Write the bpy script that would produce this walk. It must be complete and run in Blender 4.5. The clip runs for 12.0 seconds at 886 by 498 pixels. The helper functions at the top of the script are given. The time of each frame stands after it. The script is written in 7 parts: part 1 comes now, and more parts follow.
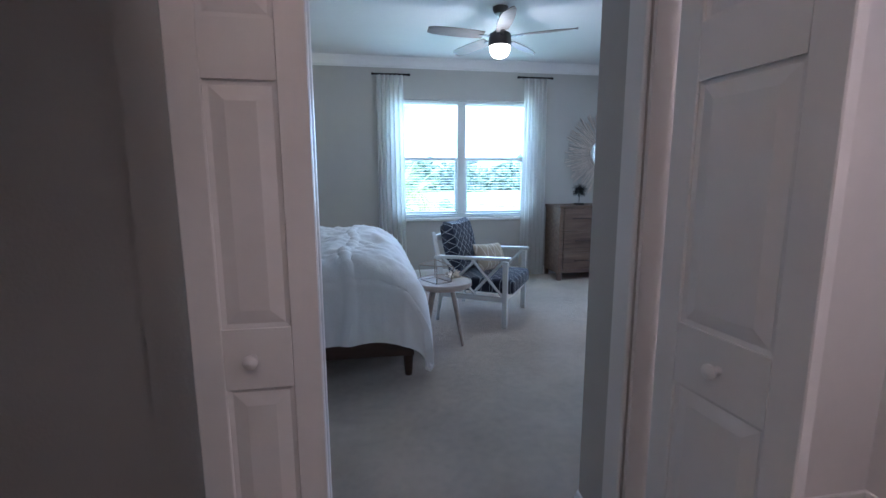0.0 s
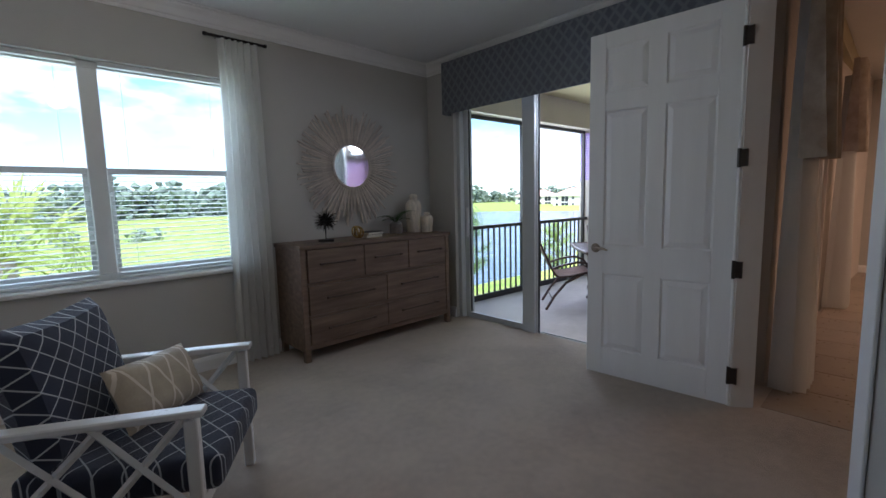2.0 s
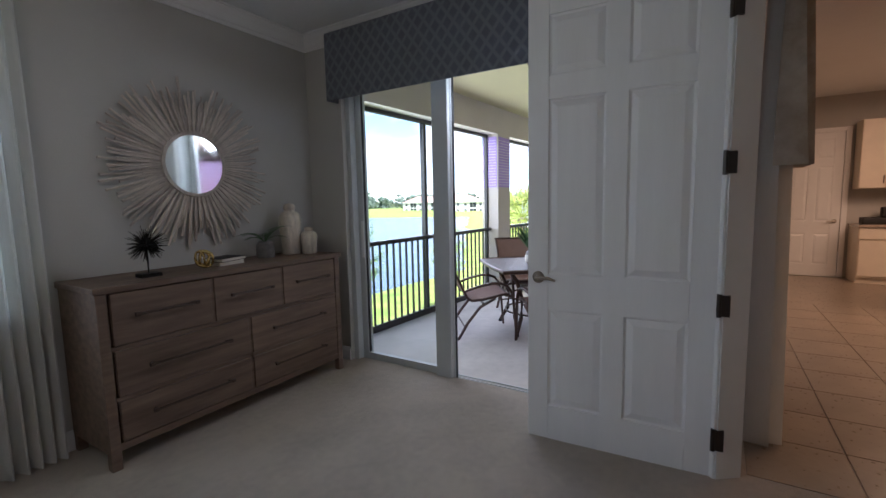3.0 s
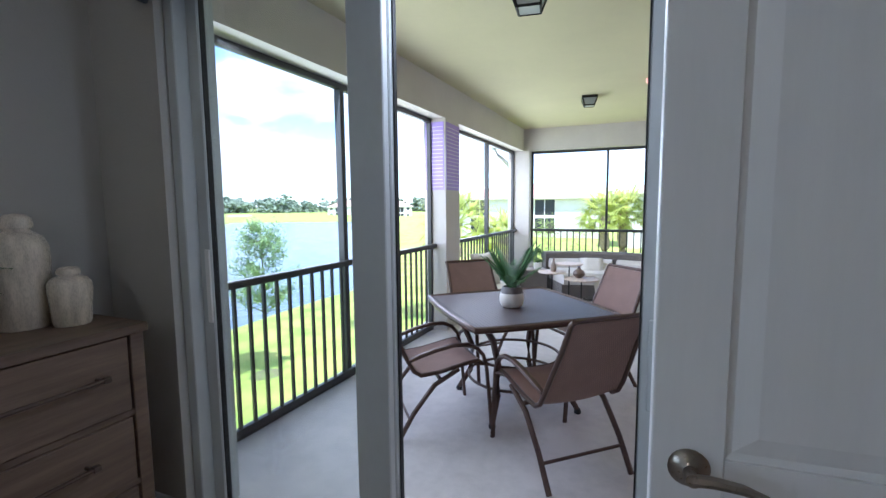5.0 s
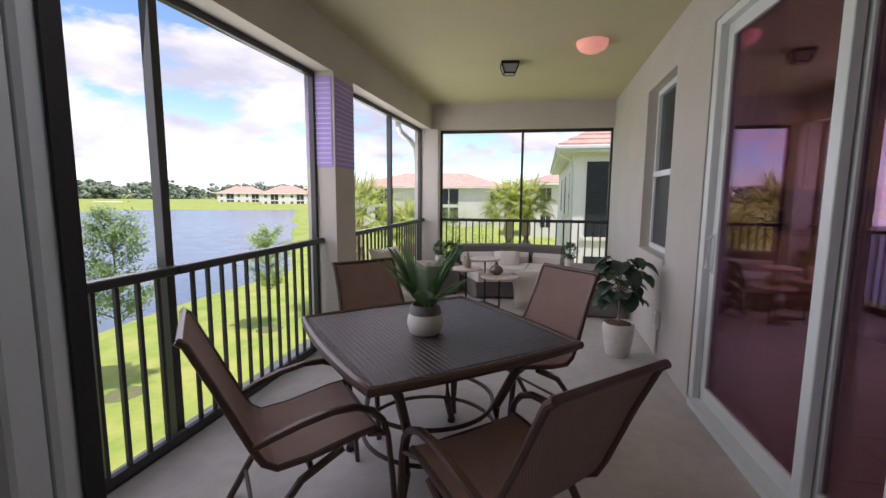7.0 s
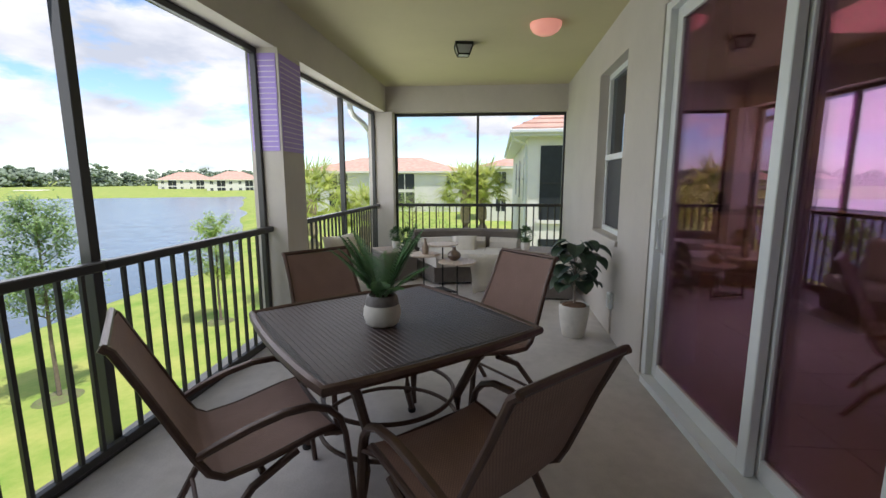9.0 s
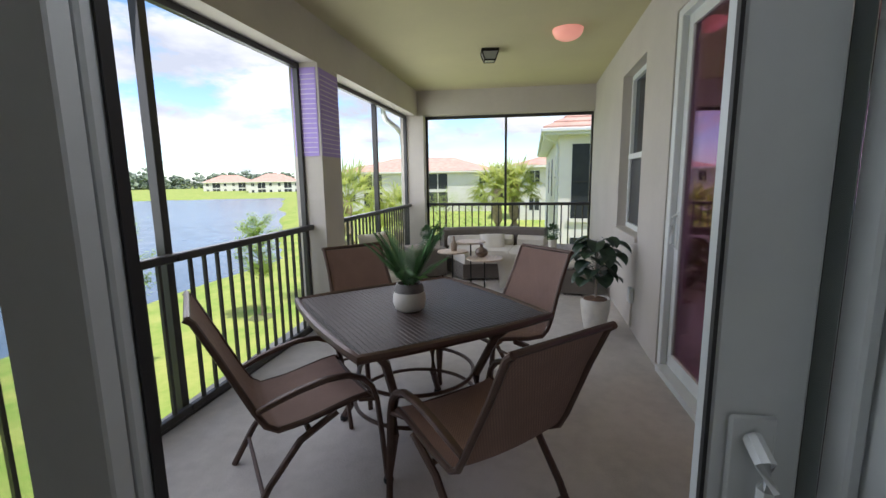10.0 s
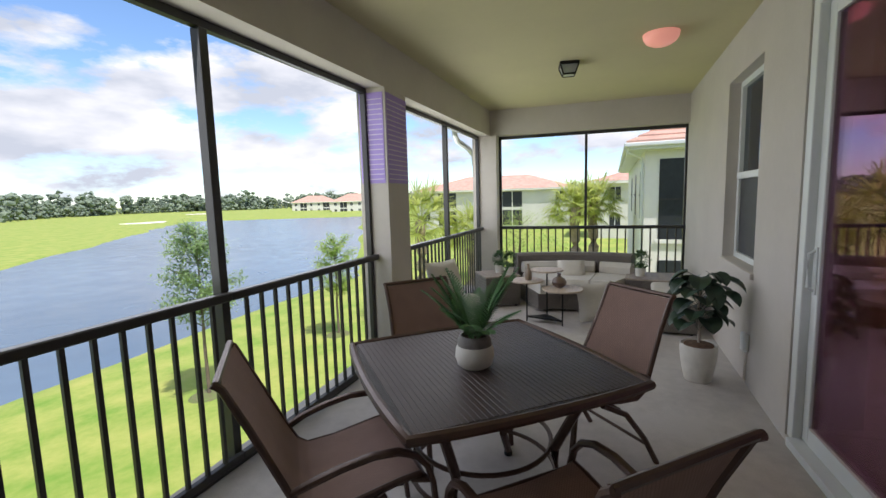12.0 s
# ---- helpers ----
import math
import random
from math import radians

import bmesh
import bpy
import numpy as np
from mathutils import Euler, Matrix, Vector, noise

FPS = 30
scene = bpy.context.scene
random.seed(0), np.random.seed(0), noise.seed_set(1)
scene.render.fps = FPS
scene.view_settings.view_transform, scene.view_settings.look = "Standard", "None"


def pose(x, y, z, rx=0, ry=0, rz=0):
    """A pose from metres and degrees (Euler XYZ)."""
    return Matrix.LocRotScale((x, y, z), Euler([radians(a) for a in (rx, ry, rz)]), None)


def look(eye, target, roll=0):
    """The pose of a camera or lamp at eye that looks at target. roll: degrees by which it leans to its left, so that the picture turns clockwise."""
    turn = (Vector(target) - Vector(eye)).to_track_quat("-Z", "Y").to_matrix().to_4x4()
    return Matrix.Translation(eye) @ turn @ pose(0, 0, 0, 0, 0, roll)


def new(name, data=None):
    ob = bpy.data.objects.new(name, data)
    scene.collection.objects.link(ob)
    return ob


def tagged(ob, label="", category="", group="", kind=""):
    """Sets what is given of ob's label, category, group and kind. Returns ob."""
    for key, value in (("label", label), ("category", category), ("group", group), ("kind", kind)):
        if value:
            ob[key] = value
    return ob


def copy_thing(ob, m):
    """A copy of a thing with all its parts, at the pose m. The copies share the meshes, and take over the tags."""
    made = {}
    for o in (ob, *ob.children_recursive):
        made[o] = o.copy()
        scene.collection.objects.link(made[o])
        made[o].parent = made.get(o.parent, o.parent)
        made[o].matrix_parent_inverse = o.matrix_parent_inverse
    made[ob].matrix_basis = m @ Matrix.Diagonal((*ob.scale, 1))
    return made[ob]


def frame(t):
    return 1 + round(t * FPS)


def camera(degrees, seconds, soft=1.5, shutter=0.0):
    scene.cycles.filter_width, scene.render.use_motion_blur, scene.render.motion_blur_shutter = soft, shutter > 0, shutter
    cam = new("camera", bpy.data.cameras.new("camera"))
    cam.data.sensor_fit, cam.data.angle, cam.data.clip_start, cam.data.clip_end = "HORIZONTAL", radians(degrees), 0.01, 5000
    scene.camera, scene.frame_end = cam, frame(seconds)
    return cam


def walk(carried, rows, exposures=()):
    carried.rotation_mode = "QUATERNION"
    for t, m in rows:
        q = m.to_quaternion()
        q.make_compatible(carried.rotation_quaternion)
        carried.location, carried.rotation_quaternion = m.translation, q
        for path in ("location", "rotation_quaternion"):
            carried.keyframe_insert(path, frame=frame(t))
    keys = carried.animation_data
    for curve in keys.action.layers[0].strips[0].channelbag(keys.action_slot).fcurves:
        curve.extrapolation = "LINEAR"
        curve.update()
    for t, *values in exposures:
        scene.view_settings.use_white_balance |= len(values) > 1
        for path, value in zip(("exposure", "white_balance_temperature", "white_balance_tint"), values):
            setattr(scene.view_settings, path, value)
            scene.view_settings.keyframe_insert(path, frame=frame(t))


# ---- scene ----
cam = camera(90.3, 12.0)
PATH = [
    (0, (0.233, 0.737, 1.301), (0.551, 2.687, 0.992), -0.2),
    (0.5, (0.343, 1.266, 1.292), (0.69, 3.215, 1.014), 0.0),
    (1, (0.478, 1.817, 1.289), (1.242, 3.652, 1.068), -2.5),
    (1.5, (0.698, 2.278, 1.301), (1.831, 3.912, 1.088), -2.6),
    (2, (1.01, 2.706, 1.327), (2.385, 4.14, 1.099), -1.4),
    (2.5, (1.329, 3.105, 1.339), (2.962, 4.241, 1.131), -1.6),
    (2.7, (1.468, 3.237, 1.351), (3.139, 4.315, 1.138), -1.4),
    (4.5, (2.831, 4.167, 1.398), (4.563, 5.147, 1.194), -0.8),
    (5, (3.206, 4.366, 1.397), (5.049, 5.118, 1.202), -0.5),
    (5.5, (3.495, 4.483, 1.387), (5.362, 5.172, 1.19), -0.8),
    (6, (3.758, 4.535, 1.37), (5.632, 5.202, 1.159), -0.7),
    (6.5, (3.985, 4.572, 1.351), (5.893, 5.131, 1.13), -0.5),
    (7, (4.21, 4.644, 1.347), (6.166, 4.983, 1.102), 0.4),
    (7.5, (4.357, 4.68, 1.338), (6.325, 4.909, 1.069), 0.5),
    (9.5, (4.188, 4.615, 1.35), (6.158, 4.758, 1.036), -0.1),
    (10, (4.039, 4.565, 1.358), (5.992, 4.861, 1.045), -0.8),
    (10.5, (4.046, 4.547, 1.392), (5.983, 4.946, 1.096), -1.2),
    (11, (4.204, 4.571, 1.407), (6.12, 5.076, 1.137), -1.4),
    (11.5, (4.343, 4.597, 1.433), (6.244, 5.168, 1.19), -1.6),
    (12, (4.378, 4.605, 1.432), (6.265, 5.226, 1.204), -1.6),
]
EXPOSURES = [
    (0.0, 1.95, 4550, 11), (0.5, 1.92, 4450, 8), (1.0, 1.70, 4800, 12), (1.5, 1.08, 5050, 14), (2.0, 0.92, 5550, 16), (2.5, 0.98, 5700, 17), (2.7, 1.02, 5700, 17),
    (4.5, 1.48, 5200, 15), (5.0, 1.25, 5350, 15), (5.5, 0.86, 5700, 17), (6.0, 0.48, 5950, 19), (6.5, 0.15, 6250, 22), (7.0, 0.05, 6350, 24), (7.5, 0.13, 6350, 22),
    (9.5, 0.0, 6250, 12), (10.0, 0.16, 6200, 14), (10.5, -0.02, 6300, 18), (11.0, 0.0, 6450, 19), (11.5, 0.08, 6550, 20), (12.0, 0.0, 6350, 13),
]
walk(cam, [(t, look(eye, target, roll)) for t, eye, target, roll in PATH], EXPOSURES)

# ---------------------------------------------------------------- world, sun, lamps
SUN_ELEVATION, SUN_AZIMUTH = radians(62), radians(215)
world = bpy.data.worlds.new("world")
scene.world = world
world.use_nodes = True


def make_sky():
    nt = world.node_tree
    n, l = nt.nodes, nt.links
    n.clear()
    out = n.new("ShaderNodeOutputWorld")
    bg = n.new("ShaderNodeBackground")
    sky = n.new("ShaderNodeTexSky")
    sky.sky_type, sky.sun_disc = "NISHITA", False
    sky.sun_elevation, sky.sun_rotation = SUN_ELEVATION, SUN_AZIMUTH
    sky.air_density, sky.dust_density, sky.ozone_density = 1.0, 0.25, 3.0
    deep = n.new("ShaderNodeMix")
    deep.data_type, deep.blend_type = "RGBA", "MULTIPLY"
    deep.inputs["Factor"].default_value = 1.0
    deep.inputs["B"].default_value = (1.25, 1.35, 1.45, 1)
    tc = n.new("ShaderNodeTexCoord")
    mp = n.new("ShaderNodeMapping")
    mp.inputs["Scale"].default_value = (1.0, 1.0, 2.6)
    mp.inputs["Location"].default_value = (0.62, 0.25, 0.1)
    big = n.new("ShaderNodeTexNoise")
    big.inputs["Scale"].default_value, big.inputs["Detail"].default_value, big.inputs["Roughness"].default_value = 3.4, 12.0, 0.56
    ramp = n.new("ShaderNodeValToRGB")
    ramp.color_ramp.elements[0].position, ramp.color_ramp.elements[1].position = 0.45, 0.535
    shade = n.new("ShaderNodeTexNoise")
    shade.inputs["Scale"].default_value, shade.inputs["Detail"].default_value = 5.0, 5.0
    body = n.new("ShaderNodeValToRGB")
    body.color_ramp.elements[0].position, body.color_ramp.elements[1].position = 0.38, 0.62
    body.color_ramp.elements[0].color, body.color_ramp.elements[1].color = (4.4, 4.7, 5.3, 1), (7.4, 7.4, 7.5, 1)
    mix = n.new("ShaderNodeMix")
    mix.data_type = "RGBA"
    l.new(tc.outputs["Generated"], mp.inputs["Vector"])
    l.new(mp.outputs["Vector"], big.inputs["Vector"])
    l.new(mp.outputs["Vector"], shade.inputs["Vector"])
    l.new(big.outputs["Fac"], ramp.inputs["Fac"])
    l.new(shade.outputs["Fac"], body.inputs["Fac"])
    l.new(ramp.outputs["Color"], mix.inputs["Factor"])
    l.new(sky.outputs["Color"], deep.inputs["A"])
    l.new(deep.outputs["Result"], mix.inputs["A"])
    l.new(body.outputs["Color"], mix.inputs["B"])
    l.new(mix.outputs["Result"], bg.inputs["Color"])
    bg.inputs["Strength"].default_value = 0.15
    l.new(bg.outputs["Background"], out.inputs["Surface"])


make_sky()
sun = new("sun", bpy.data.lights.new("sun", "SUN"))
sun.data.energy, sun.data.angle, sun.data.color = 5.0, radians(0.6), (1.0, 0.95, 0.87)
sun.matrix_world = look((0, 0, 40), Vector((0, 0, 40)) - Vector((math.sin(SUN_AZIMUTH) * math.cos(SUN_ELEVATION), math.cos(SUN_AZIMUTH) * math.cos(SUN_ELEVATION), math.sin(SUN_ELEVATION))))


def area_lamp(name, at, to, w, h, watts, colour=(1, 1, 1)):
    d = bpy.data.lights.new(name, "AREA")
    d.shape, d.size, d.size_y, d.energy, d.color = "RECTANGLE", w, h, watts, colour
    ob = new(name, d)
    ob.matrix_world = look(at, to)
    return ob


def point_lamp(name, at, watts, colour, radius=0.06):
    d = bpy.data.lights.new(name, "POINT")
    d.energy, d.color, d.shadow_soft_size = watts, colour, radius
    ob = new(name, d)
    ob.location = at
    return ob


# the sky's light through the bedroom window (an area lamp), and the lamps that burn
area_lamp("window_daylight", (1.45, 6.74, 1.58), (1.45, 0.0, 1.1), 1.75, 1.45, 10, (0.86, 0.93, 1.0))
# strip lamp added high in the slider opening to boost the sky's light
area_lamp("slider_daylight", (4.70, 4.66, 2.16), (2.2, 4.66, 0.7), 0.6, 0.28, 3.9, (0.93, 0.97, 1.0))
point_lamp("fan_lamp", (1.40, 4.73, 2.37), 4.5, (1.0, 0.86, 0.68), 0.07)
point_lamp("bedside_bulb", (-1.25, 5.90, 1.22), 2.0, (1.0, 0.80, 0.50), 0.05)
area_lamp("great_room_light", (8.2, 0.3, 2.86), (8.2, 0.3, 0), 2.6, 2.2, 52, (1.0, 0.60, 0.35))
point_lamp("closet_bulb", (1.55, 0.35, 2.35), 4, (1.0, 0.66, 0.50), 0.08)
point_lamp("hall_bulb", (-0.20, 0.20, 2.55), 4.8, (1.0, 0.58, 0.36), 0.08)
# area lamps added in the open lanai bays to boost the sky's light
area_lamp("lanai_daylight_north", (6.25, 6.55, 1.65), (6.25, 0.0, 0.6), 3.0, 1.35, 20, (0.97, 0.98, 1.0))
area_lamp("lanai_daylight_north_far", (9.70, 6.55, 1.65), (9.70, 0.0, 0.6), 2.8, 1.35, 26, (0.97, 0.98, 1.0))

# ---------------------------------------------------------------- materials
def material(name, colour, rough=0.6, metal=0.0, vary=0.12, scale=6.0, bump=0.0, bump_scale=60.0, fine=0.0, stretch=None, second=None, rnd=0.0, spec=0.5, sheen=0.0, coat=0.0, trans=0.0):
    """A surface with colour that varies at two scales, and fine relief. stretch: axis scales for grain; second: the colour that it drifts to; rnd: change from piece to piece."""
    m = bpy.data.materials.new(name)
    m.use_nodes = True
    nt = m.node_tree
    n, l = nt.nodes, nt.links
    b = n["Principled BSDF"]
    tc = n.new("ShaderNodeTexCoord")
    src = tc.outputs["Object"]
    if stretch:
        mp = n.new("ShaderNodeMapping")
        mp.inputs["Scale"].default_value = stretch
        l.new(src, mp.inputs["Vector"])
        src = mp.outputs["Vector"]
    a = n.new("ShaderNodeTexNoise")
    a.inputs["Scale"].default_value, a.inputs["Detail"].default_value = scale, 5.0
    l.new(src, a.inputs["Vector"])
    f = n.new("ShaderNodeTexNoise")
    f.inputs["Scale"].default_value, f.inputs["Detail"].default_value = scale * 9, 3.0
    l.new(src, f.inputs["Vector"])
    add = n.new("ShaderNodeMath")
    add.operation = "MULTIPLY_ADD"
    add.inputs[1].default_value = 0.35 if not fine else fine
    l.new(f.outputs["Fac"], add.inputs[0])
    l.new(a.outputs["Fac"], add.inputs[2])
    ramp = n.new("ShaderNodeValToRGB")
    lo = second or tuple(c * (1 - vary) for c in colour)
    hi = colour if second else tuple(min(1, c * (1 + vary)) for c in colour)
    ramp.color_ramp.elements[0].position, ramp.color_ramp.elements[1].position = 0.45, 0.90
    ramp.color_ramp.elements[0].color, ramp.color_ramp.elements[1].color = (*lo, 1), (*hi, 1)
    l.new(add.outputs[0], ramp.inputs["Fac"])
    col = ramp.outputs["Color"]
    if rnd:
        oi = n.new("ShaderNodeObjectInfo")
        hs = n.new("ShaderNodeHueSaturation")
        mr = n.new("ShaderNodeMapRange")
        mr.inputs["To Min"].default_value, mr.inputs["To Max"].default_value = 1 - rnd, 1 + rnd
        l.new(oi.outputs["Random"], mr.inputs["Value"])
        l.new(mr.outputs["Result"], hs.inputs["Value"])
        l.new(col, hs.inputs["Color"])
        col = hs.outputs["Color"]
    l.new(col, b.inputs["Base Color"])
    rr = n.new("ShaderNodeMapRange")
    rr.inputs["To Min"].default_value, rr.inputs["To Max"].default_value = max(0.02, rough - 0.08), min(1, rough + 0.08)
    l.new(f.outputs["Fac"], rr.inputs["Value"])
    l.new(rr.outputs["Result"], b.inputs["Roughness"])
    b.inputs["Metallic"].default_value = metal
    b.inputs["Specular IOR Level"].default_value = spec
    b.inputs["Sheen Weight"].default_value = sheen
    b.inputs["Coat Weight"].default_value = coat
    b.inputs["Transmission Weight"].default_value = trans
    if bump:
        bn = n.new("ShaderNodeTexNoise")
        bn.inputs["Scale"].default_value, bn.inputs["Detail"].default_value = bump_scale, 4.0
        l.new(src, bn.inputs["Vector"])
        bu = n.new("ShaderNodeBump")
        bu.inputs["Strength"].default_value, bu.inputs["Distance"].default_value = bump, 0.01
        l.new(bn.outputs["Fac"], bu.inputs["Height"])
        l.new(bu.outputs["Normal"], b.inputs["Normal"])
    return m


def glass_material(name, colour=(0.93, 0.97, 0.96), gloss=0.08, rough=0.0, tint=(1, 1, 1), top=0.30):
    """Thin pane glass: clear, with a mirror sheen that grows at grazing angles."""
    m = bpy.data.materials.new(name)
    m.use_nodes = True
    nt = m.node_tree
    n, l = nt.nodes, nt.links
    n.clear()
    out = n.new("ShaderNodeOutputMaterial")
    tr = n.new("ShaderNodeBsdfTransparent")
    tr.inputs["Color"].default_value = (*colour, 1)
    gl = n.new("ShaderNodeBsdfGlossy")
    gl.inputs["Roughness"].default_value = rough
    gl.inputs["Color"].default_value = (*tint, 1)
    lw = n.new("ShaderNodeLayerWeight")
    lw.inputs["Blend"].default_value = 0.25
    mr = n.new("ShaderNodeMapRange")
    mr.inputs["To Min"].default_value, mr.inputs["To Max"].default_value = gloss, top
    mx = n.new("ShaderNodeMixShader")
    l.new(lw.outputs["Fresnel"], mr.inputs["Value"])
    l.new(mr.outputs["Result"], mx.inputs["Fac"])
    l.new(tr.outputs[0], mx.inputs[1])
    l.new(gl.outputs[0], mx.inputs[2])
    l.new(mx.outputs[0], out.inputs["Surface"])
    return m


def glow_material(name, colour, strength):
    m = bpy.data.materials.new(name)
    m.use_nodes = True
    b = m.node_tree.nodes["Principled BSDF"]
    b.inputs["Base Color"].default_value = (*colour, 1)
    b.inputs["Emission Color"].default_value = (*colour, 1)
    b.inputs["Emission Strength"].default_value = strength
    b.inputs["Roughness"].default_value = 0.4
    return m


M_WALL = material("greige_paint", (0.47, 0.46, 0.43), 0.75, vary=0.03, scale=1.2, bump=0.12, bump_scale=90)
M_CEIL = material("ceiling_paint", (0.74, 0.75, 0.75), 0.85, vary=0.03, scale=1.0, bump=0.25, bump_scale=60)
M_TRIM = material("white_trim_paint", (0.78, 0.78, 0.77), 0.38, vary=0.03, scale=2.0, bump=0.03, bump_scale=40)
M_DOOR = material("white_door_paint", (0.80, 0.80, 0.80), 0.42, vary=0.03, scale=2.0, bump=0.06, bump_scale=120, stretch=(6, 6, 0.6))
M_CARPET = material("beige_carpet", (0.47, 0.405, 0.335), 0.98, vary=0.16, scale=2.2, bump=0.9, bump_scale=420, fine=0.5, spec=0.1, sheen=0.2)
M_TILE = material("travertine_tile", (0.29, 0.235, 0.18), 0.30, vary=0.14, scale=3.0, bump=0.04, bump_scale=30, rnd=0.07)
M_STUCCO = material("cream_stucco", (0.57, 0.525, 0.475), 0.9, vary=0.05, scale=2.0, bump=0.55, bump_scale=140)
M_LCEIL = material("cream_soffit_paint", (0.59, 0.535, 0.35), 0.85, vary=0.04, scale=1.5, bump=0.3, bump_scale=120)
M_DECK = material("grey_concrete", (0.50, 0.465, 0.435), 0.72, vary=0.16, scale=1.6, bump=0.25, bump_scale=90, fine=0.5)
M_BRONZE = material("dark_bronze_aluminium", (0.032, 0.030, 0.029), 0.42, vary=0.2, scale=5, bump=0.05, bump_scale=200)
M_VINYL = material("white_vinyl_frame", (0.72, 0.74, 0.73), 0.35, vary=0.03, scale=3)
# white vinyl with the room-side shade put into its colour
M_SLIDER = material("shaded_white_slider_frame", (0.52, 0.545, 0.545), 0.38, vary=0.05, scale=3, bump=0.03, bump_scale=60)
M_GLASS = glass_material("window_glass", gloss=0.03)
M_SCREEN = glass_material("door_glass", (0.92, 0.95, 0.95), 0.02, top=0.22)
M_LOWE = glass_material("violet_coated_glass", (0.62, 0.61, 0.56), 0.07, tint=(0.96, 0.62, 0.98), top=0.64)
M_GRASS = material("lawn", (0.155, 0.285, 0.03), 0.95, vary=0.3, scale=0.7, bump=0.9, bump_scale=22, fine=0.28, second=(0.38, 0.39, 0.095))
M_LAKE = material("lake_water", (0.10, 0.15, 0.21), 0.24, vary=0.2, scale=0.05, bump=0.55, bump_scale=1.1, spec=0.6)
M_SAND = material("bunker_sand", (0.78, 0.74, 0.64), 0.95, vary=0.06, scale=1)


# ---------------------------------------------------------------- building helpers
def mesh_object(name, bm, mat, smooth=False):
    me = bpy.data.meshes.new(name)
    bmesh.ops.recalc_face_normals(bm, faces=bm.faces)
    bm.to_mesh(me)
    bm.free()
    if smooth:
        me.polygons.foreach_set("use_smooth", [True] * len(me.polygons))
        try:
            me.set_sharp_from_angle(angle=radians(38))
        except AttributeError:
            pass
    for m in (mat if isinstance(mat, (list, tuple)) else [mat]):
        me.materials.append(m)
    return new(name, me)


def part(name, bm, mat, parent, label="", smooth=False):
    """One mesh under a thing or a part; its coordinates are those of its parent."""
    ob = mesh_object(name, bm, mat, smooth)
    ob.parent = parent
    if label:
        ob["label"] = label
    return ob


def thing(name, label, category, at=(0, 0, 0), turn=0.0, group="", kind=""):
    ob = new(name)
    ob.empty_display_size = 0.1
    ob.matrix_world = pose(*at, 0, 0, turn)
    return tagged(ob, label, category, group, kind)


def box(bm, x0, x1, y0, y1, z0, z1, bevel=0.0, mat=0, seg=1):
    m = Matrix.Translation(((x0 + x1) / 2, (y0 + y1) / 2, (z0 + z1) / 2)) @ Matrix.Diagonal((abs(x1 - x0), abs(y1 - y0), abs(z1 - z0), 1))
    vs = bmesh.ops.create_cube(bm, size=1, matrix=m)["verts"]
    es = {e for v in vs for e in v.link_edges}
    fs = {f for v in vs for f in v.link_faces}
    for f in fs:
        f.material_index = mat
    if bevel:
        bmesh.ops.bevel(bm, geom=list(es), offset=bevel, segments=seg, affect="EDGES", profile=0.5)
    return bm


def a_box(x0, x1, y0, y1, z0, z1, bevel=0.0, seg=1):
    return box(bmesh.new(), x0, x1, y0, y1, z0, z1, bevel, 0, seg)


def tilted(bm, m):
    bmesh.ops.transform(bm, matrix=m, verts=bm.verts)
    return bm


def rod(bm, p, q, r, r2=None, n=10):
    """A round bar from p to q, tapering from r to r2."""
    p, q = Vector(p), Vector(q)
    r2 = r if r2 is None else r2
    m = Matrix.Translation((p + q) / 2) @ (q - p).to_track_quat("Z", "Y").to_matrix().to_4x4()
    bmesh.ops.create_cone(bm, cap_ends=True, segments=n, radius1=r, radius2=r2, depth=(q - p).length, matrix=m)
    return bm


def tube(bm, pts, r, n=8, flat=1.0, closed=False):
    """A bar swept along points; flat squeezes it along the second axis."""
    pts = [Vector(p) for p in pts]
    rings = []
    k = len(pts)
    up = Vector((0, 0, 1))
    for i, p in enumerate(pts):
        a, b = (pts[(i - 1) % k], pts[(i + 1) % k]) if closed else (pts[max(0, i - 1)], pts[min(k - 1, i + 1)])
        d = (b - a).normalized()
        u = d.cross(up)
        if u.length < 0.05:
            u = d.cross(Vector((1, 0, 0)))
        u.normalize()
        w = u.cross(d).normalized()
        rr = r[i] if isinstance(r, (list, tuple)) else r
        rings.append([bm.verts.new(p + rr * (math.cos(t) * u + flat * math.sin(t) * w)) for t in (2 * math.pi * j / n for j in range(n))])
    for i in range(k if closed else k - 1):
        a, b = rings[i], rings[(i + 1) % k]
        for j in range(n):
            bm.faces.new((a[j], a[(j + 1) % n], b[(j + 1) % n], b[j]))
    if not closed:
        bm.faces.new(rings[0][::-1])
        bm.faces.new(rings[-1])
    return bm


def lathe(bm, profile, n=24, at=(0, 0, 0), caps=True):
    """Turned shape from (radius, height) pairs."""
    rings = []
    for r, z in profile:
        rings.append([bm.verts.new((at[0] + r * math.cos(2 * math.pi * j / n), at[1] + r * math.sin(2 * math.pi * j / n), at[2] + z)) for j in range(n)])
    for a, b in zip(rings, rings[1:]):
        for j in range(n):
            bm.faces.new((a[j], a[(j + 1) % n], b[(j + 1) % n], b[j]))
    if caps:
        bm.faces.new(rings[0][::-1])
        bm.faces.new(rings[-1])
    return bm


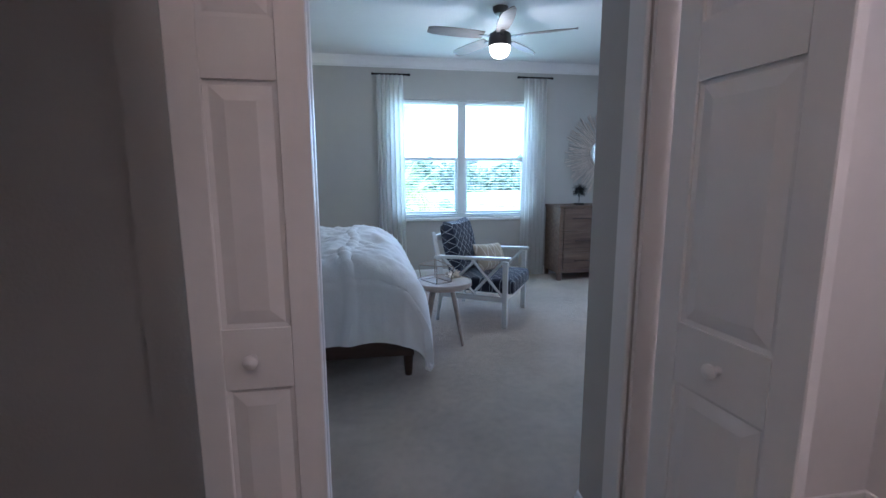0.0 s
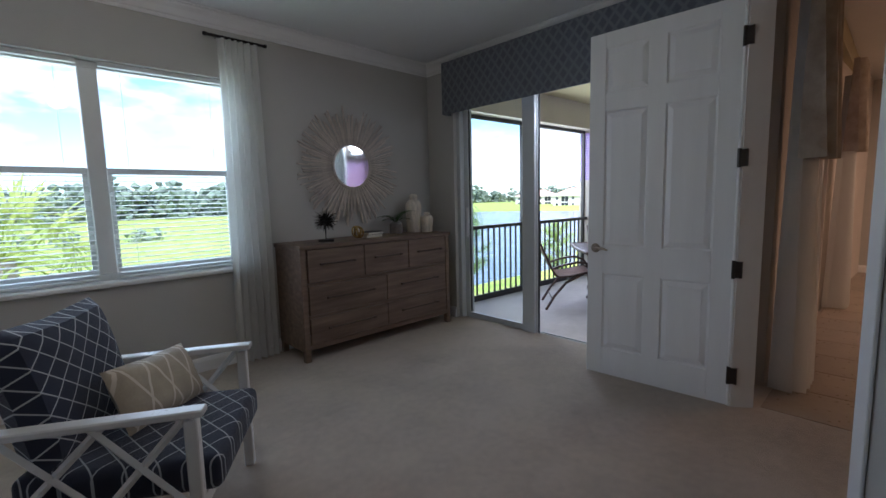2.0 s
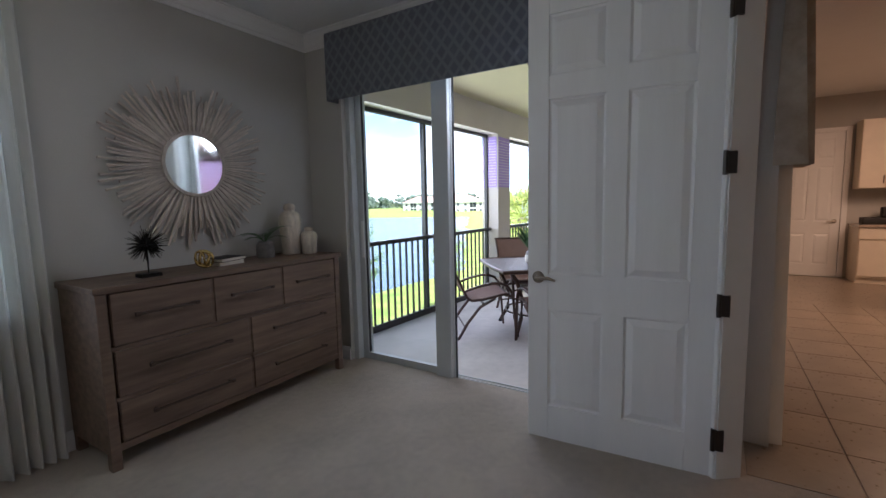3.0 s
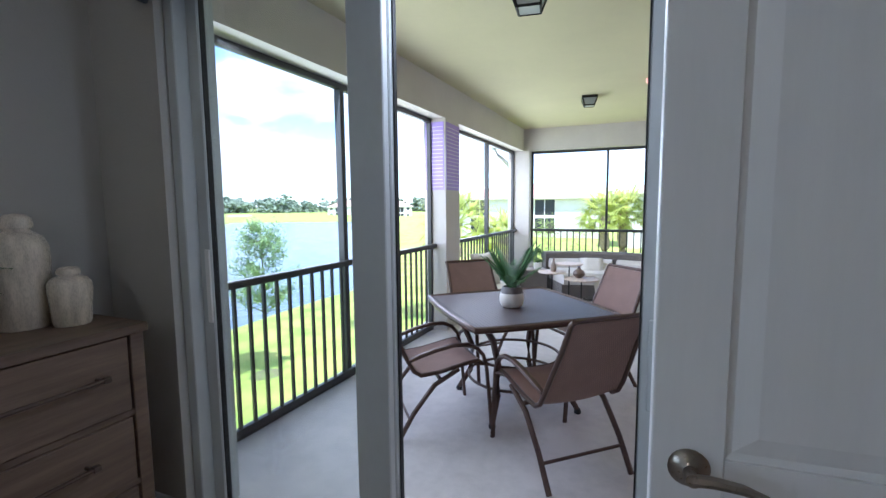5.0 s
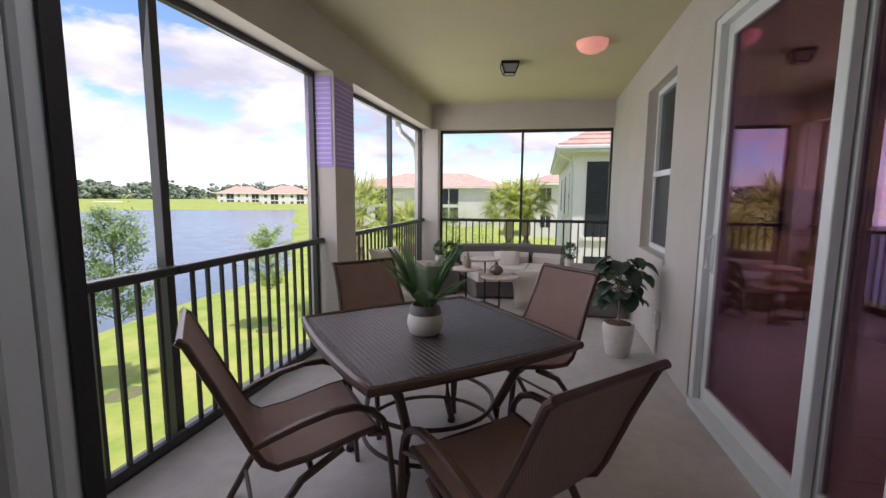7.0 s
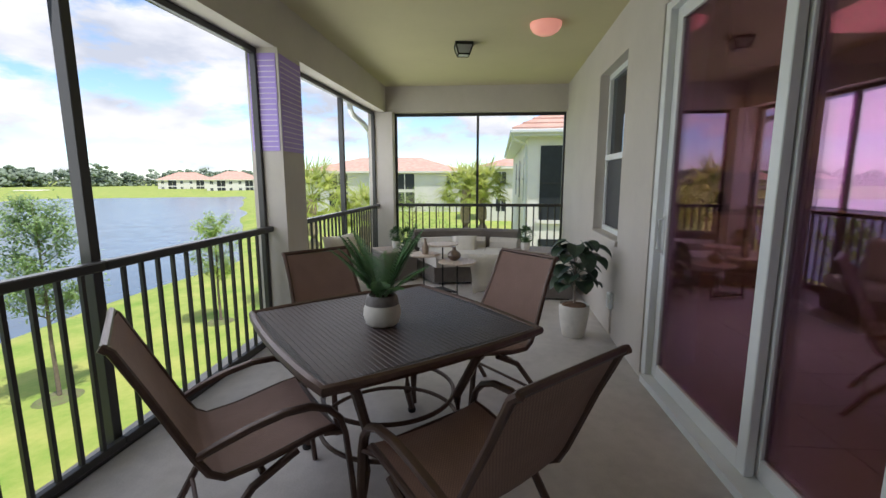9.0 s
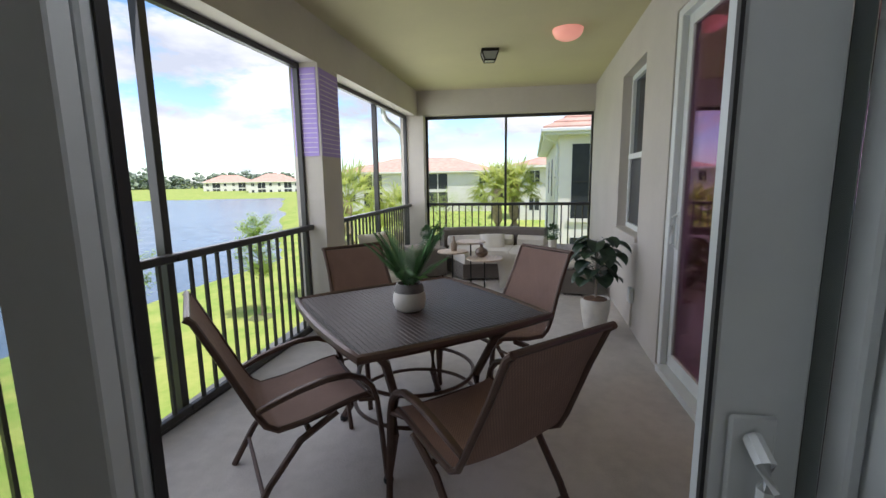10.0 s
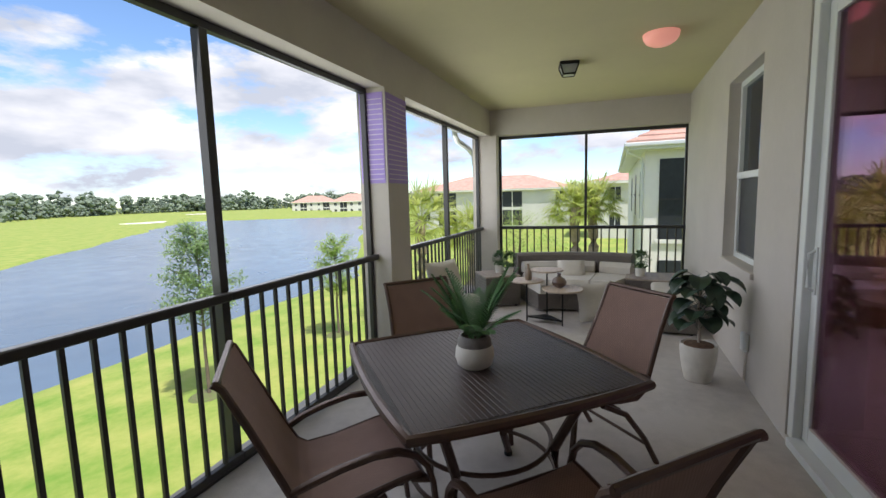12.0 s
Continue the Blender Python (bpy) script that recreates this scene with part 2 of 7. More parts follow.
def grid_surface(bm, nu, nv, fn, thick=0.0):
    """A sheet through fn(u, v), 0..1; with a back layer and closed edges when it has thickness."""
    pts = np.array([[fn(i / nu, j / nv)[:] for j in range(nv + 1)] for i in range(nu + 1)])
    front = [[bm.verts.new(p) for p in row] for row in pts]
    for i in range(nu):
        for j in range(nv):
            bm.faces.new((front[i][j], front[i + 1][j], front[i + 1][j + 1], front[i][j + 1]))
    if thick:
        nrm = np.cross(np.gradient(pts, axis=0), np.gradient(pts, axis=1))
        nrm /= np.maximum(np.linalg.norm(nrm, axis=2, keepdims=True), 1e-9)
        back = [[bm.verts.new(p) for p in row] for row in pts - thick * nrm]
        for i in range(nu):
            for j in range(nv):
                bm.faces.new((back[i][j], back[i][j + 1], back[i + 1][j + 1], back[i + 1][j]))
        edge = [(i, 0) for i in range(nu)] + [(nu, j) for j in range(nv)] + [(i, nv) for i in range(nu, 0, -1)] + [(0, j) for j in range(nv, 0, -1)]
        for (a, b), (c, d) in zip(edge, edge[1:] + edge[:1]):
            bm.faces.new((front[a][b], back[a][b], back[c][d], front[c][d]))
    return bm


def pillow_mesh(w, h, d, n=12, puff=0.55):
    """A stuffed cushion in its own plane (x wide, z high), with pinched corners."""
    bm = bmesh.new()
    for s in (1, -1):
        def fn(u, v, s=s):
            x, z = 2 * u - 1, 2 * v - 1
            f = max(0.0, (1 - x ** 4) * (1 - z ** 4)) ** puff
            pin = 1 - 0.07 * (1 - abs(x)) * abs(z) - 0.05 * (1 - abs(z)) * abs(x)
            return Vector((x * w / 2 * pin, s * d / 2 * f + 0.006 * noise.noise((x * 2.1, z * 2.3, s)) * f, z * h / 2 * pin))
        grid_surface(bm, n, n, fn)
    bmesh.ops.remove_doubles(bm, verts=bm.verts, dist=0.0008)
    return bm


def wall(name, along, u0, u1, p0, p1, z0, z1, mat, holes=()):
    """A wall along x or y from u0 to u1, p0 to p1 thick, with openings (u0, u1, z0, z1) through it."""
    bm = bmesh.new()

    def put(a, b, c, d):
        if b - a > 1e-4 and d - c > 1e-4:
            box(bm, *((a, b, p0, p1) if along == "x" else (p0, p1, a, b)), c, d)
    at = u0
    for a, b, c, d in sorted(holes):
        put(at, a, z0, z1)
        put(a, b, z0, c)
        put(a, b, d, z1)
        at = b
    put(at, u1, z0, z1)
    return tagged(mesh_object(name, bm, mat), kind="structure")


def slab(name, x0, x1, y0, y1, z0, z1, mat, label="", category=""):
    return tagged(mesh_object(name, a_box(x0, x1, y0, y1, z0, z1), mat), label, category, kind="structure")

# ---------------------------------------------------------------- the structure
BED_Z, LANAI_Z, CEIL, LCEIL = 0.0, -0.03, 2.79, 2.74
WIN = (0.54, 2.36, 0.80, 2.31)
slab("floor_bedroom", -2.9, 4.56, -1.2, 6.7, -0.25, 0.0, M_CARPET, "beige cut-pile carpet with worn traffic marks", "carpet")
slab("ceiling_bedroom", -2.9, 4.7, -1.2, 6.7, CEIL, CEIL + 0.2, M_CEIL)
wall("wall_north", "x", -1.52, 4.46, 6.50, 6.70, 0, CEIL, M_WALL, [WIN])
wall("wall_east", "y", 3.36, 6.70, 4.46, 4.60, 0, CEIL, M_WALL, [(4.14, 6.10, 0, 2.44)])
wall("wall_west", "y", 2.28, 6.70, -1.64, -1.52, 0, CEIL, M_WALL)
wall("wall_south_west", "x", -1.52, -0.24, 2.28, 2.40, 0, CEIL, M_WALL)
wall("wall_south", "x", 1.307, 2.90, 2.33, 2.446, 0, CEIL, M_WALL)
wall("wall_hall_east", "y", -0.5, 2.167, 0.992, 1.10, 0, CEIL, M_WALL, [(0.13, 1.889, 0, 2.10)])
mesh = tilted(a_box(0.0, 0.421, -0.11, 0.0, 0, CEIL), pose(0.992, 2.167, 0, 0, 0, 41.5))
tagged(mesh_object("wall_hall_corner", mesh, M_WALL), kind="structure")
# unseen near stretch is closed to keep the hall bulb off the closet
wall("wall_hall_west", "y", -0.5, 2.28, -0.36, -0.24, 0, CEIL, M_WALL, [(0.95, 1.96, 0, 2.45)])
wall("wall_hall_south", "x", -0.36, 1.10, -0.62, -0.5, 0, CEIL, M_WALL)
wall("wall_closet_back", "y", -0.5, 2.28, -1.12, -1.0, 0, CEIL, M_WALL)
wall("wall_closet_north", "x", -1.0, -0.36, 1.98, 2.09, 0, CEIL, M_WALL)
wall("wall_closet_south", "x", -1.0, -0.36, -0.5, -0.38, 0, CEIL, M_WALL)
wall("wall_store_back", "y", -0.5, 2.28, 2.1, 2.2, 0, CEIL, M_TRIM)
wall("wall_store_north", "x", 1.10, 2.1, 2.0, 2.1, 0, CEIL, M_TRIM)
wall("wall_store_south", "x", 1.10, 2.1, -0.5, -0.4, 0, CEIL, M_TRIM)

# the great room behind the open door
slab("floor_great_room", 3.3, 11.3, -4.0, 3.25, -0.25, -0.004, M_TILE)
slab("ceiling_great_room", 3.3, 12.0, -4.0, 3.49, 2.95, 3.1, M_CEIL)
PSL = (5.05, 7.32, 0.0, 2.42)
wall("wall_great_north", "x", 4.60, 7.40, 3.29, 3.49, -0.25, 2.95, M_STUCCO, [PSL])


def skewed(ob, x=7.40, y=3.49):
    """Turn a piece about three degrees round its kink, to fit the camera's view."""
    ob.matrix_basis = Matrix.Translation((x, y, 0)) @ pose(0, 0, 0, 0, 0, -2.9) @ Matrix.Translation((-x, -y, 0)) @ ob.matrix_basis
    return ob


skewed(wall("wall_great_north_east", "x", 7.40, 11.6, 3.29, 3.49, -0.25, 2.95, M_STUCCO, [(8.08, 9.06, 0.83, 2.375)]))
wall("wall_great_east", "y", -4.0, 3.29, 11.25, 11.4, 0, 2.95, M_WALL)
wall("wall_great_south", "x", 3.3, 11.4, -4.15, -4.0, 0, 2.95, M_WALL)
wall("wall_great_west", "y", -4.0, 2.20, 3.22, 3.34, 0, 2.95, M_WALL)

# the lanai
slab("floor_lanai", 4.60, 11.42, 3.20, 6.60, -0.35, LANAI_Z, M_DECK, "grey brushed concrete lanai floor", "floor")
slab("ceiling_lanai", 4.60, 11.5, 3.20, 6.66, LCEIL, LCEIL + 0.2, M_LCEIL)
wall("wall_lanai_west", "y", 3.49, 6.70, 4.60, 4.72, -0.35, LCEIL, M_STUCCO, [(3.49, 6.10, -0.04, 2.44)])
skewed(wall("beam_north", "x", 4.70, 8.02, 6.20, 6.46, 2.36, LCEIL, M_STUCCO), 8.02, 6.20)
skewed(wall("beam_north_east", "x", 8.02, 11.42, 6.20, 6.46, 2.36, LCEIL, M_STUCCO), 8.02, 6.20)
wall("beam_east", "y", 3.20, 6.05, 11.20, 11.46, 2.36, LCEIL, M_STUCCO)
wall("column_middle", "x", 7.80, 8.24, 6.20, 6.46, LANAI_Z, 2.36, M_STUCCO)
wall("column_corner", "x", 11.12, 11.46, 5.93, 6.30, LANAI_Z, 2.36, M_STUCCO)


# the angled wall with the bedroom's door opening
DIAG = pose(2.72, 2.34, 0, 0, 0, 37.0)
bm = bmesh.new()
box(bm, 0.0, 0.70, -0.12, 0.0, 0, CEIL)
box(bm, 1.72, 1.86, -0.12, 0.0, 0, CEIL)
box(bm, 0.70, 1.72, -0.12, 0.0, 2.47, CEIL)
tagged(mesh_object("wall_angled", tilted(bm, DIAG), M_WALL), kind="structure")
bm = bmesh.new()
for u in (0.70, 1.70):
    box(bm, u, u + 0.02, -0.125, 0.005, 0, 2.47)
    box(bm, u - 0.05 if u < 1 else u + 0.005, u + 0.015 if u < 1 else u + 0.075, 0.003, 0.02, 0, 2.53, 0.004)
box(bm, 0.72, 1.70, -0.125, 0.005, 2.45, 2.47)
box(bm, 0.65, 1.775, 0.003, 0.02, 2.47, 2.54, 0.004)
tagged(mesh_object("trim_bedroom_door", tilted(bm, DIAG), M_TRIM), kind="structure")


def profile_run(name, pts, section, mat):
    """A moulding of one section (out, up) along a line of plan points; out is to the left of the run."""
    bm = bmesh.new()
    k = len(pts)
    rows = []
    for i, p in enumerate(pts):
        p = Vector(p)
        dirs = []
        if i > 0:
            dirs.append((p - Vector(pts[i - 1])).normalized())
        if i < k - 1:
            dirs.append((Vector(pts[i + 1]) - p).normalized())
        nrm = [Vector((-d.y, d.x)) for d in dirs]
        m = sum(nrm, Vector((0, 0)))
        m.normalize()
        m = m / max(0.3, m.dot(nrm[0]))
        rows.append([bm.verts.new((p.x + m.x * o, p.y + m.y * o, z)) for o, z in section])
    n = len(section)
    for a, b in zip(rows, rows[1:]):
        for j in range(n):
            bm.faces.new((a[j], a[(j + 1) % n], b[(j + 1) % n], b[j]))
    bm.faces.new(rows[0])
    bm.faces.new(rows[-1][::-1])
    return tagged(mesh_object(name, bm, mat), kind="structure")


CROWN = [(0.0, CEIL - 0.115), (0.012, CEIL - 0.115), (0.018, CEIL - 0.095), (0.030, CEIL - 0.088), (0.052, CEIL - 0.050), (0.078, CEIL - 0.026), (0.084, CEIL - 0.012), (0.100, CEIL - 0.010), (0.100, CEIL - 0.001), (0.0, CEIL - 0.001)]
profile_run("trim_crown", [(4.46, 3.46), (4.46, 6.50), (-1.52, 6.50), (-1.52, 2.40)], CROWN, M_TRIM)
BASE = [(0.0, 0.0), (0.014, 0.0), (0.014, 0.085), (0.010, 0.10), (0.006, 0.112), (0.0, 0.115)]
profile_run("baseboard_north", [(4.46, 6.105), (4.46, 6.50), (-1.52, 6.50), (-1.52, 2.40), (-0.245, 2.40)], BASE, M_TRIM)
profile_run("baseboard_south", [(0.992, 1.985), (0.992, 2.167), (1.307, 2.446), (2.86, 2.446)], [(o, z) for o, z in BASE], M_TRIM)

# window of the bedroom: sill, frame, sashes, panes
def bedroom_window():
    x0, x1, z0, z1 = WIN
    xm = 1.44
    w = thing("window_1", "white vinyl twin single-hung window with blinds", "window", (0, 0, 0), kind="structure")
    bm = bmesh.new()
    box(bm, x0, x0 + 0.045, 6.60, 6.68, z0, z1)
    box(bm, x1 - 0.045, x1, 6.60, 6.68, z0, z1)
    box(bm, x0 + 0.045, x1 - 0.045, 6.60, 6.68, z1 - 0.045, z1)
    box(bm, x0 + 0.045, x1 - 0.045, 6.60, 6.68, z0, z0 + 0.05)
    box(bm, xm - 0.055, xm + 0.055, 6.59, 6.68, z0 + 0.05, z1 - 0.045, 0.006)
    part("window_frame", bm, M_VINYL, w)
    part("window_sill", a_box(x0 - 0.03, x1 + 0.03, 6.46, 6.60, z0 - 0.03, z0 + 0.004, 0.008), M_TRIM, w)
    zm = 1.575
    for a, b in ((x0 + 0.045, xm - 0.055), (xm + 0.055, x1 - 0.045)):
        bm = bmesh.new()
        box(bm, a, b, 6.615, 6.655, zm - 0.022, zm + 0.022, 0.004)
        for q in (a, b - 0.03):
            box(bm, q, q + 0.03, 6.625, 6.65, z0 + 0.05, zm - 0.022)
        box(bm, a + 0.03, b - 0.03, 6.625, 6.65, z0 + 0.05, z0 + 0.085)
        part("sash", bm, M_VINYL, w)
        for c, d in ((z0 + 0.085, zm - 0.022), (zm + 0.022, z1 - 0.045)):
            p = part("pane", a_box(a + 0.002, b - 0.002, 6.636, 6.640, c, d), M_GLASS, w)
            p.visible_shadow = False
    bl = thing("window_blind", "white horizontal slat blind with tilted slats", "blind", (0, 0, 0))
    sl = None
    for a, b in ((x0 + 0.05, xm - 0.058), (xm + 0.058, x1 - 0.05)):
        part("head_rail", a_box(a, b, 6.545, 6.585, z1 - 0.035, z1 - 0.002, 0.003), M_VINYL, bl)
        part("bottom_rail", a_box(a, b, 6.55, 6.58, z0 + 0.012, z0 + 0.03, 0.003), M_VINYL, bl)
        me = None
        z = z0 + 0.055
        while z < zm - 0.03:
            if me is None:
                ob = part("slat", tilted(a_box(a, b, -0.012, 0.012, -0.0009, 0.0009), pose(0, 6.565, 0, 14, 0, 0)), M_VINYL, bl)
                me = ob.data
            else:
                ob = new("slat", me)
                ob.parent = bl
            ob.location = (0, 0, z)
            z += 0.034
        bm = bmesh.new()
        for q in (a + 0.12, b - 0.12):
            rod(bm, (q, 6.565, z0 + 0.03), (q, 6.565, z1 - 0.03), 0.0012, n=5)
        part("ladder_cord", bm, M_VINYL, bl)


bedroom_window()


# the bedroom's sliding glass door, its middle leaf pushed aside
def glass_leaf(name, label, y0, y1, x, z0, z1, glass, stile=0.075, handle=None):
    t = thing(name, label, "sliding door", (x, (y0 + y1) / 2, z0))
    h, w = z1 - z0, (y1 - y0) / 2
    for s in (-1, 1):
        part("stile", a_box(-0.022, 0.022, min(s * w, s * (w - stile)), max(s * w, s * (w - stile)), 0, h, 0.005), M_SLIDER, t)
    part("top_rail", a_box(-0.021, 0.021, -w + stile, w - stile, h - 0.08, h), M_SLIDER, t)
    part("bottom_rail", a_box(-0.021, 0.021, -w + stile, w - stile, 0, 0.07), M_SLIDER, t)
    p = part("pane", a_box(-0.004, 0.004, -w + stile, w - stile, 0.07, h - 0.08), glass, t)
    p.visible_shadow = False
    bm = bmesh.new()
    for s in (-1, 1):
        box(bm, -0.012, 0.012, s * (w - stile) - 0.004, s * (w - stile) + 0.004, 0.07, h - 0.08)
    part("gasket", bm, M_BLACK, t, "black rubber gasket")
    if handle:
        sx, hy = handle
        bm = bmesh.new()
        box(bm, -0.030, -0.022, hy - 0.028, hy + 0.028, 0.795, 1.075, 0.004)
        tube(bm, [(-0.028, hy, 0.825), (-0.062, hy, 0.84), (-0.070, hy, 0.865), (-0.070, hy, 1.005), (-0.062, hy, 1.03), (-0.028, hy, 1.045)], 0.012, 8)
        box(bm, 0.022, 0.060, hy - 0.014, hy + 0.014, 0.80, 1.085, 0.012)
        part("weatherstrip", a_box(-0.0215, -0.012, w - 0.001, w + 0.004, 0, h), M_BLACK, t, "black rubber weatherstrip")
        part("handle", bm, M_SLIDER, t, "white pull handle", True)
    return t


M_BLACK = material("black_rubber", (0.012, 0.012, 0.013), 0.6, vary=0.2)
SY0, SY1, SZ1 = 4.15, 6.10, 2.44
glass_leaf("sliding_door_fixed", "fixed white-framed glass leaf of the sliding door", 5.11, 6.06, 4.585, -0.015, SZ1 - 0.05, M_SCREEN, 0.07, None)
glass_leaf("sliding_door_open", "white-framed glass leaf pushed open, with pull handle", 3.50, 4.308, 4.631, -0.015, SZ1 - 0.05, M_SCREEN, 0.112, (-1, 0.355))
glass_leaf("sliding_door_rear", "white-framed glass leaf behind the open one", 3.50, 4.22, 4.684, -0.015, SZ1 - 0.05, M_SCREEN, 0.085, None)
bm = bmesh.new()
box(bm, 4.50, 4.70, SY1 - 0.05, SY1, 0, SZ1, 0.004)
box(bm, 4.50, 4.608, SY0 - 0.008, SY0 + 0.012, 0, SZ1, 0.004)
box(bm, 4.560, 4.604, SY0 + 0.012, SY0 + 0.030, 0, SZ1, 0.004)
box(bm, 4.50, 4.70, SY0, SY1 - 0.05, SZ1 - 0.05, SZ1)
box(bm, 4.49, 4.72, SY0 - 0.64, SY1 - 0.05, -0.05, -0.034)
for x in (4.52, 4.567, 4.618, 4.665):
    box(bm, x - 0.005, x + 0.005, SY0, SY1 - 0.05, -0.034, -0.018)
box(bm, 4.525, 4.562, 5.115, 5.255, -0.018, SZ1 - 0.05, 0.004)
tagged(mesh_object("door_frame_slider", bm, M_SLIDER), "white vinyl sliding door frame with floor tracks", "door frame", kind="structure")
tagged(mesh_object("trim_gasket", a_box(4.584, 4.606, 5.104, 5.1085, -0.018, SZ1 - 0.05), M_BLACK), "black rubber seal on the slider mullion", "seal", kind="structure")
bm = bmesh.new()
box(bm, 4.558, 4.572, 5.995, 6.025, 0.90, 1.22, 0.004)
tagged(mesh_object("door_latch", bm, M_TRIM), "white latch strip on the slider jamb", "latch")

# ---------------------------------------------------------------- panelled doors
M_NICKEL = material("brushed_nickel", (0.34, 0.30, 0.26), 0.30, 1.0, vary=0.08, scale=20)
M_HINGE = material("dark_bronze_hinge", (0.06, 0.05, 0.045), 0.35, 0.9, vary=0.1)


def panel_field(x0, x1, z0, z1, depth):
    """A raised field with sloping margins, on both faces of a door."""
    bm = bmesh.new()
    m, e = 0.012, 0.034
    for s in (-1, 1):
        ring = []
        for off, y in ((0.0, depth * 0.55), (m, depth * 0.38), (m + e, depth * 0.92)):
            ring.append([bm.verts.new(v) for v in ((x0 + off, s * y, z0 + off), (x1 - off, s * y, z0 + off), (x1 - off, s * y, z1 - off), (x0 + off, s * y, z1 - off))])
        for a, b in zip(ring, ring[1:]):
            for j in range(4):
                bm.faces.new((a[j], a[(j + 1) % 4], b[(j + 1) % 4], b[j]))
        bm.faces.new(ring[-1])
    return bm


def panel_door(name, label, w, h, rows, cols, at, turn, thick=0.036, mat=None, stile=0.115, kind="", category="door"):
    """A moulded door, hinged at x = 0: stiles and rails round raised panels. rows: (z0, z1) of the panels."""
    mat = mat or M_DOOR
    d = thing(name, label, category, at, turn, kind=kind)
    half = thick / 2
    gap = stile * 0.9
    cw = (w - 2 * stile - gap * (cols - 1)) / cols
    xs = [(stile + i * (cw + gap), stile + i * (cw + gap) + cw) for i in range(cols)]
    bm = bmesh.new()
    box(bm, 0, stile, -half, half, 0, h, 0.003)
    box(bm, w - stile, w, -half, half, 0, h, 0.003)
    zs = [0.0] + [z for r in rows for z in r] + [h]
    for a, b in zip(zs[0::2], zs[1::2]):
        box(bm, stile, w - stile, -half + 0.0005, half - 0.0005, a, b)
    for a, b in zip(xs, xs[1:]):
        for r in rows:
            box(bm, a[1], b[0], -half + 0.0007, half - 0.0007, r[0], r[1])
    part("slab", bm, mat, d)
    for x0, x1 in xs:
        for z0, z1 in rows:
            part("panel", panel_field(x0, x1, z0, z1, half), mat, d)
    return d


def lever_set(d, x, z, s, mat, flip=1):
    """Rose and curved lever on the face s of a door."""
    y = 0.018 * s
    bm = bmesh.new()
    tilted(lathe(bm, [(0.0, 0), (0.033, 0.0), (0.034, 0.004), (0.030, 0.010), (0.018, 0.014), (0.012, 0.018), (0.012, 0.045), (0.0, 0.047)], 20), Matrix.Translation((x, y, z)) @ Matrix.Rotation(radians(-90 * s), 4, "X"))
    tube(bm, [(x, y + 0.040 * s, z), (x - flip * 0.03, y + 0.045 * s, z + 0.004), (x - flip * 0.07, y + 0.046 * s, z + 0.001), (x - flip * 0.105, y + 0.044 * s, z - 0.010)], [0.011, 0.010, 0.009, 0.006], 8)
    part("lever_handle", bm, mat, d, "satin nickel lever handle", True)


ROWS6 = [(0.20, 0.76), (0.96, 1.90), (2.02, 2.33)]
door = panel_door("bedroom_door", "white six-panel door standing open beside the sliding door", 0.915, 2.43, ROWS6, 2, (4.107, 3.395, 0.0), 93.2)
lever_set(door, 0.855, 0.94, 1, M_NICKEL, 1)
lever_set(door, 0.855, 0.94, -1, M_NICKEL, 1)
for z in (0.20, 0.86, 1.52, 2.20):
    bm = bmesh.new()
    rod(bm, (-0.008, 0.034, z - 0.055), (-0.008, 0.034, z + 0.055), 0.011, n=8)
    box(bm, -0.004, 0.0, -0.018, 0.016, z - 0.05, z + 0.05)
    box(bm, -0.052, -0.010, 0.018, 0.040, z - 0.05, z + 0.05)
    part("hinge", bm, M_HINGE, door, "dark bronze hinge")

LEAF_ROWS = [(0.20, 0.775), (0.93, 1.515), (1.645, 1.93)]


def bifold_leaf(name, label, w, at, turn, knob_x=None, side=-1):
    d = panel_door(name, label, w, 2.03, LEAF_ROWS, 1, at, turn, 0.032, M_TRIM, 0.072, category="closet door")
    if knob_x is not None:
        bm = lathe(bmesh.new(), [(0.0, 0), (0.011, 0), (0.008, 0.008), (0.009, 0.014), (0.017, 0.022), (0.018, 0.030), (0.012, 0.036), (0.0, 0.038)], 16)
        tilted(bm, Matrix.Translation((knob_x, side * 0.016, 0.855)) @ Matrix.Rotation(radians(-90 * side), 4, "X"))
        part("knob", bm, M_TRIM, d, "small white round knob", True)
    return d


bifold_leaf("bifold_door", "white panelled bifold closet leaf folded open, with knob", 0.305, (-0.205, 1.85, 0.012), 0.0, 0.14, -1)
bifold_leaf("bifold_door", "white panelled bifold closet leaf folded behind its mate", 0.305, (-0.205, 1.905, 0.012), 1.0)
bifold_leaf("bifold_door", "white panelled bifold closet leaf ajar, with knob", 0.39, (1.007, 1.78, 0.012), 275.3, 0.20, -1)
bifold_leaf("bifold_door", "white panelled bifold closet leaf folded against the jamb", 0.36, (1.054, 1.83, 0.012), 273.0)

bm = bmesh.new()
box(bm, 0.974, 0.990, 1.889, 1.979, 0, 2.19, 0.005)
box(bm, 0.994, 1.10, 1.874, 1.889, 0, 2.10)
box(bm, 0.994, 1.10, 0.13, 0.145, 0, 2.10)
box(bm, 0.994, 1.10, 0.145, 1.874, 2.085, 2.10)
box(bm, 0.974, 0.990, 0.05, 1.889, 2.10, 2.19, 0.005)
box(bm, 0.974, 0.990, 0.05, 0.13, 0, 2.10, 0.005)
tagged(mesh_object("trim_closet_casing", bm, M_TRIM), kind="structure")
bm = bmesh.new()
box(bm, -0.238, -0.222, 1.962, 2.04, 0, 2.52, 0.005)
box(bm, -0.238, -0.222, -0.08, 0.0, 0, 2.52, 0.005)
box(bm, -0.238, -0.222, 0.0, 1.962, 2.45, 2.52, 0.005)
tagged(mesh_object("trim_closet_casing_west", bm, M_TRIM), kind="structure")
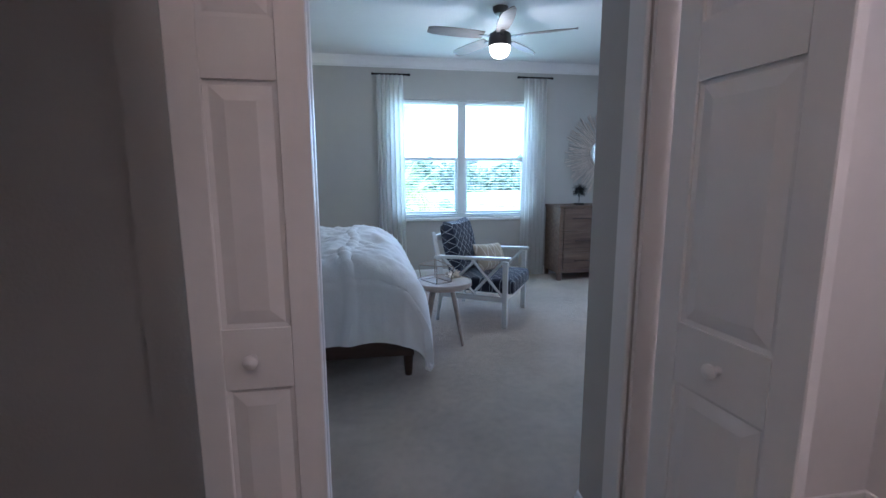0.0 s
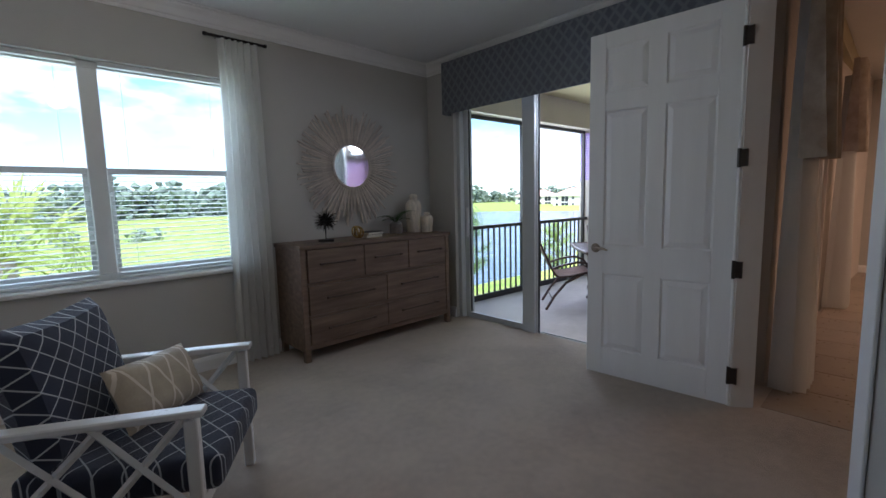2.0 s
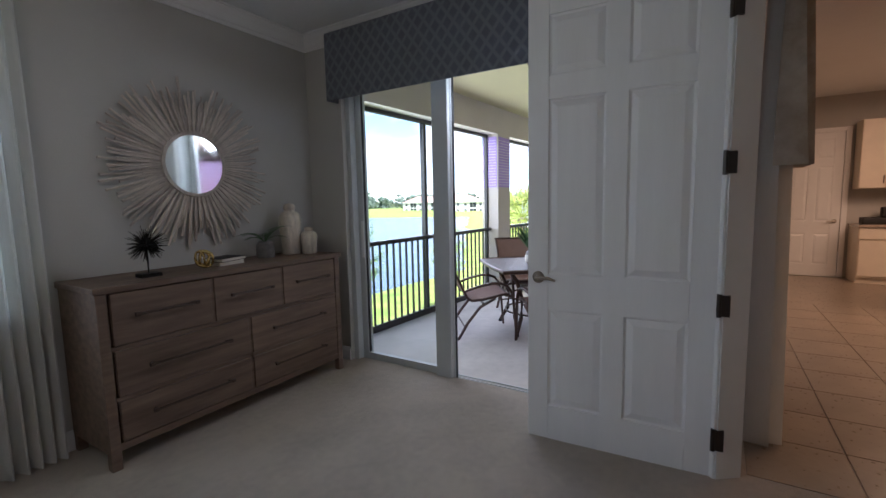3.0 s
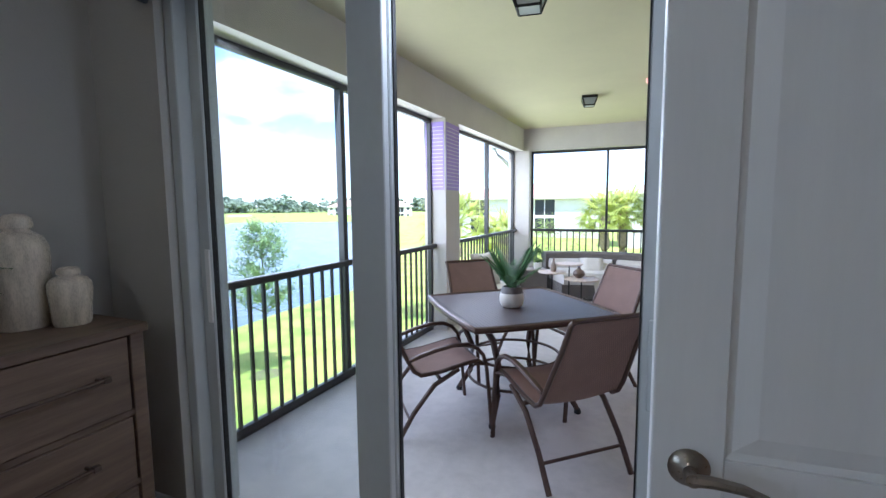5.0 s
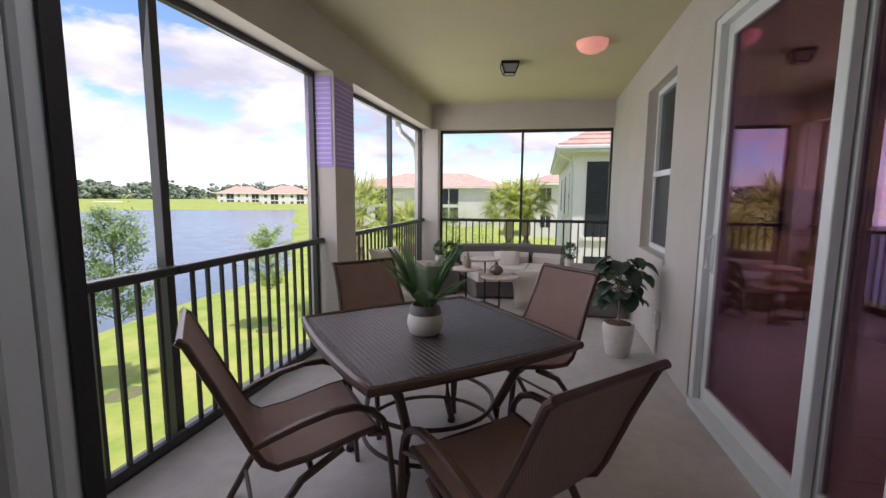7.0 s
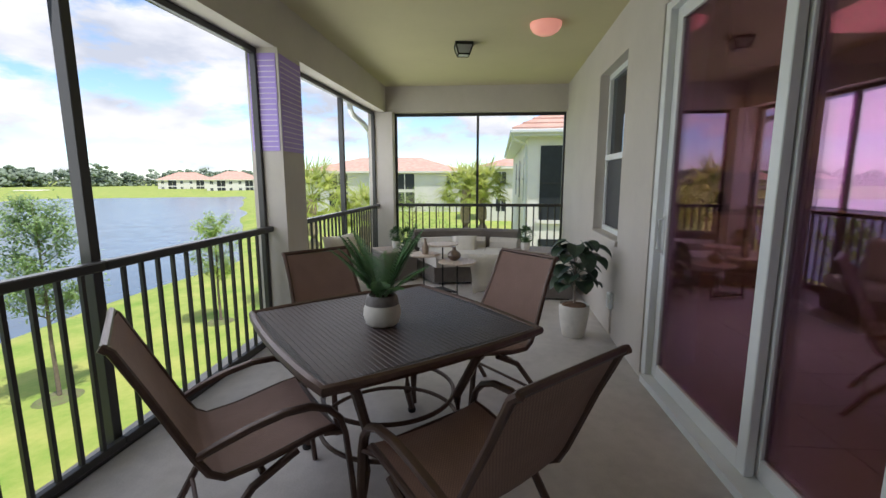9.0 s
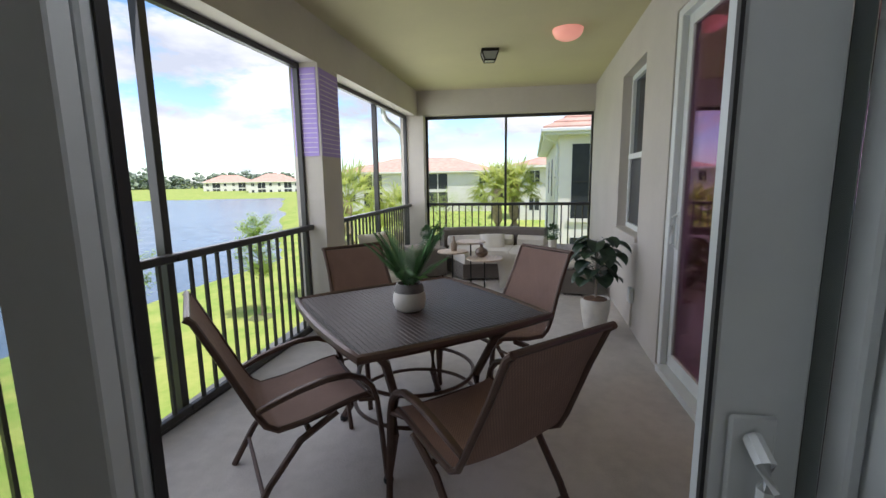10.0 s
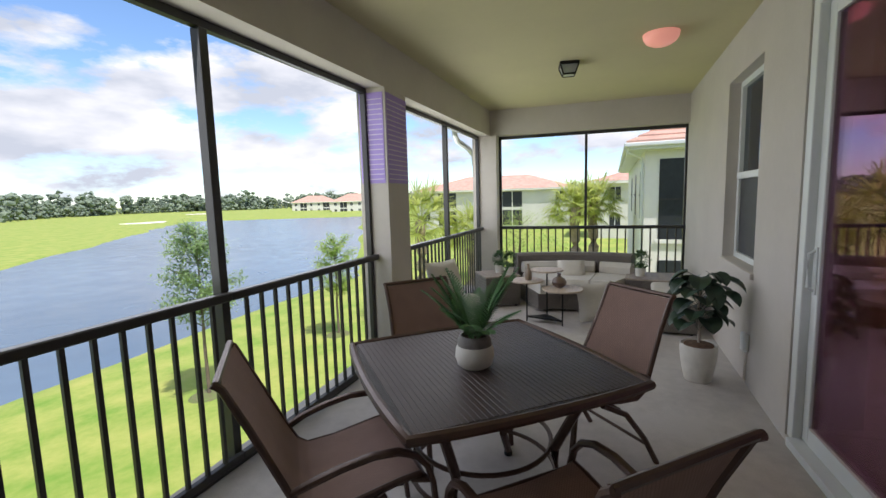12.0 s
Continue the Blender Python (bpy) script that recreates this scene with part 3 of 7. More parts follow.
bm = bmesh.new()
box(bm, 2.085, 2.10, -0.4, 2.0, 0.0, 0.11, 0.003)
box(bm, 1.08, 2.085, 1.985, 2.0, 0.0, 0.11, 0.003)
tagged(mesh_object("baseboard_closet", bm, M_TRIM), kind="structure")

shelf = thing("closet_shelf", "white wire closet shelf with hanging rod", "shelf", (-0.998, -0.38, 1.70))
bm = bmesh.new()
for i in range(13):
    rod(bm, (0.0 + 0.025 * i, 0, 0), (0.025 * i, 2.24, 0), 0.0022, n=5)
for j in range(16):
    rod(bm, (0, 0.02 + 0.147 * j, -0.004), (0.31, 0.02 + 0.147 * j, -0.004), 0.003, n=5)
part("wire_deck", bm, M_VINYL, shelf)
part("rod", rod(bmesh.new(), (0.31, 0, -0.04), (0.31, 2.24, -0.04), 0.012, n=10), M_VINYL, shelf)
for y in (0.6, 1.7):
    part("bracket", tube(bmesh.new(), [(0.0, y, -0.28), (0.29, y, -0.01), (0.31, y, -0.03)], 0.005, 6), M_VINYL, shelf)

plate = thing("light_switch", "white double rocker light switch plate", "switch", (1.162, 2.318, 1.20), -48.5)
part("plate", a_box(-0.006, 0.0, -0.058, 0.058, -0.058, 0.058, 0.002), M_TRIM, plate)
for y in (-0.024, 0.024):
    part("rocker", tilted(a_box(-0.004, 0.004, -0.016, 0.016, -0.033, 0.033, 0.001), pose(-0.006, y, 0, 0, 4, 0)), M_VINYL, plate)

# ---------------------------------------------------------------- bedroom: fabrics and woods
def lattice_material(name, ground, line, size, axes=("X", "Z"), width=0.16, rough=0.85, lean=1.0, skew=0.0, bump=0.3, soft=0.05, sheen=0.15):
    """Woven cloth with a crossed-line lattice; size is the lattice's step in metres."""
    m = material(name, ground, rough, vary=0.15, scale=12, bump=bump, bump_scale=500, sheen=sheen)
    nt = m.node_tree
    n, l = nt.nodes, nt.links
    b = n["Principled BSDF"]
    old = b.inputs["Base Color"].links[0].from_socket
    tc = n.new("ShaderNodeTexCoord")
    sp = n.new("ShaderNodeSeparateXYZ")
    l.new(tc.outputs["Object"], sp.inputs[0])

    def calc(op, a, c=None):
        q = n.new("ShaderNodeMath")
        q.operation = op
        for i, v in enumerate((a, c)):
            if v is None:
                continue
            if isinstance(v, (int, float)):
                q.inputs[i].default_value = v
            else:
                l.new(v, q.inputs[i])
        return q.outputs[0]
    u = calc("MULTIPLY", sp.outputs[axes[0]], math.pi / size)
    v = calc("MULTIPLY", sp.outputs[axes[1]], math.pi * lean / size)
    p = calc("ABSOLUTE", calc("SINE", calc("ADD", u, v)))
    q = calc("ABSOLUTE", calc("SINE", calc("SUBTRACT", calc("MULTIPLY", u, 1 + skew), v)))
    f = calc("MINIMUM", p, q)
    mr = n.new("ShaderNodeMapRange")
    mr.inputs["From Min"].default_value, mr.inputs["From Max"].default_value = width, width + soft
    mr.inputs["To Min"].default_value, mr.inputs["To Max"].default_value = 1.0, 0.0
    l.new(f, mr.inputs["Value"])
    mx = n.new("ShaderNodeMix")
    mx.data_type = "RGBA"
    l.new(mr.outputs["Result"], mx.inputs["Factor"])
    l.new(old, mx.inputs["A"])
    mx.inputs["B"].default_value = (*line, 1)
    l.new(mx.outputs["Result"], b.inputs["Base Color"])
    return m


def sheer_material(name, colour, through_part):
    m = bpy.data.materials.new(name)
    m.use_nodes = True
    nt = m.node_tree
    n, l = nt.nodes, nt.links
    n.clear()
    out = n.new("ShaderNodeOutputMaterial")
    tc = n.new("ShaderNodeTexCoord")
    no = n.new("ShaderNodeTexNoise")
    no.inputs["Scale"].default_value, no.inputs["Detail"].default_value = 160, 4
    mp = n.new("ShaderNodeMapping")
    mp.inputs["Scale"].default_value = (1, 1, 0.12)
    l.new(tc.outputs["Object"], mp.inputs["Vector"])
    l.new(mp.outputs["Vector"], no.inputs["Vector"])
    rp = n.new("ShaderNodeValToRGB")
    rp.color_ramp.elements[0].color = (*[c * 0.9 for c in colour], 1)
    rp.color_ramp.elements[1].color = (*colour, 1)
    l.new(no.outputs["Fac"], rp.inputs["Fac"])
    df, tl, tr = n.new("ShaderNodeBsdfDiffuse"), n.new("ShaderNodeBsdfTranslucent"), n.new("ShaderNodeBsdfTransparent")
    l.new(rp.outputs["Color"], df.inputs["Color"])
    l.new(rp.outputs["Color"], tl.inputs["Color"])
    a, b = n.new("ShaderNodeMixShader"), n.new("ShaderNodeMixShader")
    a.inputs["Fac"].default_value, b.inputs["Fac"].default_value = 0.66, through_part
    l.new(df.outputs[0], a.inputs[1])
    l.new(tl.outputs[0], a.inputs[2])
    l.new(a.outputs[0], b.inputs[1])
    l.new(tr.outputs[0], b.inputs[2])
    l.new(b.outputs[0], out.inputs["Surface"])
    return m


M_SHEER = sheer_material("sheer_white_curtain", (0.92, 0.92, 0.90), 0.26)
M_LINEN = material("white_cotton", (0.80, 0.80, 0.80), 0.9, vary=0.04, scale=4, bump=0.12, bump_scale=60, sheen=0.2, spec=0.2)
M_NAVY_S = lattice_material("navy_trellis_seat", (0.008, 0.015, 0.036), (0.34, 0.37, 0.39), 0.105, ("X", "Y"), 0.075, lean=0.85, skew=0.12)
M_VALANCE = lattice_material("slate_ogee_valance", (0.105, 0.115, 0.14), (0.165, 0.177, 0.198), 0.095, ("Y", "Z"), 0.28, lean=0.8, soft=0.35)
M_TAUPE_P = lattice_material("taupe_line_cushion", (0.38, 0.34, 0.26), (0.62, 0.58, 0.50), 0.12, ("X", "Z"), 0.12, lean=0.4)
M_ZEBRA = material("zebra_stripe_cushion", (0.60, 0.64, 0.66), 0.85, vary=0.1, scale=5.5, stretch=(1.2, 1, 5.0), second=(0.03, 0.06, 0.085), bump=0.2, bump_scale=300)
for k, at in ((0, 0.67), (1, 0.73)):
    [q for q in M_ZEBRA.node_tree.nodes if q.bl_idname == "ShaderNodeValToRGB"][0].color_ramp.elements[k].position = at
M_BEIGE_P = material("beige_cushion", (0.42, 0.38, 0.29), 0.9, vary=0.15, scale=9, bump=0.3, bump_scale=300)
M_OAK = material("weathered_brown_oak", (0.215, 0.148, 0.105), 0.55, vary=0.3, scale=3.0, stretch=(0.7, 6, 9), bump=0.25, bump_scale=40, second=(0.110, 0.072, 0.051), rnd=0.10, fine=0.3)
M_DKWOOD = material("dark_walnut", (0.075, 0.045, 0.032), 0.45, vary=0.25, scale=4, stretch=(0.7, 6, 8), bump=0.1)
M_GREYWOOD = material("greyed_oak", (0.36, 0.30, 0.25), 0.5, vary=0.2, scale=4, stretch=(1, 8, 8), bump=0.15, bump_scale=50)
M_WHITEWOOD = material("white_lacquer", (0.63, 0.64, 0.63), 0.3, vary=0.04, scale=4)
M_STICK = material("whitewashed_driftwood", (0.55, 0.49, 0.43), 0.8, vary=0.22, scale=14, stretch=(6, 6, 1.2), bump=0.4, bump_scale=80, rnd=0.14)
M_MIRROR = material("mirror_silver", (0.86, 0.90, 0.89), 0.02, 1.0, vary=0.0)
M_BRASS = material("polished_brass", (0.62, 0.46, 0.20), 0.22, 1.0, vary=0.08)
M_IRON = material("black_iron", (0.018, 0.017, 0.016), 0.5, 0.6, vary=0.2)
M_PULL = material("dark_bronze_pull", (0.075, 0.052, 0.040), 0.42, 0.5, vary=0.15, scale=20)
M_CERAMIC = material("mottled_ivory_ceramic", (0.62, 0.555, 0.46), 0.28, vary=0.24, scale=11, stretch=(3, 3, 0.8), bump=0.08, coat=0.4)
M_POTGREY = material("grey_stone_pot", (0.16, 0.145, 0.135), 0.5, vary=0.25, scale=30, bump=0.2)
M_LEAF = material("plant_leaf", (0.045, 0.115, 0.03), 0.45, vary=0.35, scale=20, rnd=0.2)
M_PAPER = material("book_pages", (0.66, 0.63, 0.57), 0.9, vary=0.06, scale=60)
M_BOOK = material("black_book_cloth", (0.02, 0.02, 0.022), 0.6, vary=0.2)
M_SHADE = glow_material("lit_linen_shade", (0.66, 0.64, 0.42), 0.08)
M_GLOBE = glow_material("lit_opal_glass", (1.0, 0.80, 0.55), 3.0)
M_GUN = material("dark_pewter", (0.10, 0.092, 0.088), 0.35, 0.8, vary=0.1)
M_BLADE = material("grey_brown_blade", (0.15, 0.12, 0.105), 0.45, vary=0.2, scale=4, stretch=(1, 8, 8))


# ---------------------------------------------------------------- dresser and what stands on it
def dresser():
    d = thing("dresser", "weathered brown oak dresser with seven drawers", "dresser", (2.605, 6.025, 0.0))
    W, D, H = 1.675, 0.47, 0.975
    part("top", a_box(-0.012, W + 0.012, -0.015, D, H - 0.035, H, 0.004), M_OAK, d)
    for x in (0.0, W - 0.05):
        part("side_panel", a_box(x, x + 0.05, 0.0, D, 0.09, H - 0.035, 0.003), M_OAK, d)
    bm = bmesh.new()
    box(bm, 0.05, W - 0.05, 0.02, D, 0.10, 0.135)
    box(bm, 0.05, W - 0.05, 0.30, D - 0.01, 0.135, H - 0.035)
    part("back", bm, M_DKWOOD, d)
    bm = bmesh.new()
    for z in (0.375, 0.645):
        box(bm, 0.05, W - 0.05, 0.004, 0.05, z - 0.011, z + 0.011)
    box(bm, 0.05, W - 0.05, 0.004, 0.05, 0.10, 0.14)
    box(bm, W / 2 - 0.011, W / 2 + 0.011, 0.004, 0.05, 0.14, 0.634)
    for x in (0.60, 1.11):
        box(bm, x - 0.010, x + 0.010, 0.004, 0.05, 0.656, H - 0.036)
    part("face_frame", bm, M_OAK, d)
    for x in (0.0, W - 0.05):
        for y in (0.0, D - 0.05):
            part("leg", a_box(x, x + 0.05, y, y + 0.05, 0.0, 0.09, 0.003), M_OAK, d)
    rows = [[(0.062, 0.588), (0.612, 1.098), (1.122, W - 0.062)], [(0.062, W / 2 - 0.013), (W / 2 + 0.013, W - 0.062)], [(0.062, W / 2 - 0.013), (W / 2 + 0.013, W - 0.062)]]
    zs = [(0.660, H - 0.041), (0.389, 0.631), (0.145, 0.361)]
    for r, (z0, z1) in zip(rows, zs):
        for x0, x1 in r:
            f = part("drawer", a_box(x0, x1, -0.004, 0.022, z0, z1, 0.003), M_OAK, d)
            xc, zc = (x0 + x1) / 2, z0 + (z1 - z0) * 0.56
            half = (x1 - x0) * 0.30
            bm = bmesh.new()
            rod(bm, (xc - half, -0.040, zc), (xc + half, -0.040, zc), 0.0075, n=8)
            for s in (-1, 1):
                rod(bm, (xc + s * (half - 0.012), -0.044, zc), (xc + s * (half - 0.012), -0.003, zc), 0.006, n=8)
                box(bm, xc + s * half - 0.012, xc + s * half + 0.012, -0.050, -0.030, zc - 0.010, zc + 0.010, 0.002)
            part("bar_handle", bm, M_PULL, f, "dark bar pull handle")


dresser()


def sunburst_mirror():
    m = thing("sunburst_mirror", "round mirror ringed with whitewashed driftwood sticks", "mirror", (3.40, 6.498, 1.655))
    bm = lathe(bmesh.new(), [(0.0, 0.0), (0.20, 0.0), (0.20, 0.012), (0.0, 0.0125)], 48)
    part("glass", tilted(bm, Matrix.Translation((0, -0.040, 0)) @ Matrix.Rotation(radians(90), 4, "X")), M_MIRROR, m, "round silvered mirror glass", True)
    bm = lathe(bmesh.new(), [(0.196, 0.021), (0.196, 0.0), (0.215, 0.0), (0.219, 0.008), (0.215, 0.020), (0.196, 0.021)], 48, caps=False)
    part("rim", tilted(bm, Matrix.Translation((0, -0.036, 0)) @ Matrix.Rotation(radians(90), 4, "X")), M_STICK, m, "", True)
    part("backing", tilted(lathe(bmesh.new(), [(0.0, 0.0), (0.32, 0.0), (0.32, 0.014), (0.0, 0.0145)], 40), Matrix.Rotation(radians(90), 4, "X")), M_STICK, m)
    rng = random.Random(5)
    shapes = []
    for k in range(9):
        bm = bmesh.new()
        ln = 0.30 + 0.022 * k
        tube(bm, [(0, 0, 0.205), (rng.uniform(-0.004, 0.004), rng.uniform(-0.004, 0.004), 0.205 + ln * 0.5), (rng.uniform(-0.008, 0.008), rng.uniform(-0.006, 0.006), 0.205 + ln * 0.78)], [0.007, 0.0095, 0.0085], 6)
        me = bpy.data.meshes.new("stick")
        bm.to_mesh(me)
        bm.free()
        me.materials.append(M_STICK)
        shapes.append(me)
    n = 116
    for i in range(n):
        ob = new("stick", shapes[rng.randrange(9)])
        ob.parent = m
        ob.matrix_basis = Matrix.Translation((0, -0.024 - 0.011 * (i % 2) - rng.uniform(0, 0.006), 0)) @ Matrix.Rotation(2 * math.pi * (i + rng.uniform(-0.2, 0.2)) / n, 4, "Y")


sunburst_mirror()


def ginger_jar(at, r, h, label):
    j = thing("ginger_jar", label, "jar", at)
    part("body", lathe(bmesh.new(), [(0.0, 0), (r * 0.80, 0), (r * 0.86, 0.01), (r * 0.90, h * 0.30), (r, h * 0.58), (r * 0.97, h * 0.72), (r * 0.80, h * 0.80), (r * 0.46, h * 0.845), (r * 0.44, h * 0.87), (0.0, h * 0.872)], 10), M_CERAMIC, j, "", True)
    part("lid", lathe(bmesh.new(), [(0.0, h * 0.872), (r * 0.52, h * 0.872), (r * 0.55, h * 0.90), (r * 0.50, h * 0.955), (r * 0.36, h * 0.985), (0.0, h)], 20), M_CERAMIC, j, "", True)


ginger_jar((4.075, 6.345, 0.975), 0.088, 0.41, "tall ivory mottled ceramic lidded jar on the dresser")
ginger_jar((4.165, 6.235, 0.975), 0.068, 0.215, "small ivory mottled ceramic lidded jar on the dresser")


def leaf_blade(bm, base, tip_dir, length, width, droop, n=6, fold=0.15):
    """A long pointed leaf that arches over."""
    d = Vector(tip_dir).normalized()
    side = d.cross(Vector((0, 0, 1)))
    side = side.normalized() if side.length > 0.02 else Vector((1, 0, 0))
    p = Vector(base)
    rows = []
    for i in range(n + 1):
        t = i / n
        w = width * math.sin(math.pi * min(1, 0.18 + 0.82 * t)) ** 0.8 * (1 if i < n else 0.08)
        nrm = side.cross(d)
        rows.append((bm.verts.new(p - side * w / 2 + nrm * w * fold), bm.verts.new(p), bm.verts.new(p + side * w / 2 + nrm * w * fold)))
        d = (d + Vector((0, 0, -droop / n))).normalized()
        p = p + d * length / n
    for a, b in zip(rows, rows[1:]):
        bm.faces.new((a[0], a[1], b[1], b[0]))
        bm.faces.new((a[1], a[2], b[2], b[1]))


def frond(bm, base, way, length, leaflets, leaf_len, droop, rng, width=0.012):
    """A feather frond: a bending rib with leaflets on both sides."""
    d = Vector(way).normalized()
    p = Vector(base)
    pts = [p.copy()]
    n = leaflets
    for i in range(n):
        d = (d + Vector((0, 0, -droop / n))).normalized()
        p = p + d * length / n
        pts.append(p.copy())
        side = d.cross(Vector((0, 0, 1)))
        side = side.normalized() if side.length > 0.02 else Vector((1, 0, 0))
        t = (i + 1) / n
        ll = leaf_len * math.sin(math.pi * (0.15 + 0.80 * t)) + leaf_len * 0.15
        if t > 0.12:
            for s in (-1, 1):
                leaf_blade(bm, p, (side * s + d * 0.75 + Vector((0, 0, 0.15))).normalized(), ll * rng.uniform(0.85, 1.1), width, 0.35, 3)
    tube(bm, pts, [0.0028 * (1 - 0.7 * i / n) for i in range(n + 1)], 4)


def dresser_plant():
    p = thing("potted_plant", "small fern in a dark grey pot on the dresser", "plant", (3.82, 6.33, 0.975))
    part("pot", lathe(bmesh.new(), [(0.0, 0), (0.060, 0), (0.066, 0.008), (0.066, 0.075), (0.062, 0.105), (0.048, 0.118), (0.045, 0.125), (0.040, 0.120), (0.0, 0.118)], 24), M_POTGREY, p, "", True)
    rng = random.Random(3)
    for i in range(9):
        a = 2.4 * i
        bm = bmesh.new()
        frond(bm, (0, 0, 0.115), (math.cos(a), math.sin(a), 1.0 + 0.5 * (i % 3)), rng.uniform(0.20, 0.30), 11, 0.055, 1.5, rng, 0.010)
        part("frond", bm, M_LEAF, p)


dresser_plant()

bk = thing("book_stack", "two pale-edged books with black covers on the dresser", "books", (3.45, 6.27, 0.975), 8)
for i, (w, d, z, h, a) in enumerate(((0.20, 0.15, 0.0, 0.026, 0), (0.23, 0.165, 0.026, 0.024, 9))):
    b = part("book", tilted(a_box(-w / 2 + 0.004, w / 2 - 0.004, -d / 2 + 0.004, d / 2 - 0.004, z + 0.003, z + h - 0.003), pose(0, 0, 0, 0, 0, a)), M_PAPER, bk)
    bm = bmesh.new()
    box(bm, -w / 2, w / 2, -d / 2, d / 2, z + h - 0.003, z + h, 0.001)
    box(bm, -w / 2, w / 2, -d / 2, d / 2, z, z + 0.003, 0.001)
    box(bm, -w / 2, w / 2, d / 2 - 0.003, d / 2, z + 0.003, z + h - 0.003)
    part("cover", tilted(bm, pose(0, 0, 0, 0, 0, a)), M_BOOK if i else M_PAPER, b, "black cloth cover" if i else "")

kn = thing("brass_knot", "tangled brass ring ornament on the dresser", "ornament", (3.275, 6.21, 0.975))
for i, (tx, ty, r) in enumerate(((65, 0, 0.058), (70, 60, 0.055), (62, 120, 0.057), (88, 30, 0.050), (80, 95, 0.05))):
    bm = bmesh.new()
    pts = [Matrix.Rotation(radians(ty), 3, "Z") @ Matrix.Rotation(radians(tx), 3, "X") @ Vector((r * math.cos(t), r * math.sin(t), 0.006 * math.sin(3 * t))) + Vector((0, 0, 0.062)) for t in (2 * math.pi * k / 28 for k in range(28))]
    part("ring", tube(bm, pts, 0.007, 8, closed=True), M_BRASS, kn, "", True)

ur = thing("spiked_ornament", "black spiked ball ornament on a slim stand", "ornament", (2.93, 6.18, 0.975))
part("base", a_box(-0.055, 0.055, -0.04, 0.04, 0.0, 0.022, 0.003), M_IRON, ur)
part("stem", rod(bmesh.new(), (0, 0, 0.02), (0, 0, 0.17), 0.004), M_IRON, ur)
bm = bmesh.new()
bmesh.ops.create_icosphere(bm, subdivisions=2, radius=0.022, matrix=Matrix.Translation((0, 0, 0.185)))
rng = random.Random(8)
for i in range(170):
    v = Vector((rng.gauss(0, 1), rng.gauss(0, 1), rng.gauss(0, 1))).normalized()
    rod(bm, Vector((0, 0, 0.185)) + v * 0.015, Vector((0, 0, 0.185)) + v * rng.uniform(0.075, 0.115), 0.0038, 0.0012, 4)
part("spike_ball", bm, M_IRON, ur)


# ---------------------------------------------------------------- armchair, side table
def armchair():
    c = thing("armchair", "white lattice-sided armchair with navy trellis cushions", "armchair", (1.315, 4.80, 0.0), -32.5)
    hw = 0.35
    for s in (-1, 1):
        y = s * hw
        bm = bmesh.new()
        tilted(box(bm, -0.022, 0.022, -0.019, 0.019, 0, 0.60, 0.004), Matrix.Translation((0.29, y, 0)))
        part("front_leg", bm, M_WHITEWOOD, c)
        bm = bmesh.new()
        tube(bm, [(-0.36, y, 0.0), (-0.315, y, 0.30), (-0.335, y, 0.55), (-0.40, y, 0.83)], [0.020, 0.026, 0.026, 0.020], 4)
        part("rear_leg", bm, M_WHITEWOOD, c)
        bm = bmesh.new()
        tilted(box(bm, -0.375, 0.335, -0.030, 0.030, -0.013, 0.013, 0.005), Matrix.Translation((0, y, 0.615)) @ Matrix.Rotation(radians(-1.5), 4, "Y"))
        part("armrest", bm, M_WHITEWOOD, c)
        part("side_rail", a_box(-0.31, 0.275, y - 0.014, y + 0.014, 0.235, 0.285, 0.003), M_WHITEWOOD, c)
        for x0, x1 in ((-0.30, 0.02), (-0.02, 0.27)):
            for a, b in ((x0, x1), (x1, x0)):
                bm = tube(bmesh.new(), [(a, y + (0.004 if a < b else -0.004), 0.28), (b, y + (0.004 if a < b else -0.004), 0.605)], 0.0135, 4)
                part("lattice_bar", bm, M_WHITEWOOD, c)
    part("front_rail", a_box(0.275, 0.303, -hw + 0.02, hw - 0.02, 0.24, 0.295, 0.003), M_WHITEWOOD, c)
    part("back_rail", a_box(-0.325, -0.297, -hw + 0.02, hw - 0.02, 0.24, 0.295, 0.003), M_WHITEWOOD, c)
    part("back_top_rail", a_box(-0.405, -0.372, -hw + 0.015, hw - 0.015, 0.745, 0.80, 0.006), M_WHITEWOOD, c)
    bm = bmesh.new()
    box(bm, -0.30, 0.36, -0.315, 0.315, 0.296, 0.43, 0.035, 0, 3)
    part("seat_cushion", bm, M_NAVY_S, c, "navy cushion with white trellis lines", True)
    bm = pillow_mesh(0.61, 0.53, 0.17, 14, 0.30)
    part("back_cushion", tilted(bm, Matrix.Translation((-0.265, 0, 0.665)) @ Matrix.Rotation(radians(-13), 4, "Y") @ Matrix.Rotation(radians(90), 4, "Z")), M_NAVY_BACK, c, "navy cushion with white trellis lines", True)


M_NAVY_BACK = lattice_material("navy_trellis_upright", (0.010, 0.018, 0.042), (0.40, 0.43, 0.45), 0.105, ("Y", "Z"), 0.09, lean=1.25, skew=0.12)
armchair()
lum = thing("lumbar_pillow", "taupe lumbar pillow with pale line pattern on the armchair", "pillow", (1.38, 4.90, 0.555), -33 + 90 - 16)
part("cover", tilted(pillow_mesh(0.46, 0.27, 0.13), pose(0, 0, 0, -24, 4, 0)), M_TAUPE_P, lum, "", True)


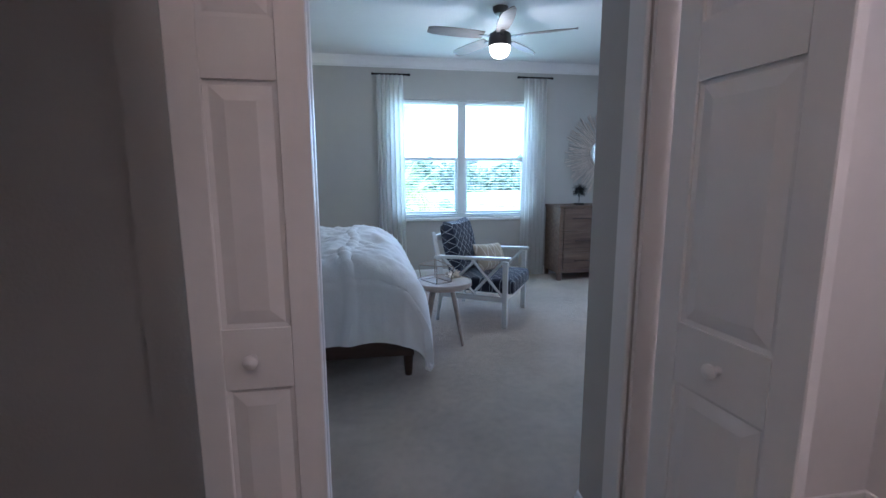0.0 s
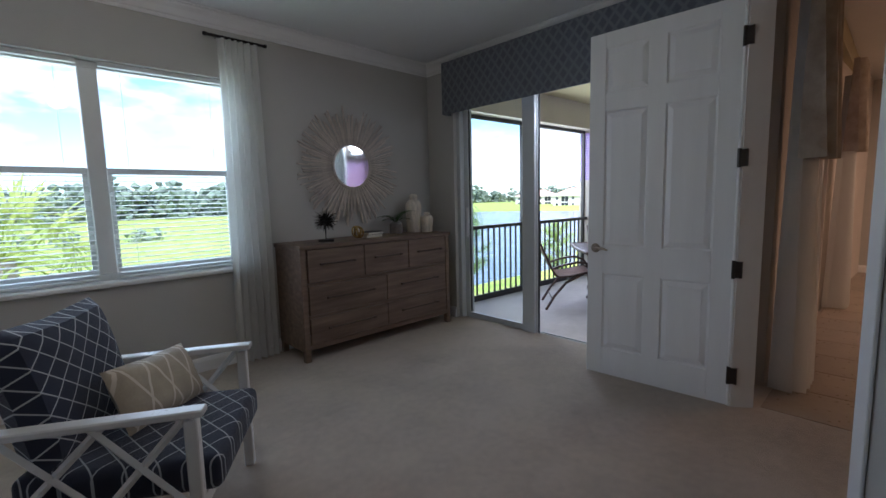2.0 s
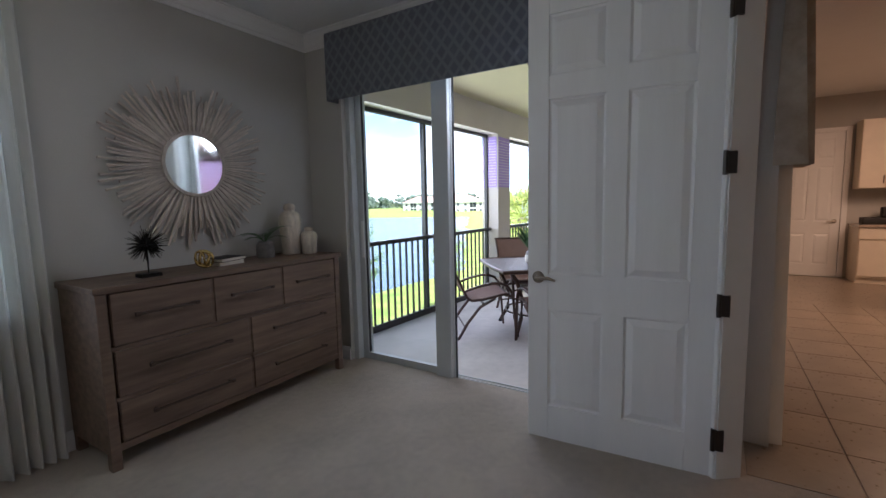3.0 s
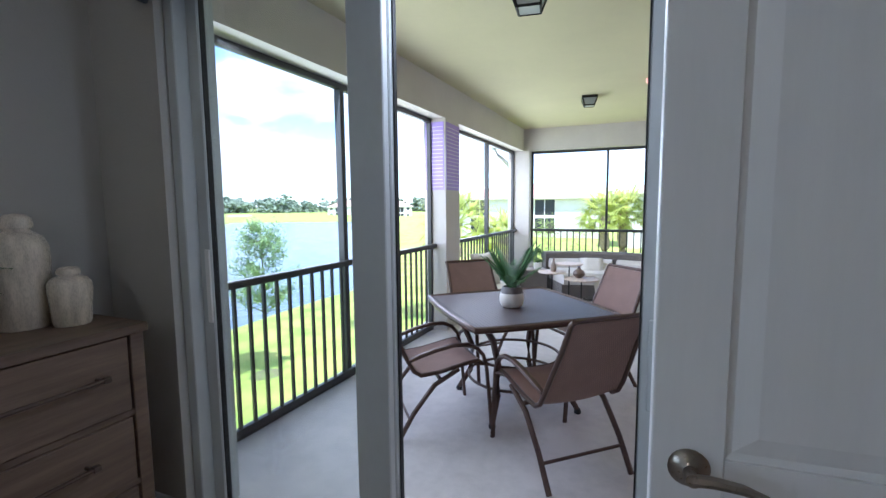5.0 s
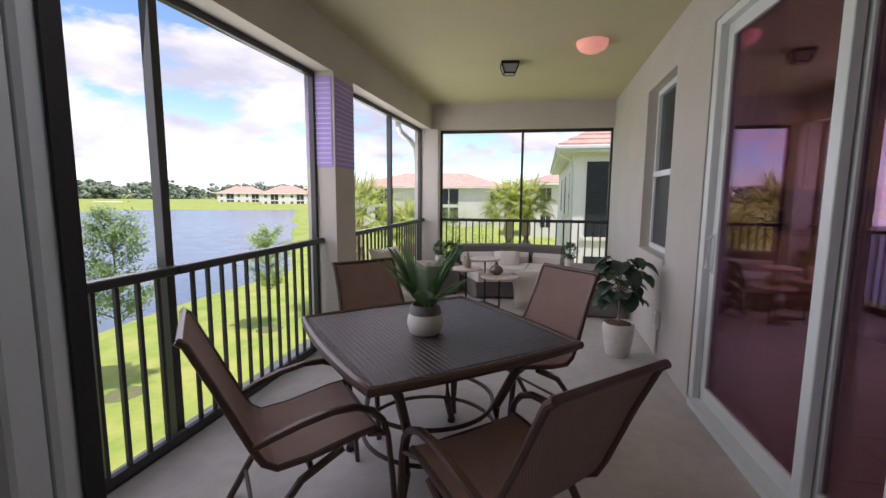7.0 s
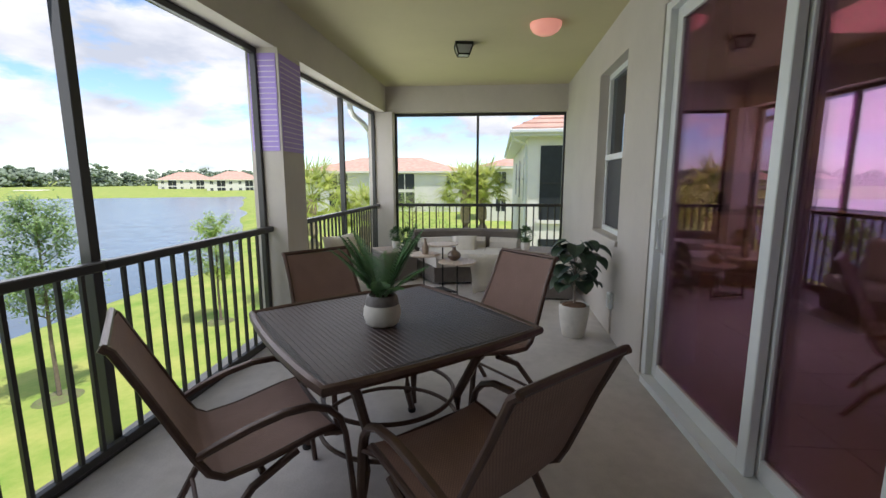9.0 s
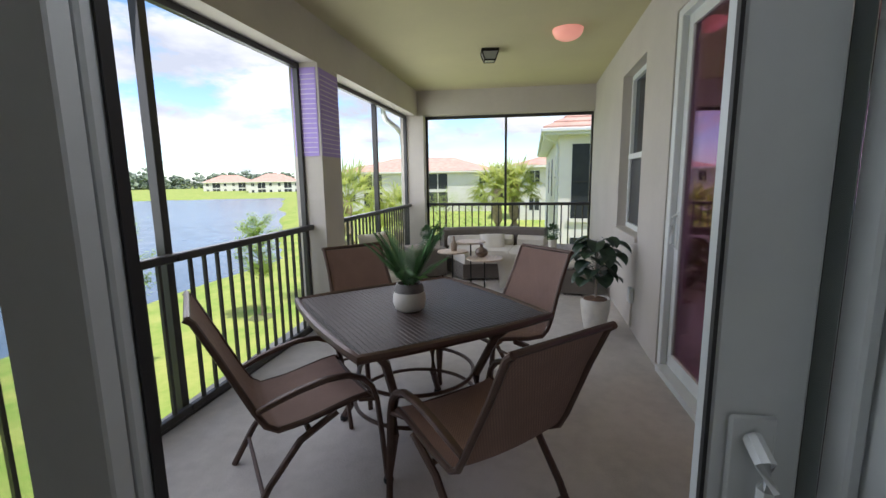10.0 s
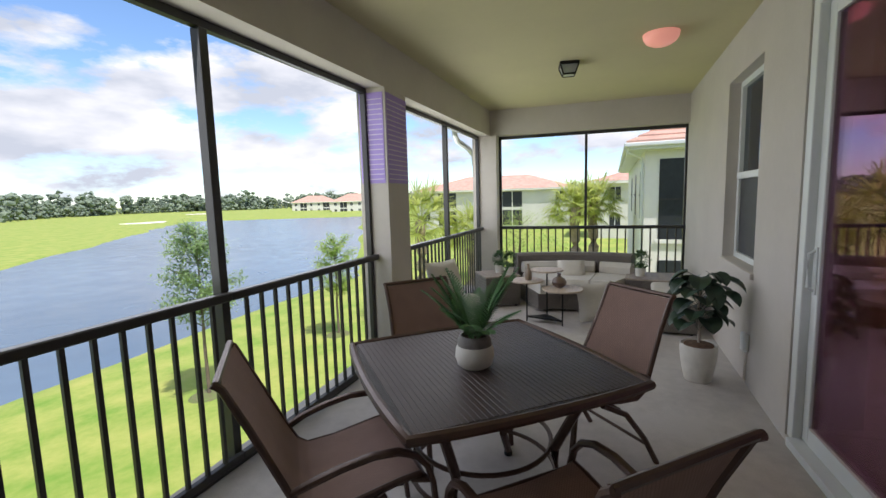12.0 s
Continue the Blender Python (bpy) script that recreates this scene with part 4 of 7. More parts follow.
def side_table():
    t = thing("side_table", "round greyed-oak side table with four splayed legs", "side table", (0.79, 4.17, 0.0))
    part("tabletop", lathe(bmesh.new(), [(0.0, 0.455), (0.215, 0.455), (0.232, 0.462), (0.236, 0.480), (0.234, 0.500), (0.226, 0.503), (0.222, 0.497), (0.0, 0.496)], 40), M_GREYWOOD, t, "", True)
    for i in range(4):
        a = radians(38 + 90 * i)
        part("leg", rod(bmesh.new(), (0.215 * math.cos(a), 0.215 * math.sin(a), 0.0), (0.10 * math.cos(a), 0.10 * math.sin(a), 0.458), 0.011, 0.021, 10), M_GREYWOOD, t, "", True)
    part("apron", lathe(bmesh.new(), [(0.0, 0.43), (0.13, 0.43), (0.13, 0.456), (0.0, 0.4565)], 24), M_GREYWOOD, t)


side_table()


def terrarium_frame():
    t = thing("wire_frame_box", "open geometric metal wire box on the side table", "ornament", (0.73, 4.14, 0.503), -62)
    base = [(-0.115, -0.075), (0.115, -0.075), (0.115, 0.075), (-0.115, 0.075)]
    lo = [Vector((x * 0.92, y * 0.92, 0.004)) for x, y in base]
    hi = [Vector((x * 1.08, y * 1.08, 0.125 + (0.025 if i % 2 else 0.0))) for i, (x, y) in enumerate(base)]
    for i in range(4):
        for a, b in ((lo[i], lo[(i + 1) % 4]), (hi[i], hi[(i + 1) % 4]), (lo[i], hi[i])):
            part("bar", rod(bmesh.new(), a, b, 0.0042, n=4), M_NICKEL, t)


terrarium_frame()
co = thing("coral_cluster", "pale branching coral ornament on the side table", "ornament", (0.88, 4.22, 0.503))
bm = bmesh.new()
rng = random.Random(12)
for i in range(26):
    a = rng.uniform(0, 6.28)
    e = rng.uniform(0.1, 0.9)
    q = Vector((math.cos(a) * math.cos(e), math.sin(a) * math.cos(e), math.sin(e) * 0.8)) * rng.uniform(0.045, 0.085)
    tube(bm, [(0, 0, 0.012), q * 0.55 + Vector((0, 0, 0.014)), q + Vector((0, 0, 0.012))], [0.012, 0.011, 0.006], 6)
part("branch_mass", bm, M_CERAMIC, co, "", True)


# ---------------------------------------------------------------- bed
def bed():
    b = thing("bed", "bed with white bedding, slightly rumpled, on a brown wooden frame", "bed", (0, 0, 0))
    X0, X1, Y0, Y1 = -1.49, 0.49, 3.52, 5.46
    for y in (Y0, Y1 - 0.04):
        part("side_rail", a_box(X0 + 0.05, X1 - 0.03, y, y + 0.04, 0.15, 0.31, 0.004), M_DKWOOD, b)
    part("foot_rail", a_box(X1 - 0.04, X1, Y0, Y1, 0.15, 0.31, 0.004), M_DKWOOD, b)
    for x, y in ((X1 - 0.07, Y0 + 0.01), (X1 - 0.07, Y1 - 0.08), (X0 + 0.05, Y0 + 0.01), (X0 + 0.05, Y1 - 0.08)):
        part("leg", rod(bmesh.new(), (x + 0.035, y + 0.035, 0), (x + 0.035, y + 0.035, 0.16), 0.024, 0.035, 8), M_DKWOOD, b)
    hb = part("headboard", a_box(X0 - 0.025, X0 + 0.045, Y0 - 0.04, Y1 + 0.04, 0.10, 1.30, 0.012), M_DKWOOD, b)
    for y in (Y0 + 0.6, Y0 + 1.27):
        part("headboard_groove", a_box(X0 + 0.046, X0 + 0.052, y - 0.006, y + 0.006, 0.3, 1.28), M_IRON, hb)
    part("mattress", a_box(X0 + 0.06, X1 - 0.05, Y0 + 0.03, Y1 - 0.03, 0.31, 0.70, 0.06, 3), M_LINEN, b, "white fitted sheet over a thick mattress", True)
    part("box_spring", a_box(X0 + 0.06, X1 - 0.05, Y0 + 0.045, Y1 - 0.045, 0.20, 0.312, 0.02), M_LINEN, b)

    def wrap(u):
        """Across the bed: down the near side, over the top, down the far side."""
        side, w = 0.50, Y1 - Y0 + 0.04
        s = u * (2 * side + w)
        r = 0.12
        if s < side - r:
            return Y0 - 0.03 - 0.035 * (1 - s / side), 0.27 + s * 1.02
        if s < side + r:
            a = (s - side + r) / (2 * r) * math.pi / 2
            return Y0 - 0.03 + r * (1 - math.cos(a)), 0.27 + (side - r) * 1.02 + r * math.sin(a)
        if s < side + w - r:
            return Y0 - 0.03 + r + (s - side - r), 0.27 + (side - r) * 1.02 + r
        q = (s - side - w + r) / (side + r)
        return Y1 + 0.05 + 0.02 * q, 0.27 + (side - r) * 1.02 + r - q * (side + 0.05)

    def crease(x, y, k, seed):
        """Sharp folds: ridged noise."""
        return 1 - abs(noise.noise((x * k, y * k * 0.8, seed))) * 2.2

    def duvet(u, v):
        y, z = wrap(u)
        L = 1.05
        s = v * (L + 0.52)
        x = -0.50 + s + 0.025 * math.sin(u * 17)
        over = s - (L - 0.34)
        drop = 0.0
        r = 0.34
        if over > 0:
            a = min(over / r, math.pi / 2)
            x = -0.50 + L - 0.34 + r * math.sin(a) + 0.05 * max(0, over - r * math.pi / 2)
            drop = r * (1 - math.cos(a)) + max(0.0, over - r * math.pi / 2)
        crown = 0.03 * math.exp(-((s - 0.62) / 0.36) ** 2) * math.exp(-((y - 4.7) / 0.8) ** 2)
        side_hang = max(0.0, min(1.0, (0.70 - z) / 0.40))
        ztop = z
        if drop:
            ztop = max(0.10, z - drop * (1 - 0.78 * side_hang) - 0.20 * side_hang * min(1, drop))
        f = 0.026 * crease(x, y, 2.6, 1.7) + 0.022 * crease(x + 0.5 * y, y, 5.5, 4.0) + 0.008 * crease(x - 0.4 * y, y, 12.0, 9.0) + noise.noise((x * 15, y * 17, z * 9)) * 0.005 - 0.032
        ripple = 0.030 * math.sin(x * 10 + 2.0 * noise.noise((x * 3, z * 2, 0))) * side_hang
        seam = 0.022 * max(0.0, 1 - abs(s - 0.57) / 0.035)
        foot = 0.030 * math.sin(y * 11 + 2 * noise.noise((y * 2, z, 5))) * min(1, max(0, drop - 0.12) * 3)
        near = 1 if y < 4.5 else -1
        return Vector((x + foot, y - near * (ripple + seam * side_hang + 0.6 * f * side_hang), ztop + crown + (f + seam) * (1 - 0.8 * side_hang) + 0.02 * math.sin(x * 7) * side_hang))
    bm = grid_surface(bmesh.new(), 150, 120, duvet, 0.03)
    part("duvet", bm, M_LINEN, b, "thick white duvet folded over the foot of the bed", True)

    def sheet(u, v):
        y, z = wrap(u)
        x = -1.30 + v * 0.95
        f = noise.noise((x * 4, y * 4, 7)) * 0.012 + noise.noise((x * 12, y * 13, 2)) * 0.004
        return Vector((x, y + (0.075 if y < 4 else -0.06), max(z, 0.27) - 0.055 + f))
    part("coverlet", grid_surface(bmesh.new(), 80, 40, sheet, 0.012), M_LINEN, b, "smooth white coverlet", True)


bed()


def bed_pillow(label, mat, at, w, h, d, turn, tilt):
    p = thing("pillow", label, "pillow", at, 0, "pillows on the bed")
    part("cover", tilted(pillow_mesh(w, h, d), Matrix.Rotation(radians(90 + turn), 4, "Z") @ Matrix.Rotation(radians(tilt), 4, "X")), mat, p, "", True)


bed_pillow("white square pillow propped on the bed", M_LINEN, (-1.13, 3.98, 0.985), 0.62, 0.60, 0.20, -6, -20)
bed_pillow("white square pillow propped on the bed", M_LINEN, (-1.28, 4.20, 1.00), 0.62, 0.60, 0.18, 4, -16)
bed_pillow("white square pillow propped on the bed", M_LINEN, (-1.30, 4.98, 1.00), 0.62, 0.60, 0.18, 4, -16)
bed_pillow("blue and white zebra-striped pillow propped on the bed", M_ZEBRA, (-0.90, 4.50, 0.925), 0.45, 0.46, 0.20, -6, -20)
bed_pillow("blue and white zebra-striped pillow propped on the bed", M_ZEBRA, (-0.93, 5.06, 0.925), 0.46, 0.46, 0.18, 6, -20)
bed_pillow("beige oblong pillow with pale end on the bed", M_BEIGE_P, (-0.70, 4.86, 0.835), 0.48, 0.27, 0.15, -14, -30)

ns = thing("nightstand", "dark wooden nightstand beside the bed", "nightstand", (-1.20, 5.90, 0.0))
part("top", a_box(-0.31, 0.31, -0.23, 0.23, 0.63, 0.66, 0.004), M_DKWOOD, ns)
part("body", a_box(-0.29, 0.29, -0.21, 0.22, 0.14, 0.63, 0.004), M_DKWOOD, ns)
for z in (0.16, 0.40):
    f = part("drawer", a_box(-0.27, 0.27, -0.225, -0.209, z, z + 0.215, 0.003), M_DKWOOD, ns)
    part("knob", lathe(bmesh.new(), [(0, 0), (0.014, 0), (0.016, 0.012), (0, 0.014)], 12, (0, -0.23, z + 0.1)), M_NICKEL, f)
for x in (-0.27, 0.23):
    for y in (-0.20, 0.16):
        part("leg", a_box(x, x + 0.04, y, y + 0.04, 0, 0.14, 0.003), M_DKWOOD, ns)
lp = thing("table_lamp", "lit table lamp with an oblong linen shade", "lamp", (-1.25, 5.90, 0.66))
part("base", a_box(-0.14, 0.14, -0.065, 0.065, 0.0, 0.36, 0.015, 2), M_CERAMIC, lp, "", True)
part("stem", rod(bmesh.new(), (0, 0, 0.36), (0, 0, 0.69), 0.006), M_NICKEL, lp)
part("finial", lathe(bmesh.new(), [(0, 0.69), (0.02, 0.69), (0.022, 0.70), (0.005, 0.715), (0, 0.716)], 12), M_NICKEL, lp)
bm = bmesh.new()
for a, b_, c, d in ((-0.285, 0.285, -0.152, -0.148), (-0.285, 0.285, 0.148, 0.152), (-0.287, -0.283, -0.148, 0.148), (0.283, 0.287, -0.148, 0.148)):
    box(bm, a, b_, c, d, 0.43, 0.69)
part("shade", bm, M_SHADE, lp, "glowing pale linen shade")

wm = thing("framed_mirror", "tall mirror in a grey frame on the wall", "mirror", (-1.518, 5.98, 1.50))
bm = bmesh.new()
for a, b_, c, d in ((-0.36, -0.28, -0.75, 0.75), (0.28, 0.36, -0.75, 0.75), (-0.28, 0.28, -0.75, -0.67), (-0.28, 0.28, 0.67, 0.75)):
    box(bm, 0.0, 0.035, a, b_, c, d, 0.004)
part("frame", bm, M_GREYWOOD, wm)
part("glass", a_box(0.004, 0.014, -0.28, 0.28, -0.67, 0.67), M_MIRROR, wm, "silvered mirror glass")
bm = bmesh.new()
for y in (3.55, 5.50, 6.42):
    box(bm, -1.519, -1.495, y - 0.04, y + 0.04, 0.115, 2.55, 0.004)
box(bm, -1.519, -1.495, 3.51, 6.46, 2.55, 2.63, 0.004)
tagged(mesh_object("trim_wall_battens", bm, M_TRIM), kind="structure")
art = thing("wall_sculpture", "silver petal wall sculpture above the headboard", "wall art", (-1.519, 4.57, 1.95))
for i in range(15):
    a = 2 * math.pi * i / 15 + 0.3 * (i % 3)
    r = 0.10 + 0.10 * (i % 3)
    bm = bmesh.new()
    leaf_blade(bm, (0.03, 0.05 * math.cos(a), 0.05 * math.sin(a)), (0.5, math.cos(a), math.sin(a)), 0.10 + r * 0.7, 0.09, 0.2, 5)
    bmesh.ops.solidify(bm, geom=list(bm.faces), thickness=0.004)
    part("petal", bm, M_NICKEL, art)
part("backing", a_box(0.0, 0.035, -0.06, 0.06, -0.06, 0.06, 0.005), M_NICKEL, art)
ml = thing("motion_detector", "small white motion detector in the room corner", "sensor", (-1.41, 6.498, 2.18))
part("body", tilted(a_box(-0.03, 0.03, -0.045, 0.0, -0.05, 0.05, 0.008), pose(0, 0, 0, 0, 0, 0)), M_VINYL, ml)
part("lens", a_box(-0.02, 0.02, -0.048, -0.0445, -0.035, 0.005), M_TRIM, ml)


# ---------------------------------------------------------------- curtains, rods, valance
def drape(name, label, x0, x1, y, z0, z1, folds, mat, seed, flare=1.0, depth=0.035, along="x"):
    t = thing(name, label, "curtain", (0, 0, 0))
    rng = random.Random(seed)
    ph = [rng.uniform(-0.5, 0.5) for _ in range(folds + 2)]

    def fn(u, v):
        k = u * folds
        i = int(k)
        p = ph[i] * (1 - (k - i)) + ph[i + 1] * (k - i)
        top = 1 - v
        w = 1 + (flare - 1) * v
        xc = (x0 + x1) / 2
        xx = xc + (x0 + (x1 - x0) * u - xc) * w + 0.006 * math.sin(7 * u + 3 * v)
        dd = depth * (0.55 + 0.45 * v) * math.sin(2 * math.pi * k + p * 1.5 * v) + 0.012 * math.sin(4 * math.pi * k + p) * v
        return Vector((xx, y + dd, z1 - (z1 - z0) * v)) if along == "x" else Vector((y + dd, xx, z1 - (z1 - z0) * v))
    part("cloth", grid_surface(bmesh.new(), folds * 12, 24, fn, 0.002), mat, t, "", True)
    return t


drape("curtain", "sheer white curtain gathered in soft pleats to the floor", 0.34, 0.66, 6.415, 0.015, 2.575, 6, M_SHEER, 1, 1.12)
drape("curtain", "sheer white curtain gathered in soft pleats to the floor", 2.23, 2.53, 6.415, 0.015, 2.59, 6, M_SHEER, 2, 1.12)
for x0, x1, rz in ((0.30, 0.74, 2.582), (2.15, 2.60, 2.598)):
    r = thing("curtain_rod", "short dark metal curtain rod on the wall", "curtain rod", (0, 6.415, rz))
    part("rod", rod(bmesh.new(), (x0, 0, 0), (x1, 0, 0), 0.011, n=12), M_IRON, r)
    for x in (x0, x1):
        part("finial", lathe(bmesh.new(), [(0, -0.016), (0.016, -0.010), (0.018, 0), (0.016, 0.010), (0, 0.016)], 12, (x, 0, 0)), M_IRON, r, "", True)
    part("bracket", a_box((x0 + x1) / 2 - 0.008, (x0 + x1) / 2 + 0.008, 0.0, 0.085, -0.010, 0.010), M_IRON, r)
    for i in range(7):
        x = x0 + 0.07 + (x1 - x0 - 0.14) * i / 6
        part("ring", tube(bmesh.new(), [(x, 0.017 * math.cos(t), -0.004 + 0.017 * math.sin(t)) for t in (2 * math.pi * k / 14 for k in range(14))], 0.002, 5, closed=True), M_IRON, r)

va = thing("valance", "slate blue-grey ogee-patterned upholstered box valance", "valance", (4.46, 0, 2.20))
part("front", a_box(-0.125, -0.105, 3.55, 6.14, 0.0, 0.525, 0.008, 2), M_VALANCE, va)
for y in (6.12, 3.55):
    part("return_side", a_box(-0.106, -0.001, y, y + 0.02, 0.0, 0.525, 0.004), M_VALANCE, va)
part("top_board", a_box(-0.106, -0.001, 3.57, 6.12, 0.505, 0.522), M_VALANCE, va)


# ---------------------------------------------------------------- ceiling fan
def ceiling_fan():
    f = thing("ceiling_fan", "pewter ceiling fan with five blades and lit globe", "ceiling fan", (1.40, 4.73, CEIL))
    part("canopy", lathe(bmesh.new(), [(0.0, 0.0), (0.068, 0.0), (0.066, -0.025), (0.045, -0.055), (0.016, -0.062), (0.0, -0.063)], 24), M_GUN, f, "", True)
    part("downrod", rod(bmesh.new(), (0, 0, -0.06), (0, 0, -0.19), 0.012, n=12), M_GUN, f)
    part("motor_housing", tilted(lathe(bmesh.new(), [(0.0, -0.19), (0.03, -0.19), (0.055, -0.21), (0.095, -0.235), (0.10, -0.27), (0.10, -0.325), (0.094, -0.335), (0.0, -0.336)], 28), Matrix.Translation((0, 0, 0.012))), M_GUN, f, "", True)
    part("globe", tilted(lathe(bmesh.new(), [(0.0, -0.336), (0.092, -0.337), (0.090, -0.37), (0.075, -0.405), (0.045, -0.428), (0.0, -0.436)], 28), Matrix.Translation((0, 0, 0.012))), M_GLOBE, f, "lit opal glass bowl", True).visible_shadow = False
    for i in range(5):
        a = radians(-28 + 72 * i)
        bm = bmesh.new()
        box(bm, 0.09, 0.20, -0.018, 0.018, -0.262, -0.254, 0.002)
        arm = part("blade_arm", tilted(bm, Matrix.Translation((0, 0, 0.012)) @ Matrix.Rotation(a, 4, "Z")), M_GUN, f)
        bm = grid_surface(bmesh.new(), 10, 3, lambda u, v: Vector((0.16 + 0.50 * u, (v - 0.5) * (0.10 + 0.035 * math.sin(math.pi * min(1, u * 1.05)) - (0.05 if u > 0.95 else 0)), -0.250 + (v - 0.5) * 0.026)), 0.006)
        part("blade", tilted(bm, Matrix.Translation((0, 0, 0.012)) @ Matrix.Rotation(a, 4, "Z")), M_BLADE, arm, "grey-brown wooden blade")


ceiling_fan()

# ---------------------------------------------------------------- lanai: rails and screens' frames
def rail_bay(a, b, along, p, label):
    """A bay of railing from a to b, with pickets, rails and the screen frame above."""
    t = thing("railing", label, "railing", (0, 0, LANAI_Z), group="lanai railing bays")
    if along == "x":
        skewed(t, 8.02, 6.20)

    def bar(u0, u1, w, z0, z1, bevel=0.0):
        return a_box(u0, u1, p - w, p + w, z0, z1, bevel) if along == "x" else a_box(p - w, p + w, u0, u1, z0, z1, bevel)
    part("top_rail", bar(a, b, 0.027, 0.952, 0.998, 0.006), M_BRONZE, t)
    part("bottom_rail", bar(a, b, 0.018, 0.055, 0.095, 0.004), M_BRONZE, t)
    n = max(2, round((b - a) / 0.112))
    me = None
    for i in range(1, n):
        u = a + (b - a) * i / n
        if me is None:
            ob = part("picket", a_box(-0.0095, 0.0095, -0.0095, 0.0095, 0.09, 0.955), M_BRONZE, t)
            me = ob.data
        else:
            ob = new("picket", me)
            ob.parent = t
        ob.location = (u, p, 0) if along == "x" else (p, u, 0)
    return t


def screen_frame(name, label, a, b, along, p, posts):
    t = thing(name, label, "screen frame", (0, 0, LANAI_Z))
    if along == "x":
        skewed(t, 8.02, 6.20)
    top = 2.36 - LANAI_Z

    def bar(u0, u1, w, z0, z1):
        return a_box(u0, u1, p - w, p + w, z0, z1, 0.003) if along == "x" else a_box(p - w, p + w, u0, u1, z0, z1, 0.003)
    part("head", bar(a, b, 0.024, top - 0.045, top), M_BRONZE, t)
    part("foot", bar(a, b, 0.024, 0.0, 0.045), M_BRONZE, t)
    for u in (a, b - 0.04):
        part("jamb", bar(u, u + 0.04, 0.024, 0.045, top - 0.045), M_BRONZE, t)
    for u in posts:
        part("post", bar(u - (0.026 if along == "x" else 0.019), u + (0.026 if along == "x" else 0.019), 0.030, 0.045, top - 0.045), M_BRONZE, t)


RY = 6.325
rail_bay(4.76, 6.203, "x", RY, "dark bronze aluminium picket railing")
rail_bay(6.207, 7.79, "x", RY, "dark bronze aluminium picket railing")
rail_bay(8.25, 9.698, "x", RY, "dark bronze aluminium picket railing")
rail_bay(9.702, 11.11, "x", RY, "dark bronze aluminium picket railing")
rail_bay(3.30, 4.628, "y", 11.30, "dark bronze aluminium picket railing")
rail_bay(4.632, 5.925, "y", 11.30, "dark bronze aluminium picket railing")
screen_frame("screen_frame", "dark bronze screen enclosure frame above the railing", 4.72, 7.80, "x", RY + 0.055, [6.205])
screen_frame("screen_frame", "dark bronze screen enclosure frame above the railing", 8.24, 11.12, "x", RY + 0.055, [9.70])
screen_frame("screen_frame", "dark bronze screen enclosure frame above the railing", 3.28, 5.935, "y", 11.36, [4.630])
skewed(slab("kerb_lanai", 4.70, 8.0, 6.44, 6.47, -0.40, LANAI_Z + 0.02, M_STUCCO), 8.02, 6.20)


# ---------------------------------------------------------------- great room's slider and window, seen from the lanai
def lowe_leaf(name, label, x0, x1, y, handle):
    t = thing(name, label, "sliding door", ((x0 + x1) / 2, y, 0.0))
    w, h = (x1 - x0) / 2, 2.37
    for s in (-1, 1):
        part("stile", a_box(min(s * w, s * (w - 0.07)), max(s * w, s * (w - 0.07)), -0.022, 0.022, 0.02, h, 0.004), M_VINYL, t)
    part("top_rail", a_box(-w + 0.07, w - 0.07, -0.021, 0.021, h - 0.075, h), M_VINYL, t)
    part("bottom_rail", a_box(-w + 0.07, w - 0.07, -0.021, 0.021, 0.02, 0.115), M_VINYL, t)
    part("pane", a_box(-w + 0.07, w - 0.07, -0.005, 0.005, 0.115, h - 0.075), M_LOWE, t, "dark glass with a violet coating")
    if handle:
        bm = bmesh.new()
        box(bm, w - 0.055, w - 0.015, 0.022, 0.029, 0.86, 1.12, 0.003)
        tube(bm, [(w - 0.035, 0.027, 0.88), (w - 0.035, 0.058, 0.90), (w - 0.035, 0.058, 1.08), (w - 0.035, 0.027, 1.10)], 0.010, 8)
        part("handle", bm, M_VINYL, t, "white pull handle", True)


lowe_leaf("sliding_door_great_room", "closed white-framed glass leaf reflecting the lake", 6.18, 7.25, 3.415, True)
lowe_leaf("sliding_door_great_room", "closed white-framed glass leaf reflecting the lake", 5.10, 6.24, 3.360, False)
bm = bmesh.new()
x0, x1, _, z1 = PSL
box(bm, x1 - 0.07, x1, 3.32, 3.48, 0, z1, 0.004)
box(bm, x0, x0 + 0.05, 3.32, 3.48, 0, z1, 0.004)
box(bm, x0 + 0.05, x1 - 0.07, 3.32, 3.48, z1 - 0.05, z1)
box(bm, x0 + 0.05, x1 - 0.07, 3.31, 3.51, -0.03, 0.018)
tagged(mesh_object("door_frame_great_room", bm, M_VINYL), "white vinyl sliding door frame", "door frame", kind="structure")


